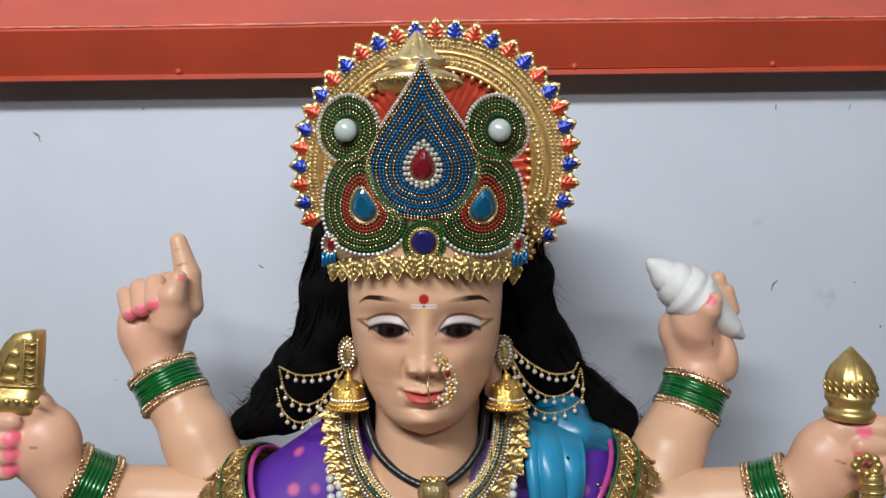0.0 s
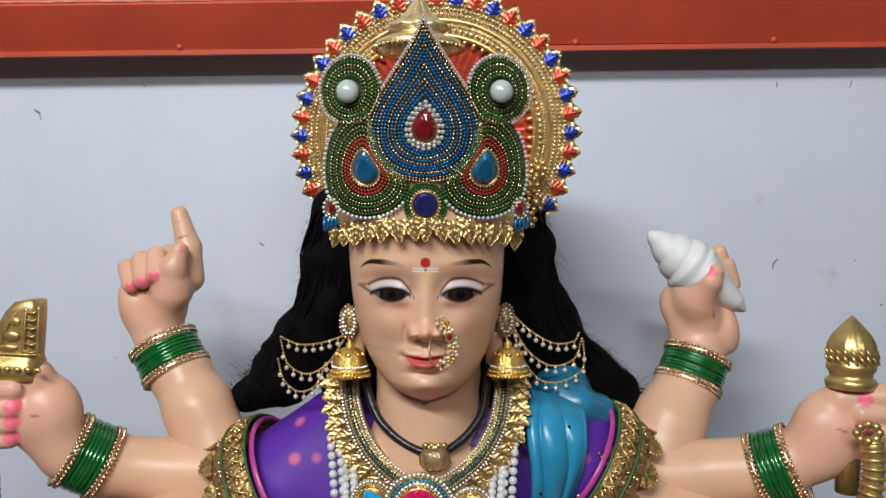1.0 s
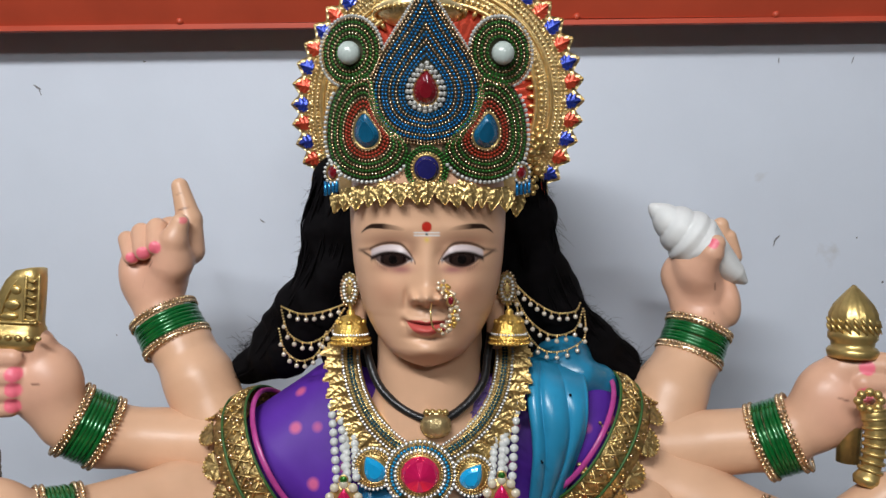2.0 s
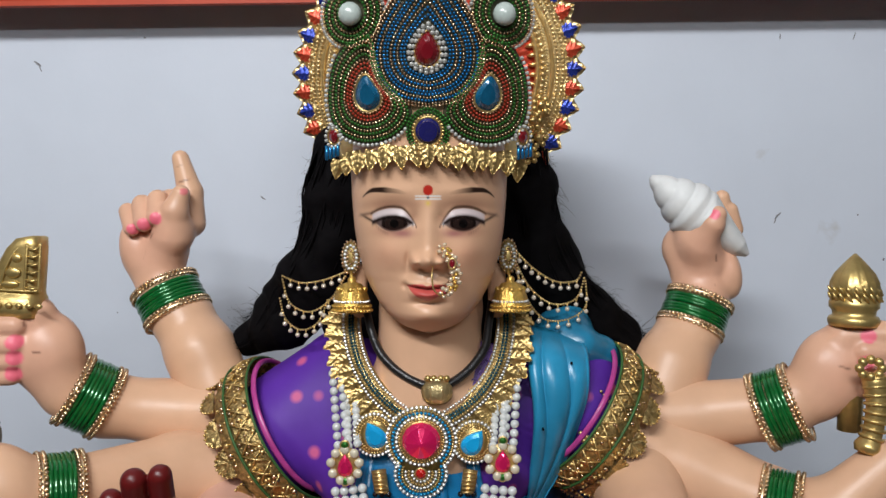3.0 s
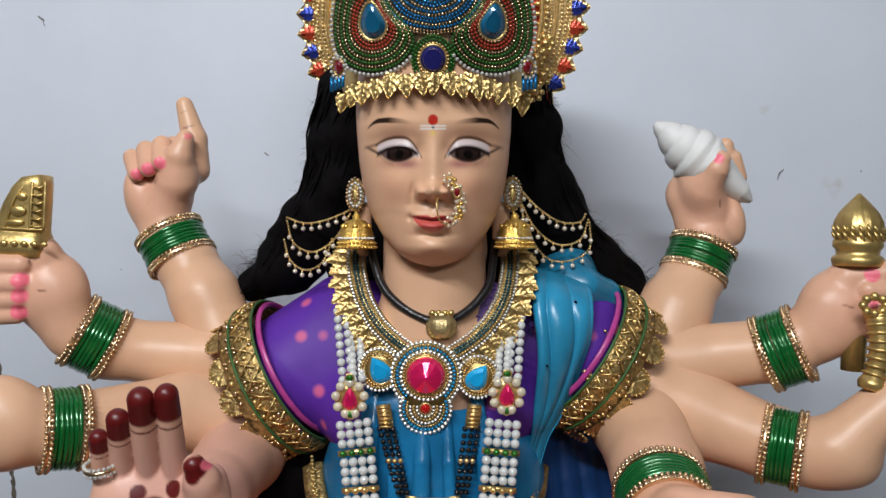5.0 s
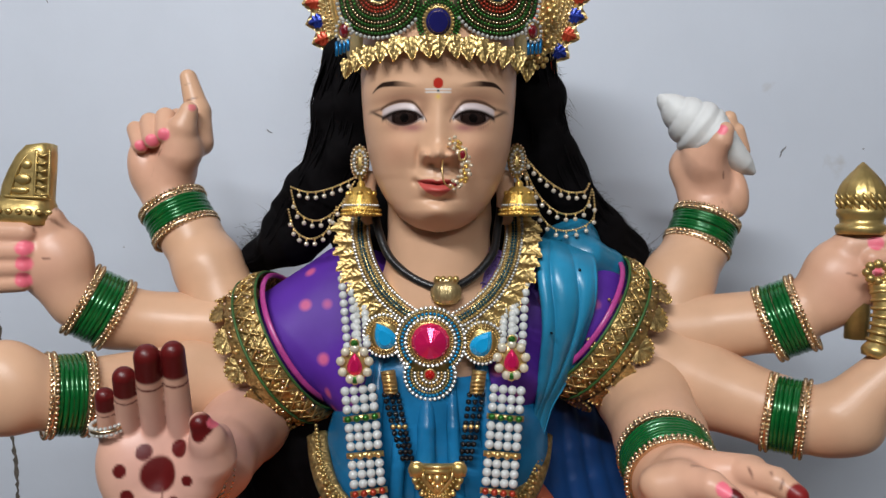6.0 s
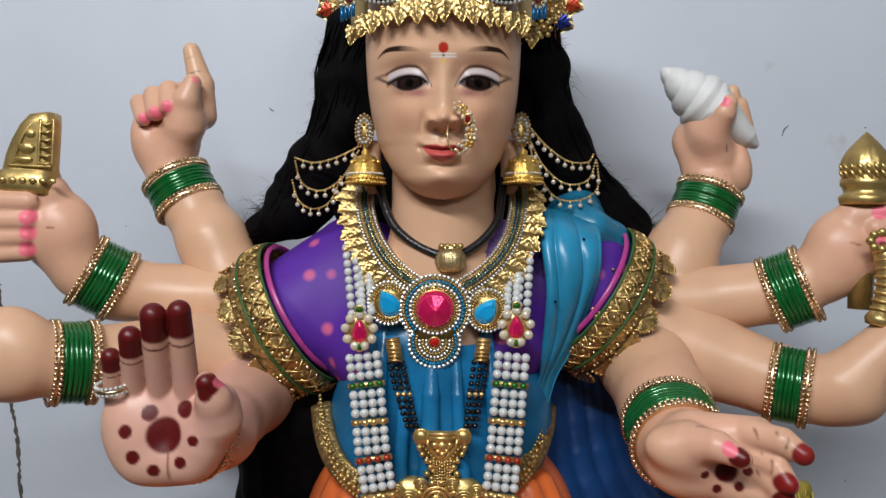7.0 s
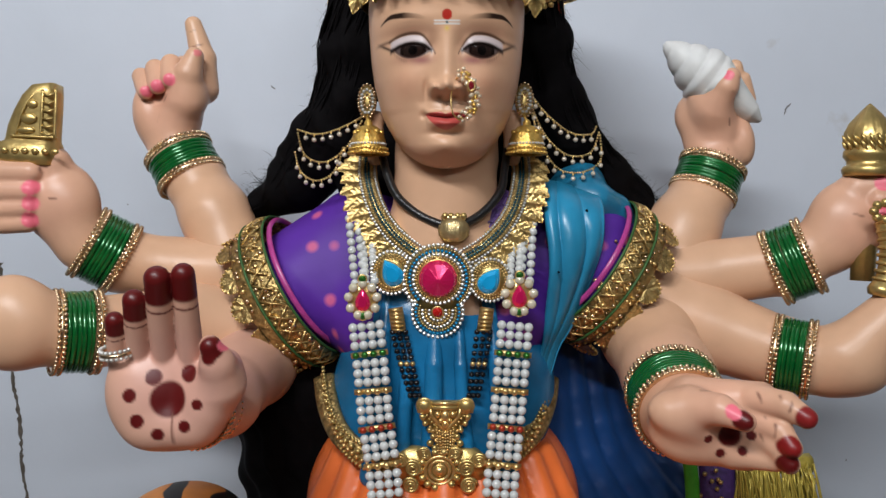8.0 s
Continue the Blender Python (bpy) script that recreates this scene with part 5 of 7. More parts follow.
class Plate:
    """A flat jewel's own plane: points by metres across and up."""

    def __init__(self, origin, right=(1, 0, 0), up=UP, out=OUT):
        self.o, self.r, self.u, self.n = V(origin), V(right), V(up), V(out)

    def at3(self, q, lift=0.0):
        q = np.atleast_2d(q)
        return self.o + q[:, :1] * self.r + q[:, 1:2] * self.u + self.n * lift

    def disc(self, root, outline, m, name, thick=0.003, lift=0.0):
        o = even(np.asarray(outline, dtype=float), 48)
        v = list(self.at3(o, lift)) + list(self.at3(o, lift - thick)) + [self.at3(o.mean(axis=0), lift)[0]]
        n = len(o)
        f = []
        for k in range(n):
            l = (k + 1) % n
            f += [(k, l, 2 * n), (n + k, n + l, l, k)]
        return Mesh().add(v, f, m).make(name, root)

    def row(self, root, outline, r, m, skip=None, lift=0.001, name="bead_row", fine=False):
        o = np.asarray(outline, dtype=float)
        p = even(o, max(6, int(length(np.concatenate([o, o[:1]])) / (2.06 * r))))
        if skip:
            p = np.array([q for q in p if not skip(q)])
        return tagged(beads(Mesh(), self.at3(p, lift), r, m, fine).make(name, root), kind="stuff")

    def jewel(self, root, outline, m, height, name, flat=0.4, lift=0.001, rim=True, count=18):
        o = even(np.asarray(outline, dtype=float), count)
        g_ = Mesh().add(*gem(self.at3(o, lift)[::-1], self.at3(o.mean(axis=0), lift)[0], self.n, height, table=flat), m).make(name, root, smooth=False)
        if rim:
            Mesh().add(*tube(self.at3(even(o * 1.0, 40), lift), 0.0012, 6, closed=True), M_GOLD).make("bezel", g_)
        return g_


def teardrop(c, w, h, lean=0.0, n=48):
    a = np.linspace(0, 2 * math.pi, n, endpoint=False)
    x = w * np.sin(a) * np.sin(a / 2) ** 0.9
    z = h * np.cos(a)
    return np.stack([c[0] + x * math.cos(lean) - z * math.sin(lean), c[1] + x * math.sin(lean) + z * math.cos(lean)], axis=1)


def collar():
    root = tagged(new("collar_necklace"), "wide gold leaf necklace with teal bead rows on the chest", "necklace")
    left = [(-0.0962, 0.9050, 1.3371), (-0.0954, 0.8850, 1.3098), (-0.0864, 0.8680, 1.2804), (-0.0715, 0.8550, 1.2565), (-0.0530, 0.8460, 1.2398), (-0.0332, 0.8380, 1.2275)]
    right = [(0.0566, 0.9050, 1.3373), (0.0565, 0.8850, 1.3100), (0.0493, 0.8680, 1.2806), (0.0348, 0.8550, 1.2567), (0.0161, 0.8460, 1.2399), (-0.0051, 0.8380, 1.2275)]
    lv, lf = leaf_shape(0.0225, 0.0100, 0.0018, 0.16)
    rng = random.Random(5)
    for side, path in ((-1, left), (1, right)):
        p = spline(path, 60)
        tan = np.gradient(p, axis=0)
        tan /= np.linalg.norm(tan, axis=1)[:, None]
        outw = np.cross(tan, V((0, -1, 0)))
        outw /= np.linalg.norm(outw, axis=1)[:, None]
        if outw[5][0] * side < 0:
            outw = -outw
        for o, r, m in ((0.000, 0.0017, M_STONE), (0.0036, 0.0015, M_GOLD), (0.0067, 0.0017, M_BEAD_T), (0.0101, 0.0017, M_BEAD_T), (0.0133, 0.0015, M_GOLD), (0.0168, 0.0019, M_STONE)):
            row_part(root, p + outw * o + V((0, -0.002, 0)), r, m)
        # cloth strip under the beads
        a, b = p + outw * -0.002 + V((0, 0.0005, 0)), p + outw * 0.019 + V((0, 0.0005, 0))
        v = list(a) + list(b) + list(a + V((0, 0.006, 0))) + list(b + V((0, 0.006, 0)))
        n = len(p)
        f = []
        for k in range(n - 1):
            f += [(k, k + 1, n + k + 1, n + k), (k, 2 * n + k, 2 * n + k + 1, k + 1), (n + k, n + k + 1, 3 * n + k + 1, 3 * n + k)]
        Mesh().add(v, f, M_FOIL).make("strip", root)
        for i in range(11):
            k = 6 + int(i * 47 / 10)
            for j in range(2):
                sp = 0.018 + 0.008 * j
                d = outw[k] * (0.9 - 0.2 * j) + tan[k] * (0.35 if j else -0.1) + V((0, 0, rng.uniform(-0.25, 0.15)))
                d /= np.linalg.norm(d)
                o = p[k] + outw[k] * sp + tan[k] * (0.006 * j) + V((0, -0.003 + 0.004 * j, 0))
                e = np.cross(d, V((0, -1, 0.0)))
                s_ = rng.uniform(0.72, 0.88) * (1 if k > 10 else 0.85)
                Mesh().add(placed(lv * s_, o, e, -d, np.cross(e, -d) if np.cross(e, -d)[1] < 0 else -np.cross(e, -d)), lf, M_FOIL).make("gold_leaf", root)


M_BEAD_T = mat("teal_bead", (0.008, 0.10, 0.14), 0.25, 0.4, vary=0.1)
collar()


def medallion():
    root = tagged(new("medallion"), "beaded breast medallion with a large pink faceted stone", "pendant")
    k = 0.000585
    P = Plate((-0.0259, 0.8320, 1.1998))
    up, low = (0, 0), (-1 * k, -60 * k)
    inside_low = lambda q: math.hypot(q[0] - low[0], q[1] - low[1]) < 41 * k
    inside_up = lambda q: math.hypot(q[0], q[1]) < 57 * k
    sl, sr = (-82 * k, 11 * k), (92 * k, -2 * k)
    P.disc(root, ring2(up, 61 * k), M_GOLDPAINT, "backing", 0.005, -0.001)
    P.disc(root, ring2(low, 46 * k), M_GOLDPAINT, "backing", 0.005, -0.0015)
    P.jewel(root, ring2(up, 35 * k), M_PINK, 0.013, "pink_round_stone", flat=0.10, count=14)
    for r, b, m in ((39, 0.0015, M_GOLD), (44, 0.0022, M_STONE), (50.5, 0.0020, M_BEAD_A), (56, 0.0014, M_GOLD), (61, 0.0023, M_STONE)):
        P.row(root, ring2(up, r * k), b, m, inside_low if r > 45 else None)
    P.jewel(root, ring2(low, 10 * k), M_RUBY2, 0.004, "red_round_stone", count=12)
    for r, b, m in ((15, 0.0018, M_STONE), (21, 0.0016, M_GOLD), (27, 0.0018, M_STONE), (33, 0.0014, M_GOLD), (38.5, 0.0019, M_BEAD_A), (45, 0.0023, M_STONE)):
        P.row(root, ring2(low, r * k), b, m, inside_up)
    for c, lean in ((sl, 0.5), (sr, -0.6)):
        out_ = lambda s: teardrop(c, 20 * k * s, 27 * k * s, math.pi + lean if False else lean)
        P.disc(root, ring2(c, 38 * k), M_GOLDPAINT, "backing", 0.004, -0.002)
        P.jewel(root, teardrop(c, 25 * k, 27 * k, lean), M_CYAN, 0.005, "sky_blue_stone", flat=0.55)
        for s, b, m in ((28, 0.0014, M_GOLD), (33, 0.0014, M_GOLD), (38, 0.0020, M_STONE)):
            P.row(root, ring2(c, s * k * 0.93, 64, s * k), b, m, lambda q: math.hypot(q[0], q[1]) < 62 * k)


M_BEAD_A = mat("azure_bead", (0.015, 0.27, 0.50), 0.25, 0.3, vary=0.1)
M_RUBY2 = mat("scarlet_gem", (0.5, 0.012, 0.01), 0.1, 0.2, vary=0.1, coat=0.8)
medallion()


def pearl_strands():
    root = tagged(new("pearl_necklace"), "long four-strand pearl necklace with pink flower brooches", "necklace")
    for mid in ([(-0.0993, 0.8220, 1.1516), (-0.0936, 0.8170, 1.1050), (-0.0894, 0.8150, 1.0593), (-0.0823, 0.8120, 1.0140), (-0.0778, 0.8050, 0.9760), (-0.0735, 0.8000, 0.9378)],
                [(0.0531, 0.8220, 1.1519), (0.0488, 0.8170, 1.1053), (0.0448, 0.8150, 1.0595), (0.0402, 0.8120, 1.0142), (0.0364, 0.8050, 0.9761), (0.0317, 0.8000, 0.9379)]):
        n = 24
        p = spline(mid, n)
        tan = np.gradient(p, axis=0)
        tan /= np.linalg.norm(tan, axis=1)[:, None]
        for i in range(n):
            e = np.cross(tan[i], V((0, -1, 0)))
            e /= np.linalg.norm(e)
            cyc = i % 4
            for j in range(4):
                q = p[i] + e * (j - 1.5) * 0.0092 + V((0, 0.0012 * (j - 1.5) ** 2 * 0.5, 0))
                if cyc == 3:
                    kind = (i // 4) % 4
                    m = (M_BEAD_G, M_GOLD, M_BEAD_R, M_GOLD)[kind]
                    if j == 0:
                        Mesh().add(*tube([p[i] - e * 0.019 + V((0, 0.002, 0)), p[i] + e * 0.019 + V((0, 0.002, 0))], 0.0032, 6, flat=0.6), M_GOLD).make("spacer_bar", root)
                    Mesh().add(q + V((0, -0.002, 0)) + BALL_V * 0.0036, BALL_F, m).make("spacer_bead", root)
                else:
                    Mesh().add(q + BALL_V * 0.00485, BALL_F, M_PEARL).make("pearl", root)
    # upper strands half under the collar
    for a, b in (((-0.1177, 0.8700, 1.2635), (-0.1072, 0.8320, 1.1960)), ((-0.1018, 0.8620, 1.2423), (-0.0958, 0.8280, 1.1963)), ((0.0722, 0.8700, 1.2640), (0.0643, 0.8320, 1.1964)), ((0.0581, 0.8620, 1.2427), (0.0522, 0.8280, 1.1966))):
        for q in spline([a, b], 9):
            for o in (-0.0046, 0.0046):
                Mesh().add(q + V((o, abs(o) * 0.2, 0.3 * o)) + BALL_V * 0.0046, BALL_F, M_PEARL).make("pearl", root)
    for c in ((-0.1020, 0.8140, 1.1795), (0.0562, 0.8140, 1.1838)):
        P = Plate(c)
        br = P.disc(root, ring2((0, 0), 0.0155, 48, 0.018), M_GOLD, "flower_brooch", 0.003)
        P.jewel(br, teardrop((0, 0), 0.0105, 0.0125, 0.0), M_PINK, 0.005, "pink_drop_stone", flat=0.5)
        for t in np.linspace(0, 2 * math.pi, 9, endpoint=False):
            Mesh().add(P.at3(((0.0145 * math.sin(t), 0.0165 * math.cos(t))), 0.001)[0] + BALL_V * V((0.0048, 0.0035, 0.0048)), BALL_F, M_CLEAR).make("clear_petal", br)
        for z in (0.0215, -0.0165):
            P.jewel(br, ring2((0, z), 0.0042), M_BEAD_G, 0.003, "green_stone", count=10)


M_CLEAR = mat("milky_crystal", (0.60, 0.55, 0.42), 0.15, 0.15, vary=0.1, coat=0.5)
pearl_strands()


def bead_chain():
    root = tagged(new("black_bead_chain"), "black bead chain with gold bars and a gold cup pendant", "necklace")
    for a, b, c in (((-0.0699, 0.8320, 1.1698), (-0.0663, 0.8320, 1.1446), (-0.0499, 0.8320, 1.0789)), ((0.0247, 0.8320, 1.1700), (0.0213, 0.8320, 1.1448), (0.0110, 0.8320, 1.0790))):
        a, b, c = V(a), V(b), V(c)
        e = V((1, 0, 0))
        v, f = tube([a, b], 0.0075, 4, flat=0.3, flat_dir=(0, 1, 0))
        bar = Mesh().add(v, f, M_GOLD).make("gold_bar", root)
        for t in np.linspace(0.1, 0.9, 6):
            Mesh().add(*tube([a * (1 - t) + b * t - e * 0.006 + V((0, -0.0025, 0)), a * (1 - t) + b * t + e * 0.006 + V((0, -0.0025, 0))], 0.0012, 6), M_GOLD).make("bar_rib", bar)
        for o in (-0.0068, 0.0, 0.0068):
            row_part(root, [b + e * o, (b + c) / 2 + e * o * 0.9 + V((0, 0, -0.002)), c + e * o * 0.7], 0.0033, M_BEAD_K, "bead_strand", gap=1.85, fine=False)
            Mesh().add((b + c) / 2 + e * o * 0.9 + V((0, -0.001, 0)) + BALL_V * 0.0028, BALL_F, M_GOLD).make("gold_bead", root)
    # shield pendant: two round ears, a beaded rim, raised filigree and a fringe down to the clasp
    c = V((-0.0183, 0.8220, 1.0647))
    k = 0.000205
    Q = Plate(c)
    plate = [(-135, 60), (-60, 48), (60, 48), (135, 60), (120, -10), (95, -60), (60, -95), (45, -200), (-45, -200), (-60, -95), (-95, -60), (-120, -10)]
    pl = Q.disc(root, [(x * k, z * k) for x, z in plate], M_GOLDPAINT, "pendant_plate", 0.006)
    for sx in (-1, 1):
        Mesh().add(Q.at3((sx * 104 * k, 32 * k), 0.002)[0] + BALL_V * V((0.0075, 0.005, 0.0075)), BALL_F, M_GOLDPAINT).make("plate_boss", pl)
        Mesh().add(*tube(Q.at3(ring2((sx * 104 * k, 32 * k), 36 * k, 24), 0.002), 0.0016, 6, closed=True), M_GOLD).make("boss_ring", pl)
        Mesh().add(*tube(Q.at3([(sx * 75 * k, 20 * k), (sx * 70 * k, -20 * k), (sx * 20 * k, -80 * k), (0, -95 * k)], 0.002), 0.0018, 6), M_GOLD).make("filigree_rib", pl)
        row_part(pl, Q.at3([(sx * 132 * k, 0), (sx * 100 * k, -58 * k), (sx * 62 * k, -98 * k), (sx * 48 * k, -150 * k)], 0.001), 0.0021, M_GOLD, "rim_row")
        row_part(pl, Q.at3([(sx * 92 * k, -20 * k), (sx * 52 * k, -70 * k), (sx * 10 * k, -110 * k)], 0.002), 0.0017, M_GOLDPAINT, "inner_row")
        for x, z, r in ((112, -28, 17), (100, -62, 15), (78, -96, 15), (60, -130, 16), (75, -165, 18), (52, -190, 16)):
            Mesh().add(Q.at3((sx * x * k, z * k), 0.001)[0] + BALL_V * V((r * k, 0.003, r * k)), BALL_F, M_GOLDPAINT).make("leaf_boss", pl)
    Mesh().add(*tube(Q.at3([(-70 * k, 44 * k), (70 * k, 44 * k)], 0.002), 0.0022, 8), M_GOLD).make("top_bar", pl)
    Mesh().add(*tube(Q.at3([(-62 * k, 22 * k), (62 * k, 22 * k)], 0.002), 0.0030, 8), M_GOLDPAINT).make("top_bar", pl)
    for x, z, r in ((0, -20, 24), (0, -62, 18), (-38, -12, 15), (38, -12, 15), (-22, -44, 12), (22, -44, 12)):
        Mesh().add(Q.at3((x * k, z * k), 0.002)[0] + BALL_V * V((r * k, 0.004, 1.3 * r * k)), BALL_F, M_GOLD).make("relief_boss", pl)
    for i in range(7):
        x = (-42 + 14 * i) * k
        row_part(pl, Q.at3([(x, (-105 + 4 * abs(i - 3)) * k), (x * 0.8, -215 * k)], 0.003), 0.0014, M_GOLD, "fringe_strand", gap=1.9)


bead_chain()


def belly_ornament():
    root = tagged(new("waist_belt"), "embossed gold waist belt with a scrolled round clasp", "belt")
    k = 0.00058
    c = V((-0.0239, 0.8280, 1.0023))
    P = Plate(c)
    boss = P.disc(root, ring2((0, 0), 27 * k), M_GOLDPAINT, "clasp", 0.008)
    for r in (26, 18, 9):
        Mesh().add(*tube(P.at3(ring2((0, 0), r * k, 40), 0.001), 0.0018, 6, closed=True), M_GOLD).make("clasp_ring", boss)
    Mesh().add(P.at3((0, 0), 0.002)[0] + BALL_V * V((0.005, 0.004, 0.005)), BALL_F, M_GOLD).make("clasp_boss", boss)
    for i in range(14):
        t = 2 * math.pi * i / 14
        Mesh().add(P.at3((34 * k * math.cos(t), 34 * k * math.sin(t)), 0.0)[0] + BALL_V * 0.0042, BALL_F, M_GOLDPAINT).make("clasp_petal", boss)
    for sx in (-1, 1):
        for cx, cz, s in ((48, 4, 16), (70, 18, 14), (52, -28, 15), (28, 32, 11)):
            t = np.linspace(0.2, 5 * math.pi, 44)
            q = [(sx * (cx + s * (1 - u / 18) * math.cos(u)) * k, (cz + s * (1 - u / 18) * math.sin(u)) * k) for u in t]
            Mesh().add(*tube(P.at3(q, 0.002), 0.0021, 6), M_GOLDPAINT).make("scroll", root)
        P.disc(root, ring2((sx * 45 * k, 2 * k), 40 * k, 40, 34 * k), M_GOLDPAINT, "plaque", 0.012, -0.003)
    left = [(-0.1566, 0.9150, 1.0822), (-0.1474, 0.8850, 1.0552), (-0.1330, 0.8600, 1.0334), (-0.1106, 0.8420, 1.0171), (-0.0757, 0.8350, 1.0001)]
    right = [(0.1020, 0.9250, 1.0808), (0.0943, 0.8950, 1.0566), (0.0781, 0.8680, 1.0318), (0.0518, 0.8460, 1.0133), (0.0244, 0.8360, 1.0000)]
    for path in (left, right):
        p = spline(path, 40)
        Mesh().add(*tube(p + V((0, 0.004, 0)), 0.0125, 12, flat=0.35, flat_dir=(0, 1, 0)), M_LACE).make("belt_band", root)
        row_part(root, p + V((0, -0.003, 0.0115)), 0.0023, M_GOLDPAINT)
        row_part(root, p + V((0, -0.004, -0.0115)), 0.0023, M_GOLDPAINT)
        row_part(root, p + V((0, -0.004, 0.003)), 0.0034, M_GOLDPAINT, gap=2.6)
        row_part(root, p + V((0, -0.004, -0.004)), 0.0026, M_GOLD, gap=2.4)


belly_ornament()


def neck_cord():
    root = tagged(new("neck_cord"), "thick black neck cord with a ribbed gold barrel bead", "necklace")
    pts = [(-0.0910, 0.8950, 1.3481), (-0.0820, 0.8720, 1.3123), (-0.0683, 0.8560, 1.2843), (-0.0411, 0.8420, 1.2633), (-0.0100, 0.8340, 1.2545), (0.0178, 0.8420, 1.2664), (0.0394, 0.8560, 1.2906), (0.0453, 0.8720, 1.3157), (0.0513, 0.8950, 1.3485)]
    Mesh().add(*tube(spline(pts, 60), 0.0046, 10), M_CORD).make("cord", root)
    c = V((-0.0100, 0.8320, 1.2522))
    v, f, n = [], [], 40
    prof = [(0.010, 0.013), (0.0135, 0.012), (0.0125, 0.009), (0.0115, 0.008), (0.0135, 0.004), (0.0145, -0.002), (0.0135, -0.008), (0.010, -0.0125), (0.006, -0.014)]
    for j, (r, h) in enumerate(prof):
        for i in range(n):
            a = 2 * math.pi * i / n
            q = r * (1 + (0.12 * math.cos(16 * a) if 3 < j < 8 else 0))
            v.append(c + V((q * math.cos(a), 0.6 * q * math.sin(a), h)))
    for j in range(len(prof) - 1):
        for i in range(n):
            l = (i + 1) % n
            f.append((j * n + i, j * n + l, (j + 1) * n + l, (j + 1) * n + i))
    bb = Mesh().add(v, f, M_HALO).make("barrel_bead", root)
    for x in (-0.009, -0.003, 0.004, 0.010):
        Mesh().add(c + V((x, -0.005, 0.0125)) + BALL_V * 0.0035, BALL_F, M_GOLDPAINT).make("top_bead", bb)


neck_cord()


def earring(side, stud, dome, chains):
    root = tagged(new("earring"), "gold bell earring with swags of small pearls in the hair", "earring", "pair of earrings")
    P = Plate(stud, up=(0, 0, 1), out=(side * 0.3, -0.95, 0))
    st = P.disc(root, ring2((0, 0), 0.009, 40, 0.018), M_GOLDPAINT, "stud", 0.003)
    Mesh().add(*tube([V(stud) + V((0, 0, -0.016)), V(dome) + V((0, 0, 0.024))], 0.0016, 6), M_GOLDY).make("hanger", root)
    for r in (1.0, 0.7, 0.4):
        P.row(st, ring2((0, 0), 0.009 * r, 40, 0.018 * r), 0.0019, M_STONE if r == 0.7 else M_COPPER)
    c = V(dome)
    v, f, n = [], [], 32
    prof = [(0.002, 0.027), (0.0045, 0.024), (0.004, 0.021), (0.0095, 0.019), (0.0148, 0.012), (0.0178, 0.003), (0.0185, -0.003), (0.0195, -0.006), (0.0205, -0.009), (0.019, -0.011), (0.015, -0.010)]
    for j, (r, h) in enumerate(prof):
        for i in range(n):
            a = 2 * math.pi * i / n
            q = r * (1 + (0.05 * math.cos(8 * a) if 3 <= j <= 5 else 0))
            v.append(c + V((q * math.cos(a), q * math.sin(a), h)))
    for j in range(len(prof) - 1):
        for i in range(n):
            l = (i + 1) % n
            f.append((j * n + i, j * n + l, (j + 1) * n + l, (j + 1) * n + i))
    bell = Mesh().add(v, f, M_GOLDY).make("bell", root)
    for r, h, b, m in ((0.0182, 0.0005, 0.0016, M_STONE), (0.0198, -0.0045, 0.0019, M_GOLDY), (0.0208, -0.0090, 0.0019, M_GOLDY)):
        tagged(beads(Mesh(), [c + V((r * math.cos(a), r * math.sin(a), h)) for a in np.linspace(0, 2 * math.pi, int(6.28 * r / (2.1 * b)), endpoint=False)], b, m).make("bell_beads", bell), kind="stuff")
    for i in range(8):
        a = 2 * math.pi * i / 8
        Mesh().add(c + V((0.0135 * math.cos(a), 0.0135 * math.sin(a), 0.0130)) + BALL_V * 0.0032, BALL_F, M_GOLDY).make("bell_boss", bell)
    for pts, drops in chains:
        p = spline(pts, 40)
        sw = row_part(root, p, 0.0015, M_GOLD, "pearl_swag", gap=2.2)
        for q in spline(pts, drops + 2)[1:-1]:
            q = q + V((0, -0.001, -0.0065))
            d = Mesh().add(q + BALL_V * 0.0027, BALL_F, M_PEARLW).make("pearl_drop", sw)
            Mesh().add(*tube([q + V((0, 0, 0.003)), q + V((0, 0, 0.0062))], 0.0009, 5), M_GOLD).make("link", d)


M_GOLDY = mat("yellow_gold", (0.70, 0.45, 0.11), 0.34, 0.8, vary=0.25, size=200, bump=0.5, bump_size=420)
M_PEARLW = mat("cream_pearl", (0.62, 0.55, 0.45), 0.2, 0.25, vary=0.05, coat=0.4)
earring(-1, (-0.1023, 0.8680, 1.3874), (-0.1006, 0.8620, 1.3405),
        [([(-0.1057, 0.8720, 1.3728), (-0.1360, 0.8950, 1.3616), (-0.1640, 0.9150, 1.3577), (-0.1877, 0.9300, 1.3645)], 7),
         ([(-0.1088, 0.8720, 1.3668), (-0.1279, 0.8900, 1.3400), (-0.1530, 0.9050, 1.3257), (-0.1779, 0.9220, 1.3347), (-0.1877, 0.9300, 1.3606)], 9),
         ([(-0.1304, 0.8900, 1.3400), (-0.1429, 0.9000, 1.3140), (-0.1633, 0.9100, 1.3052), (-0.1828, 0.9240, 1.3156), (-0.1913, 0.9320, 1.3388)], 8)])
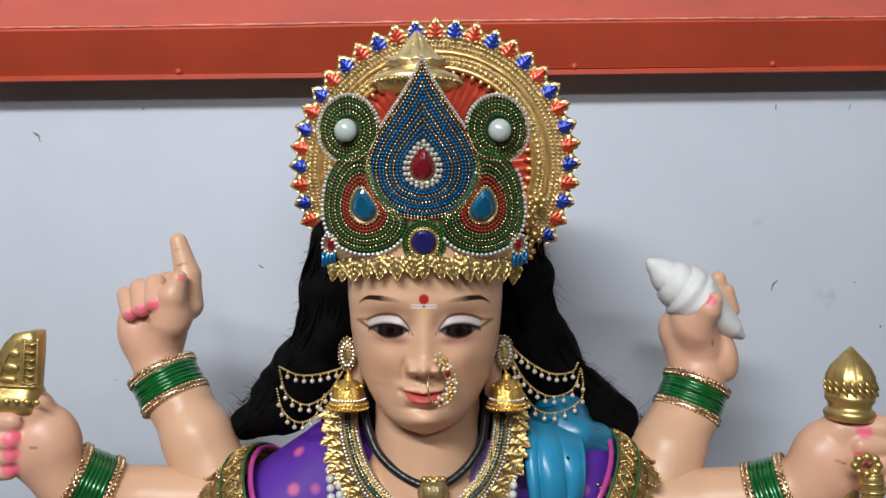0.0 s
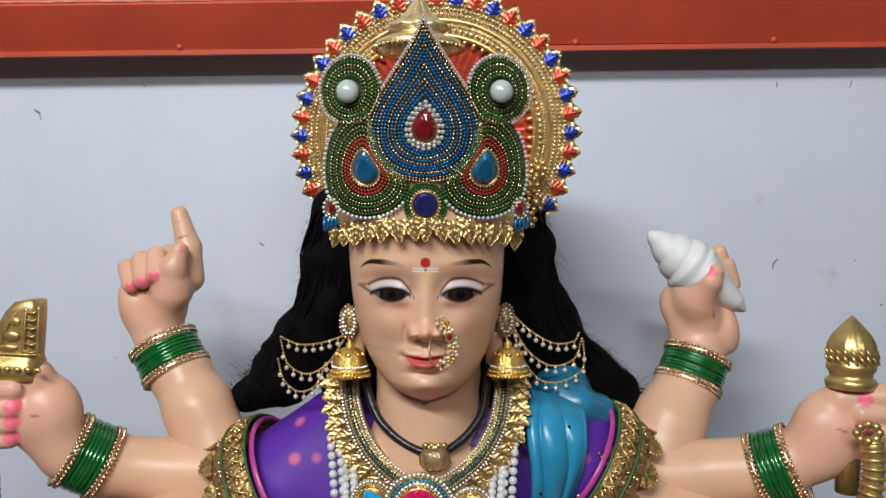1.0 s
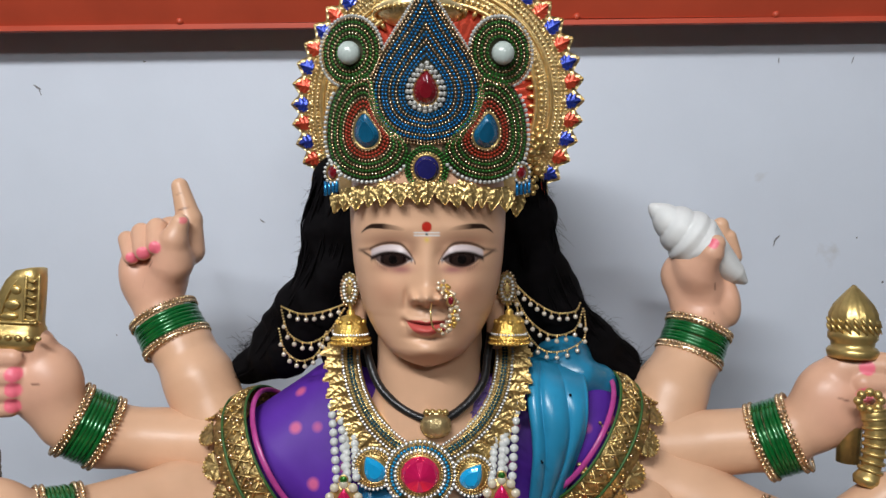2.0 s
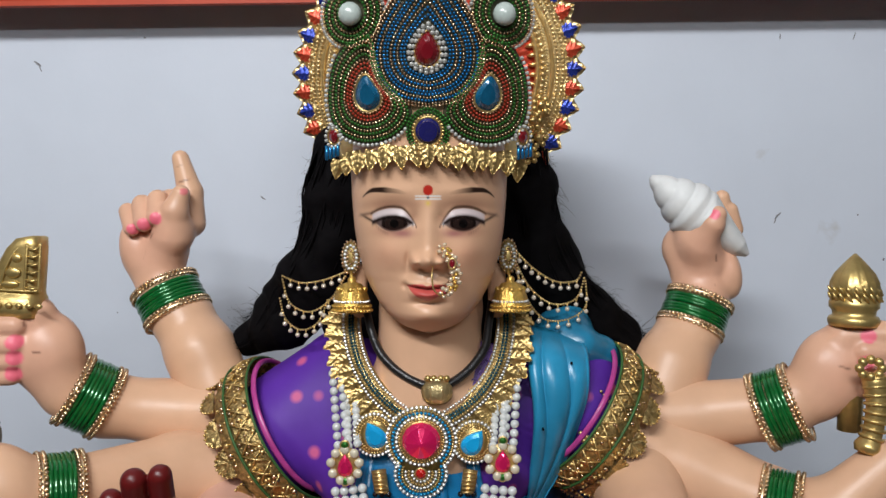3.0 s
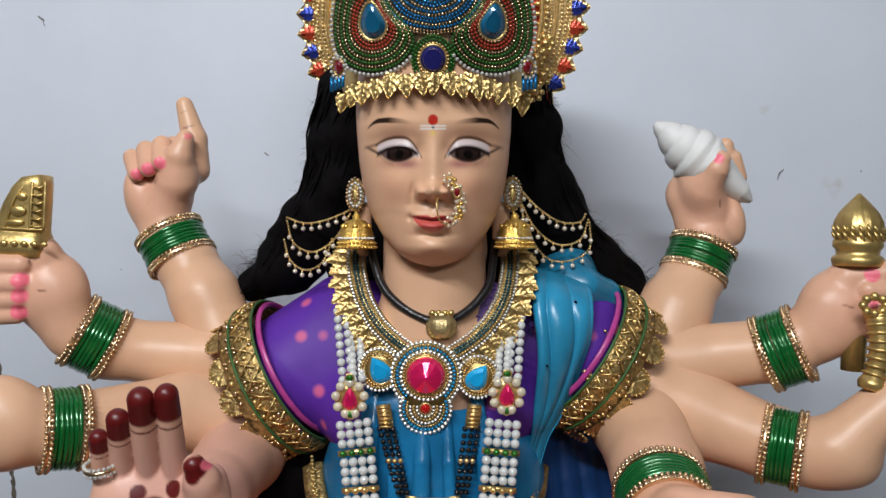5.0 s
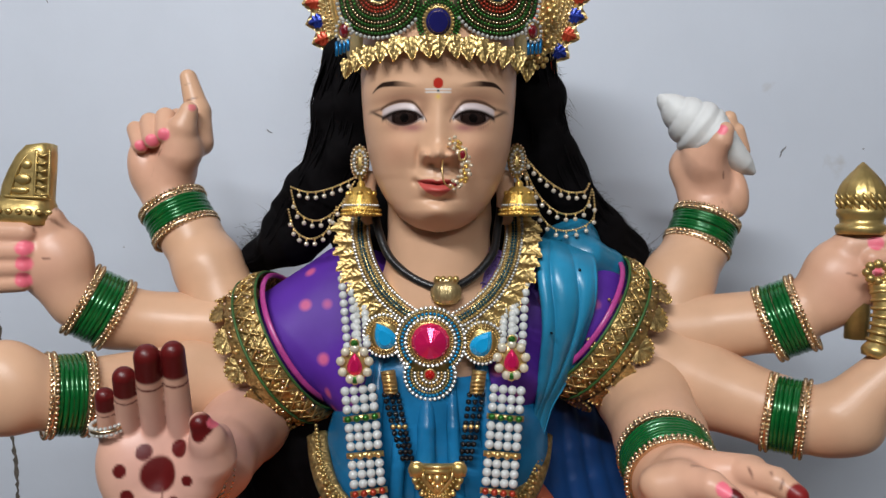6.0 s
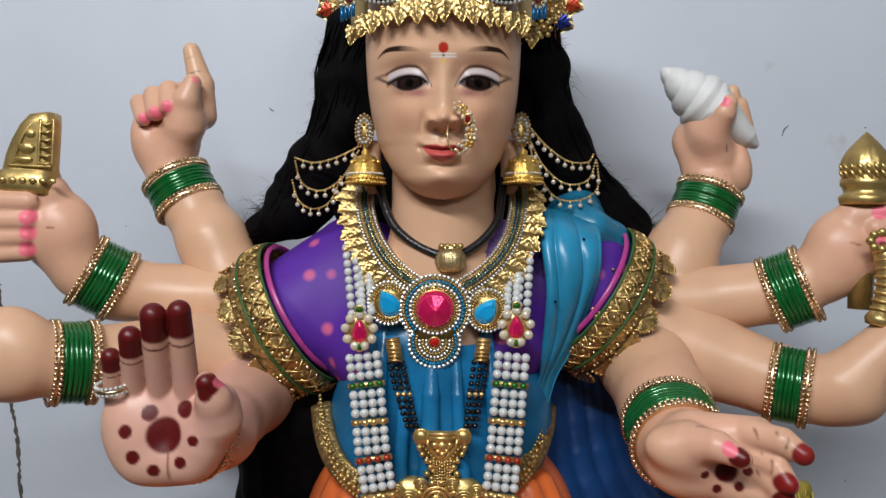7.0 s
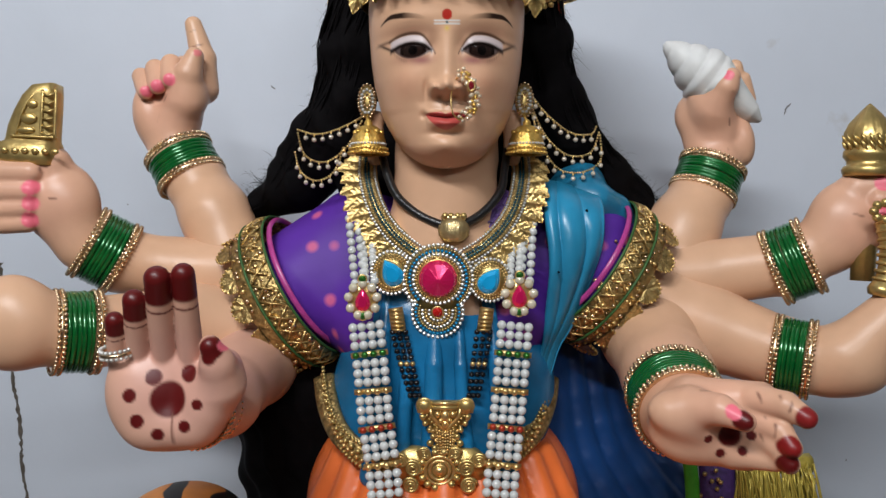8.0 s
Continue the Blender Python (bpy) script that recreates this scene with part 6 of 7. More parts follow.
earring(1, (0.0658, 0.8680, 1.3891), (0.0678, 0.8620, 1.3410),
        [([(0.0715, 0.8700, 1.3973), (0.0943, 0.8900, 1.3759), (0.1224, 0.9100, 1.3598), (0.1474, 0.9250, 1.3597), (0.1548, 0.9300, 1.3688)], 9),
         ([(0.0715, 0.8700, 1.3882), (0.0913, 0.8900, 1.3543), (0.1194, 0.9100, 1.3345), (0.1476, 0.9250, 1.3391), (0.1581, 0.9300, 1.3623)], 10),
         ([(0.0734, 0.8700, 1.3792), (0.0882, 0.8900, 1.3419), (0.1092, 0.9050, 1.3182), (0.1372, 0.9200, 1.3162), (0.1596, 0.9300, 1.3299), (0.1598, 0.9320, 1.3593)], 11)])


def nose_ring():
    root = tagged(new("nose_ring"), "gold curved nose ring with clear stones and pearls", "nose ring")
    path = spline([(-0.0036, 0.7620, 1.3975), (0.0048, 0.7570, 1.3861), (0.0084, 0.7550, 1.3743), (0.0048, 0.7560, 1.3623), (-0.0067, 0.7600, 1.3539)], 40)
    Mesh().add(*tube(path, 0.0016, 6), M_GOLD).make("frame_wire", root)
    rng = random.Random(3)
    for i, k in enumerate(range(0, 40, 5)):
        for j in range(5):
            a = 2 * math.pi * j / 5 + i
            q = path[k] + V((0.0042 * math.cos(a), -0.001 + rng.uniform(-0.001, 0.001), 0.0042 * math.sin(a)))
            Mesh().add(q + ICO_V * rng.uniform(0.0019, 0.0026), ICO_F, M_CLEAR2 if j else M_GOLDY).make("small_stone", root)
        Mesh().add(path[k] + V((0, -0.002, 0)) + ICO_V * 0.002, ICO_F, M_RUBY if i in (3, 7) else M_GOLDY).make("centre_stone", root)
    P = Plate((0.0046, 0.7520, 1.3842))
    P.jewel(root, ring2((0, 0), 0.0032, 20, 0.005), M_RUBY, 0.002, "red_oval_stone", count=10)
    wire = spline([(-0.0067, 0.7600, 1.3539), (-0.0126, 0.7570, 1.3598), (-0.0142, 0.7570, 1.3729), (-0.0131, 0.7650, 1.3822)], 16)
    Mesh().add(*tube(wire, 0.0009, 5), M_GOLD).make("hook_wire", root)
    wire = spline([(-0.0036, 0.7620, 1.3975), (-0.0078, 0.7650, 1.3944), (-0.0098, 0.7720, 1.3925)], 8)
    Mesh().add(*tube(wire, 0.0009, 5), M_GOLD).make("hook_wire", root)


M_CLEAR2 = mat("warm_crystal", (0.78, 0.66, 0.48), 0.15, 0.5, vary=0.1, coat=0.5)
nose_ring()


def bangles(c0, c1, radius, green=True, rows=2):
    """Two beaded gold bangles with thin green glass ones between, round one wrist."""
    c0, c1 = V(c0), V(c1)
    s, w, n = frame_of(c1 - c0)
    span = np.linalg.norm(c1 - c0)
    rng = random.Random(int(abs(c0[0]) * 10000))

    def hoop(c, r, k, tilt=0.0):
        a = np.linspace(0, 2 * math.pi, k, endpoint=False)
        return c + np.outer(np.cos(a), s) * r + np.outer(np.sin(a), w) * r + np.outer(np.sin(a + 1) * tilt, n)

    for c in (c0, c1):
        root = tagged(new("gold_bangle"), "gold bangle with double rows of round studs", "bangle", "bangles on the wrists")
        Mesh().add(*tube(hoop(c, radius - 0.0012, 48), 0.0030, 8, closed=True), M_COPPER).make("band", root)
        k = int(2 * math.pi * radius / 0.0054)
        for o in ((-0.0028, 0.0028) if rows == 2 else (0.0,)):
            tagged(beads(Mesh(), hoop(c + n * o, radius + 0.0012, k), 0.0027, M_COPPER).make("studs", root), kind="stuff")
    if green:
        k = 6
        for i in range(k):
            t = 0.20 + 0.60 * i / (k - 1)
            c = c0 + (c1 - c0) * t
            ob = Mesh().add(*tube(hoop(c, radius - 0.0012 + rng.uniform(-0.0006, 0.0004), 48, rng.uniform(-0.0012, 0.0012)), span * 0.075, 8, closed=True), M_GREENGLASS).make("glass_bangle")
            tagged(ob, "shiny thin green glass bangle round the wrist", "bangle", "bangles on the wrists")


bangles((-0.3528, 1.0180, 1.3458), (-0.3337, 1.0100, 1.3135), 0.0405)
bangles((-0.4279, 0.9300, 1.2348), (-0.3972, 0.9440, 1.2161), 0.0415)
bangles((-0.4168, 0.8250, 1.1447), (-0.3862, 0.8450, 1.1424), 0.0415)
bangles((0.3200, 1.0220, 1.3309), (0.3052, 1.0140, 1.2975), 0.0395)
bangles((0.3994, 0.9250, 1.2218), (0.3681, 0.9400, 1.2074), 0.0430)
bangles((0.3827, 0.8850, 1.1086), (0.3514, 0.9000, 1.1130), 0.0415)
bangles((0.2058, 0.7550, 1.0793), (0.2079, 0.8000, 1.0917), 0.0448)
bangles((-0.2520, 0.7480, 1.0835), (-0.2490, 0.7720, 1.0832), 0.0355, False)


def armlet(c, axis, radius, width, squash):
    """A gold lace band round the sleeve's end, piped in green, with a scalloped edge."""
    root = tagged(new("lace_armlet"), "gold lace armlet with green piping and scalloped edge", "armlet", "pair of armlets")
    c = V(c)
    s, w, n = frame_of(axis)
    N = 96

    def ringp(t, r):
        a = np.linspace(0, 2 * math.pi, N, endpoint=False)
        return c + n * t + np.outer(np.cos(a), s) * r * squash + np.outer(np.sin(a), w) * r

    lv = [(0.0, 1.0), (0.2, 1.03), (0.4, 1.02), (0.6, 1.03), (0.8, 1.0), (1.0, 0.97)]
    v, f = [], []
    for t, r in lv:
        ring = ringp(t * width, radius * r)
        for i in range(N):
            v.append(ring[i] + (0.0012 * math.sin(i * 2.1 + t * 20)) * (ring[i] - c) / radius)
    for j in range(len(lv) - 1):
        for i in range(N):
            l = (i + 1) % N
            f.append((j * N + i, j * N + l, (j + 1) * N + l, (j + 1) * N + i))
    Mesh().add(v, f, M_LACE).make("lace_band", root)
    for t, r in ((0.0, 1.01), (0.62, 1.05)):
        Mesh().add(*tube(ringp(t * width, radius * r), 0.0016, 6, closed=True), M_LACE_G).make("green_piping", root)
    for t, r in ((-0.10, 0.93),):
        Mesh().add(*tube(ringp(t * width, radius * r), 0.0032, 10, closed=True, flat=0.45, flat_dir=(0, 1, 0)), M_SATIN).make("pink_ribbon", root, "shiny pink satin ribbon")
    rng = random.Random(31)
    bits = Mesh()
    for i in range(420):
        t = rng.choice((0.10, 0.2, 0.32, 0.44, 0.54, 0.74, 0.86)) + rng.uniform(-0.02, 0.02)
        k = rng.randrange(N)
        p = ringp(t * width, radius * (1.035 if t < 0.7 else 1.01))[k]
        bits.add(p + ICO_V * V((1, 0.7, 1)) * rng.uniform(0.0013, 0.0034), ICO_F, rng.choice((M_FOIL, M_FOIL, M_GOLD, M_COPPER)))
    tagged(bits.make("sequin_scatter", root), kind="stuff")
    for k in range(0, N, 3):
        a, b = ringp(0.04 * width, radius * 1.03), ringp(0.58 * width, radius * 1.05)
        for d in (3, -3):
            m_ = (a[k] + b[(k + d) % N]) / 2
            m_ = m_ + (m_ - c) / np.linalg.norm(m_ - c) * 0.003
            Mesh().add(*tube([a[k], m_, b[(k + d) % N]], 0.0011, 5), M_FOIL).make("lace_cord", root)
    for i in range(14):
        k = int(i * N / 14)
        base = ringp(width * 0.98, radius * 0.98)[k]
        out_ = (base - c - n * width) / radius
        out_ /= np.linalg.norm(out_)
        tang = np.cross(n, out_)
        fan, ff = [base + out_ * 0.002], []
        for j in range(9):
            a = math.pi * j / 8
            fan.append(base + tang * 0.016 * math.cos(a) + n * 0.017 * math.sin(a) + out_ * (0.002 + 0.0012 * (j % 2)))
        fan += [q - out_ * 0.0015 for q in fan]
        for j in range(1, 9):
            ff += [(0, j, j + 1), (10, 10 + j + 1, 10 + j), (j, 10 + j, 10 + j + 1, j + 1)]
        sc = Mesh().add(fan, ff, M_LACE).make("scallop", root, smooth=False)
        tagged(beads(Mesh(), [base + tang * 0.0155 * math.cos(a) + n * 0.0165 * math.sin(a) + out_ * 0.003 for a in np.linspace(0, math.pi, 11)], 0.0018, M_FOIL).make("edge_studs", sc), kind="stuff")


armlet((-0.1814, 0.9600, 1.1859), (-0.85, 0.14, -0.48), 0.090, 0.046, 1.0)
armlet((0.1507, 0.9600, 1.2101), (0.82, 0.14, -0.55), 0.088, 0.044, 1.0)


def sleeve_cord():
    root = tagged(new("braided_rope"), "twisted gold rope looped over the purple sleeve", "rope")
    for o in (0.0, 0.006):
        p = spline([(0.1458, 0.8920, 1.1956), (0.1601, 0.8880, 1.1895), (0.1816, 0.8930, 1.1911), (0.2011, 0.9050, 1.2028)], 40) + V((0, -0.006, -o))
        p = p + np.stack([np.zeros(40), 0.0008 * np.sin(np.arange(40) * 1.6), 0.0008 * np.cos(np.arange(40) * 1.6)], axis=1)
        Mesh().add(*tube(p, 0.0026, 6), M_GOLD).make("cord_strand", root)
    p = spline([(0.1719, 0.9050, 1.2383), (0.1821, 0.9050, 1.2256), (0.1946, 0.9100, 1.2058)], 14) + V((0, -0.006, 0))
    row_part(root, p, 0.002, M_GOLD)


sleeve_cord()

# ---- things held, and what lies below ----
def lathe(c, axis, prof, n=40, flute=0, depth=0.0, rows=(), squash=1.0):
    s, w, d = frame_of(axis)
    v, f = [], []
    for j, (r, h) in enumerate(prof):
        for i in range(n):
            a = 2 * math.pi * i / n
            q = r * (1 + (depth * math.cos(flute * a + h * 120) if j in rows else 0))
            v.append(V(c) + (s * math.cos(a) + w * squash * math.sin(a)) * q + d * h)
    for j in range(len(prof) - 1):
        for i in range(n):
            l = (i + 1) % n
            f.append((j * n + i, j * n + l, (j + 1) * n + l, (j + 1) * n + i))
    f += [tuple(range(n))[::-1], tuple((len(prof) - 1) * n + i for i in range(n))]
    return v, f


def conch():
    tip, end = V((0.2584, 1.0250, 1.4864)), V((0.3789, 1.0200, 1.3882))
    L = np.linalg.norm(end - tip)
    s, w, d = frame_of(end - tip)
    v, f, n, k = [], [], 48, 90
    for j in range(k):
        t = j / (k - 1)
        env = np.interp(t, [0, 0.03, 0.12, 0.25, 0.40, 0.52, 0.62, 0.75, 0.9, 1.0], [0.003, 0.009, 0.019, 0.031, 0.041, 0.040, 0.033, 0.025, 0.016, 0.004])
        for i in range(n):
            a = 2 * math.pi * i / n
            turn = (t * 7.5 - a / (2 * math.pi)) % 1.0
            whorl = (0.88 + 0.15 * math.sin(math.pi * turn ** 0.7) ** 0.6) if t < 0.5 else 1.0 - 0.06 * math.cos(3 * a)
            if t < 0.5:
                whorl = 1 + (whorl - 1) * min(1, (0.5 - t) * 8)
            v.append(tip + d * L * t + (s * math.cos(a) + w * math.sin(a) * 0.85) * env * whorl)
    for j in range(k - 1):
        for i in range(n):
            l = (i + 1) % n
            f.append((j * n + i, j * n + l, (j + 1) * n + l, (j + 1) * n + i))
    f += [tuple(range(n))[::-1], tuple((k - 1) * n + i for i in range(n))]
    tagged(Mesh().add(v, f, M_CONCH).make("conch"), "matt white plaster conch shell held by a raised statue arm", "conch shell")


conch()


def mace():
    root = tagged(new("mace"), "gold-painted mace with a pointed lotus-bud head", "mace")
    c = (0.4521, 0.9000, 1.3147)
    k = 0.00063
    prof = [(40, -6), (42, 0), (43, 6), (40, 11), (35, 14), (36, 22), (41, 28), (41, 38), (37, 42), (38, 46), (41, 58), (39, 72), (31, 88), (20, 103), (9, 115), (2, 122)]
    Mesh().add(*lathe(c, (0.02, 0, 1), [(r * k, h * k) for r, h in prof], 48, 16, 0.05, (9, 10, 11, 12)), M_GOLDPAINT).make("bud", root)
    Mesh().add(*tube([V(c) + V((0, 0, -0.005)), V(c) + V((-0.004, 0, -0.12))], 0.013, 12), M_GOLDPAINT).make("shaft", root)
    for h in (47, 58):
        for i in range(11):
            a = math.pi + math.pi * i / 10
            p = V(c) + V((0.041 * 0.63 * math.cos(a), 0.041 * 0.63 * math.sin(a), h * k))
            Mesh().add(*tube([p + V((-0.003, 0, 0.005)), p, p + V((0.003, -0.001, -0.006))], [0.0008, 0.0024, 0.0008], 6), M_GOLDPAINT).make("leaf_ridge", root)


mace()


def horn():
    root = tagged(new("gold_hilt"), "gold-painted curved hilt with stamped panels gripped in a statue fist", "hilt")
    rows = [((-0.4557, 0.9000, 1.4104), (-0.4481, 0.9000, 1.4104)), ((-0.4726, 0.9000, 1.4070), (-0.4456, 0.9000, 1.4092)), ((-0.4836, 0.9000, 1.3965), (-0.4448, 0.9000, 1.3983)), ((-0.4930, 0.9000, 1.3804), (-0.4453, 0.9000, 1.3814)), ((-0.4999, 0.9000, 1.3644), (-0.4463, 0.9000, 1.3645)), ((-0.5029, 0.9000, 1.3509), (-0.4472, 0.9000, 1.3502)),
            ((-0.5042, 0.9000, 1.3475), (-0.4468, 0.9000, 1.3451)), ((-0.5135, 0.9000, 1.3450), (-0.4460, 0.9000, 1.3418)), ((-0.5153, 0.9000, 1.3332), (-0.4453, 0.9000, 1.3291)), ((-0.5129, 0.9000, 1.3213), (-0.4470, 0.9000, 1.3194))]
    n, v, f = 28, [], []
    for j, (a, b) in enumerate(rows):
        a, b = V(a), V(b)
        m, h = (a + b) / 2, (b - a) / 2
        deep = 0.010 if j == 0 else (0.017 if j < 7 else 0.022)
        for i in range(n):
            t = 2 * math.pi * i / n
            cx, cy = math.cos(t), math.sin(t)
            v.append(m + h * math.copysign(abs(cx) ** 0.6, cx) + V((0, deep * math.copysign(abs(cy) ** 0.6, cy), 0)))
    for j in range(len(rows) - 1):
        for i in range(n):
            l = (i + 1) % n
            f.append((j * n + i, (j + 1) * n + i, (j + 1) * n + l, j * n + l))
    f += [tuple(range(n)), tuple((len(rows) - 1) * n + i for i in range(n))[::-1]]
    body = Mesh().add(v, f, M_GOLDPAINT).make("pommel", root)
    for pts in ([(-0.4422, 0.8840, 1.4027), (-0.4422, 0.8820, 1.3785), (-0.4437, 0.8820, 1.3496)], [(-0.4563, 0.8840, 1.4018), (-0.4571, 0.8820, 1.3784), (-0.4590, 0.8820, 1.3495)], [(-0.4614, 0.8860, 1.4029), (-0.4724, 0.8830, 1.3889), (-0.4803, 0.8820, 1.3722), (-0.4868, 0.8830, 1.3516)], [(-0.4917, 0.8830, 1.3516), (-0.4670, 0.8815, 1.3503), (-0.4412, 0.8830, 1.3496)]):
        Mesh().add(*tube(spline(pts, 16), 0.0018, 6), M_GOLDPAINT).make("edge_rib", body)
    for t in np.linspace(0.05, 0.95, 6):
        a, b = V((-0.4550, 0.8830, 1.3984)) * (1 - t) + V((-0.4583, 0.8815, 1.3515)) * t, V((-0.4426, 0.8830, 1.4001)) * (1 - t) + V((-0.4438, 0.8815, 1.3516)) * t
        Mesh().add(*tube([a, (a + b) / 2 + V((0, -0.001, -0.002)), b], 0.0015, 6), M_GOLDPAINT).make("notch", body)
    for p, w_, h_ in (((-0.4675, 0.8830, 1.3860), 0.006, 0.005), ((-0.4712, 0.8820, 1.3702), 0.009, 0.006), ((-0.4746, 0.8820, 1.3578), 0.010, 0.004)):
        Mesh().add(V(p) + BALL_V * V((w_, 0.0026, h_)), BALL_F, M_GOLDPAINT).make("stamped_panel", body)
    for i in range(6):
        p = V((-0.4957, 0.8770, 1.3355)) * (1 - i / 5) + V((-0.4410, 0.8770, 1.3335)) * (i / 5)
        Mesh().add(p + BALL_V * V((0.0042, 0.0022, 0.0032)), BALL_F, M_GOLDPAINT).make("guard_stud", root)


horn()


def sword_hilt():
    root = tagged(new("sword_hilt"), "gold-painted ribbed sword hilt held by a statue arm", "hilt")
    p = spline([(0.4557, 0.8650, 1.2649), (0.4570, 0.8600, 1.2320), (0.4525, 0.8600, 1.2018), (0.4456, 0.8600, 1.1800)], 30)
    Mesh().add(*tube(p, np.interp(np.linspace(0, 1, 30), [0, 0.1, 0.3, 0.8, 0.92, 1], [0.010, 0.013, 0.011, 0.010, 0.015, 0.012]), 14), M_GOLDPAINT).make("grip", root)
    for k in range(2, 28, 3):
        t = p[min(k + 1, 29)] - p[k - 1]
        s, w, d = frame_of(t)
        hoop = [p[k] + 0.0112 * (s * math.cos(a) + w * math.sin(a)) for a in np.linspace(0, 2 * math.pi, 16, endpoint=False)]
        Mesh().add(*tube(hoop, 0.0022, 6, closed=True), M_GOLDPAINT).make("rib", root)
    c = V((0.4482, 0.8580, 1.2712))
    for i in range(8):
        a = 2 * math.pi * i / 8
        Mesh().add(c + V((0.012 * math.cos(a), -0.002, 0.009 * math.sin(a))) + BALL_V * 0.005, BALL_F, M_GOLDPAINT).make("knob", root)


sword_hilt()


def finger_ring():
    root = tagged(new("finger_ring"), "stone-set gold ring on a statue finger", "ring")
    c, axis = V((-0.2994, 0.6880, 1.1461)), V((0.08, 0.2, -1))
    s, w, n = frame_of(axis)
    hoop = np.array([c + 0.0138 * (s * math.cos(a) + w * math.sin(a)) for a in np.linspace(0, 2 * math.pi, 22, endpoint=False)])
    Mesh().add(*tube(hoop, 0.0018, 6, closed=True), M_COPPER).make("hoop", root)
    for o in (-0.003, 0.003):
        tagged(beads(Mesh(), hoop + n * o, 0.0020, M_STONE).make("studs", root), kind="stuff")


finger_ring()


def tiger():
    v, f = sculpt([("ell", (-0.3006, 0.8600, 0.9127), (0.075, 0.09, 0.062), None), ("ell", (-0.2566, 0.9200, 0.8051), (0.15, 0.12, 0.09), None), ("ell", (-0.0087, 0.9500, 0.7772), (0.34, 0.16, 0.14), None),
                   ("cap", (-0.3386, 0.8600, 0.8586), (-0.36, 0.84, 0.44), 0.05, 0.04), ("cap", (-0.2718, 0.9800, 0.7690), (-0.26, 0.98, 0.44), 0.05, 0.04), ("cap", (0.2036, 0.8600, 0.7976), (0.25, 0.84, 0.44), 0.06, 0.04), ("cap", (0.2618, 1.0000, 0.7239), (0.27, 1.0, 0.44), 0.06, 0.04)], 0.006, 0.05)
    tagged(Mesh().add(v, f, M_TIGER).make("tiger_statue"), "painted plaster tiger with black stripes beneath the seated figure", "statue")


def tiger_material():
    nt = M_TIGER.node_tree
    b = nt.nodes["Principled BSDF"]
    base = b.inputs["Base Color"].links[0].from_socket
    co = nt.nodes.new("ShaderNodeTexCoord")
    w = nt.nodes.new("ShaderNodeTexWave")
    w.inputs["Scale"].default_value, w.inputs["Distortion"].default_value, w.inputs["Detail"].default_value, w.inputs["Detail Scale"].default_value = 5.5, 5.0, 2.0, 1.4
    nt.links.new(co.outputs["Object"], w.inputs["Vector"])
    r = nt.nodes.new("ShaderNodeValToRGB")
    r.color_ramp.elements[0].position, r.color_ramp.elements[1].position = 0.74, 0.80
    nt.links.new(w.outputs["Fac"], r.inputs["Fac"])
    mix = nt.nodes.new("ShaderNodeMix")
    mix.data_type = "RGBA"
    nt.links.new(r.outputs["Color"], mix.inputs[0])
    nt.links.new(base, mix.inputs[6])
    mix.inputs[7].default_value = (0.01, 0.008, 0.007, 1)
    nt.links.new(mix.outputs[2], b.inputs["Base Color"])


tiger_material()
tiger()


def plinth():
    m = box(Mesh(), (-0.62, 0.55, 0.0), (0.62, 1.23, 0.30), M_ROOM)
    tagged(m.make("plinth", world_frame=True, smooth=False), "plain dark painted plinth under the statues", "plinth")


plinth()


def cloth_hem():
    root = tagged(new("cloth_fringe"), "gold fringed cloth end with a bright green border", "cloth")
    strip = [(0.2645, 0.9300, 0.9933), (0.2673, 0.9250, 0.9618), (0.2688, 0.9200, 0.9110)]
    Mesh().add(*tube(spline(strip, 12), 0.0085, 10, flat=0.4, flat_dir=(0, 1, 0)), M_LIME).make("green_border", root, "bright green border")
    dark = [(0.3026, 0.9450, 0.9791), (0.3026, 0.9400, 0.9505), (0.3027, 0.9350, 0.9055)]
    Mesh().add(*tube(spline(dark, 12), 0.022, 10, flat=0.25, flat_dir=(0, 1, 0)), M_VIOLET).make("patterned_border", root, "dark violet patterned border")
    rng = random.Random(9)
    for i in range(16):
        a = V((0.2786, 0.9280, 0.9675)) + V((rng.uniform(0, 0.035), 0, rng.uniform(-0.06, 0.01)))
        Mesh().add(a + ICO_V * 0.003, ICO_F, M_GOLDPAINT).make("sequin", root)
    fringe = Mesh()
    a, b = V((0.3222, 0.9400, 0.9806)), V((0.4199, 0.9500, 0.9712))
    for i in range(260):
        t = rng.random()
        p = a * (1 - t) + b * t + V((0, rng.uniform(-0.012, 0.012), rng.uniform(-0.02, 0.006)))
        e = p + V((rng.uniform(-0.006, 0.02), rng.uniform(-0.01, 0.01), -rng.uniform(0.08, 0.14)))
        fringe.add(*tube(spline([p, (p + e) / 2 + V((rng.uniform(-0.006, 0.006), -0.004, 0.004)), e], 7), 0.0013, 4), M_FRINGE)
    tagged(fringe.make("fringe_threads", root), kind="stuff")
    Mesh().add(*tube(spline([a + V((0, 0.012, 0)), (a + b) / 2 + V((0, 0.012, -0.004)), b + V((0, 0.012, 0))], 12), 0.012, 8), M_FRINGE).make("fringe_roll", root)


M_LIME = mat("lime_cloth", (0.06, 0.42, 0.02), 0.6, vary=0.15, size=120)
M_VIOLET = mat("violet_brocade", (0.05, 0.02, 0.12), 0.6, vary=0.4, size=160)
M_FRINGE = mat("gold_thread", (0.42, 0.33, 0.06), 0.4, 0.4, vary=0.2, size=90)
cloth_hem()


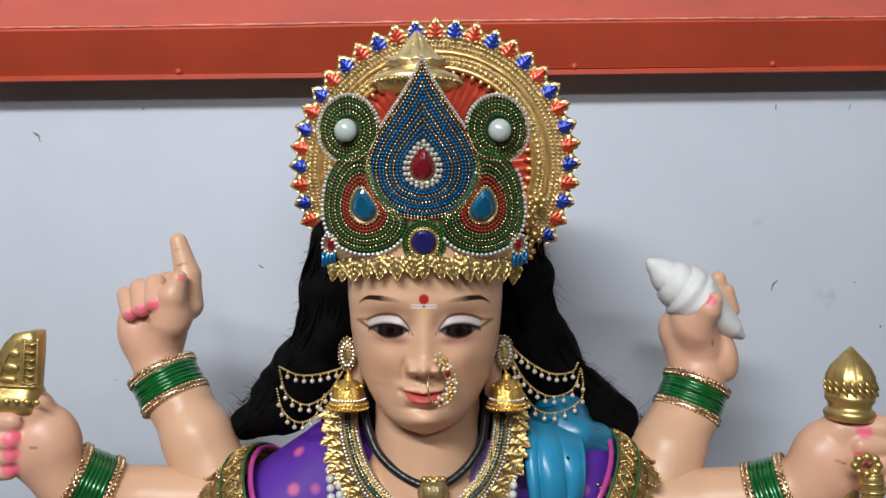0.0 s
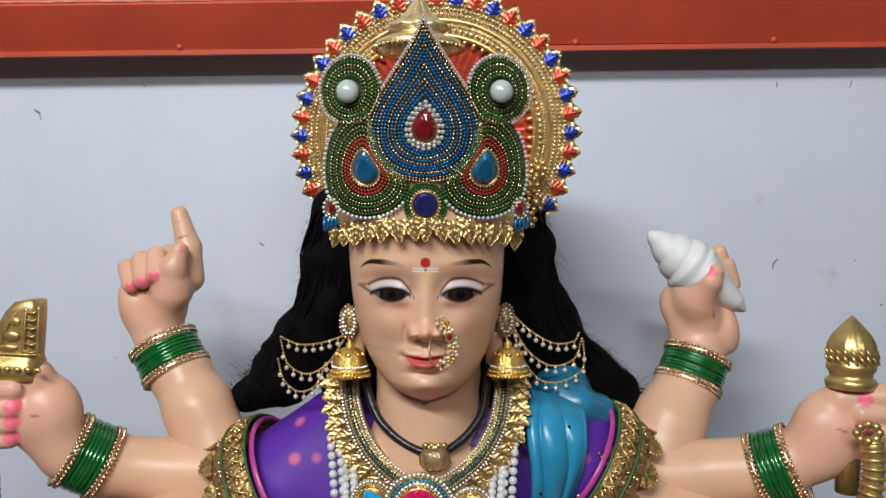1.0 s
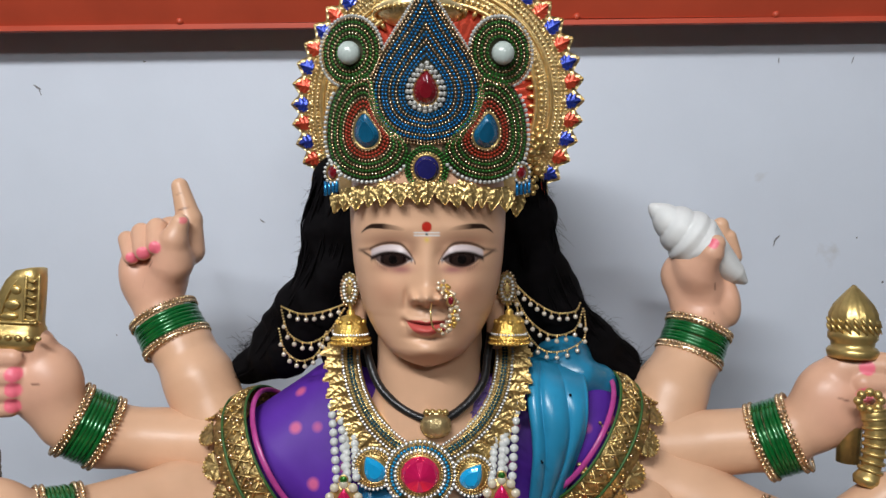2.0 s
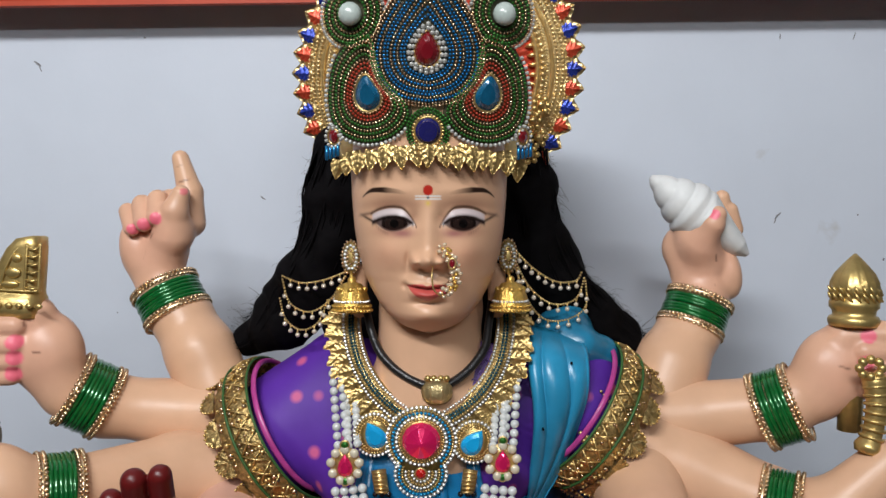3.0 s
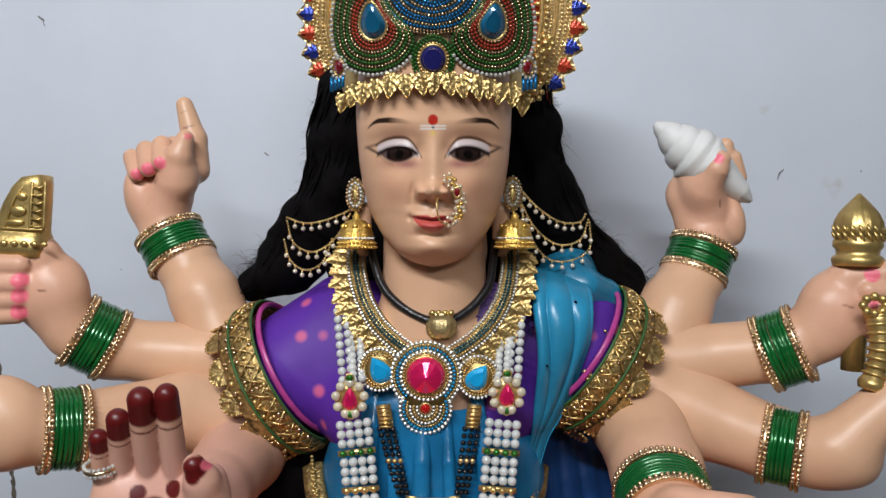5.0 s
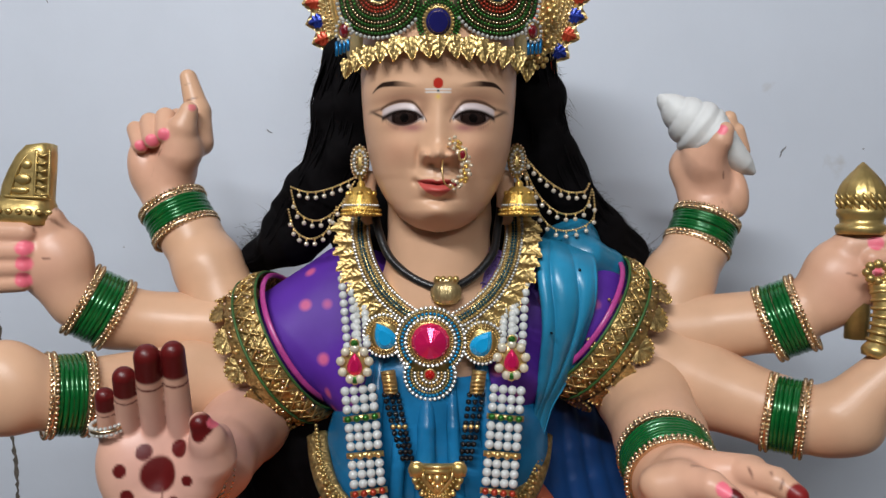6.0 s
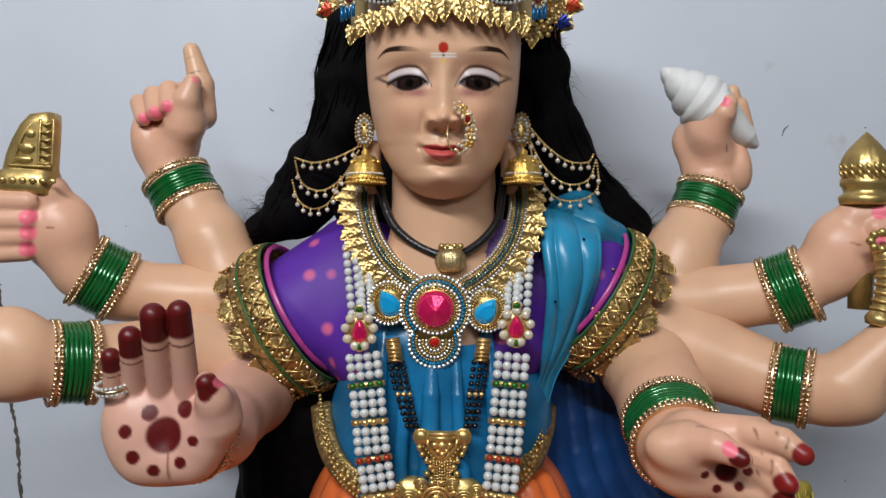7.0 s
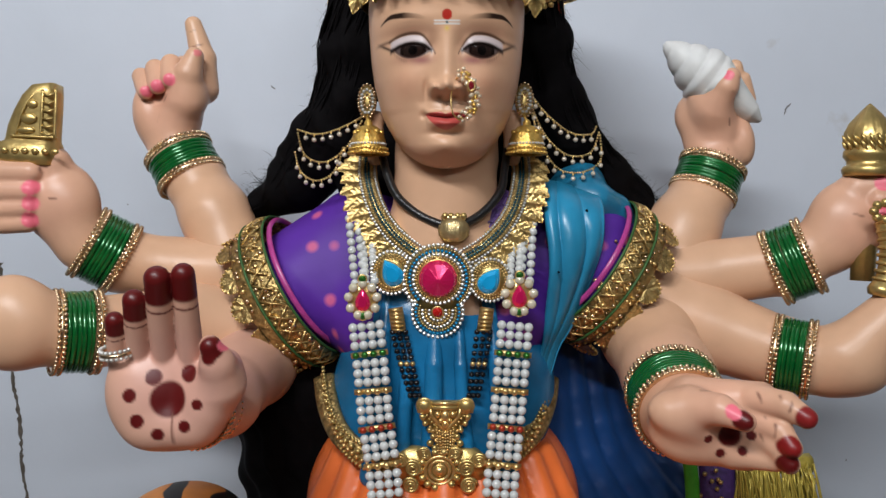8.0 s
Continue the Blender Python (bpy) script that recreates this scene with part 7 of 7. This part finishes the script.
# scuffs and a crack on the wall
def wall_marks():
    m = mat("scuff", (0.20, 0.20, 0.21), 0.8, vary=0.3, size=200)
    rng = random.Random(12)
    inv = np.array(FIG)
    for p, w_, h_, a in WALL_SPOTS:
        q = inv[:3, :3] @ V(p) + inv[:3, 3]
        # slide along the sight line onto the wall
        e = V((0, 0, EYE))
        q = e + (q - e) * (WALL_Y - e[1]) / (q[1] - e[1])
        v, f, n = [], [], 12
        for k in range(n):
            t = 2 * math.pi * k / n
            r = rng.uniform(0.55, 1.15)
            x, z = w_ * r * math.cos(t), h_ * r * math.sin(t)
            v.append((q[0] + x * math.cos(a) - z * math.sin(a), WALL_Y - 0.0006, q[2] + x * math.sin(a) + z * math.cos(a)))
        v += [(x, WALL_Y + 0.0002, z) for x, y, z in v]
        f = [tuple(range(n))[::-1]] + [(k, (k + 1) % n, n + (k + 1) % n, n + k) for k in range(n)]
        tagged(Mesh().add(v, f, m).make("wall_scuff", world_frame=True, smooth=False), "small dark scuff in the wall paint", "scuff", kind="structure")


WALL_SPOTS = [((-0.6126, 1.2200, 1.6729), 0.0075, 0.002, -0.7), ((-0.6083, 1.2200, 1.6653), 0.001, 0.006, 0.3), ((-0.2743, 1.2200, 1.4736), 0.006, 0.0014, -0.6), ((0.4992, 1.2200, 1.4480), 0.0075, 0.0018, 0.9), ((0.4958, 1.2200, 1.4412), 0.001, 0.006, -0.3),
              ((0.5018, 1.2200, 1.7138), 0.001, 0.006, 0.05), ((0.6134, 1.2200, 1.7155), 0.0009, 0.006, -0.3), ((0.6202, 1.2200, 1.4497), 0.0018, 0.0014, 0), ((0.6594, 1.2200, 1.3833), 0.002, 0.002, 0),
              ((-0.4515, 1.2200, 1.7113), 0.0025, 0.0012, 0), ((-0.4933, 1.2200, 1.3032), 0.0012, 0.0012, 0), ((-0.5572, 1.2200, 1.2385), 0.0016, 0.0012, 0), ((-0.3779, 1.2200, 0.8839), 0.0018, 0.002, 0), ((0.5974, 1.2200, 0.9289), 0.0012, 0.002, 0)]
wall_marks()


def wall_crack():
    m = mat("crack_grime", (0.10, 0.085, 0.07), 0.9, vary=0.4, size=150)
    rng = random.Random(2)
    x0, v, f = -0.748, [], []
    zs = np.linspace(1.0, 0.5, 90)
    for z in zs:
        x = x0 + 0.0025 * math.sin(z * 37) + rng.uniform(-0.0012, 0.0012)
        w = rng.uniform(0.0012, 0.0045)
        v += [(x - w, WALL_Y - 0.0008, z), (x + w, WALL_Y - 0.0008, z), (x - w, WALL_Y + 0.0002, z), (x + w, WALL_Y + 0.0002, z)]
    for k in range(len(zs) - 1):
        a = 4 * k
        f += [(a, a + 4, a + 5, a + 1), (a, a + 2, a + 6, a + 4), (a + 1, a + 5, a + 7, a + 3)]
    tagged(Mesh().add(v, f, m).make("wall_crack", world_frame=True, smooth=False), "dark grimy upright joint in the grey wall", "wall joint", kind="structure")


wall_crack()
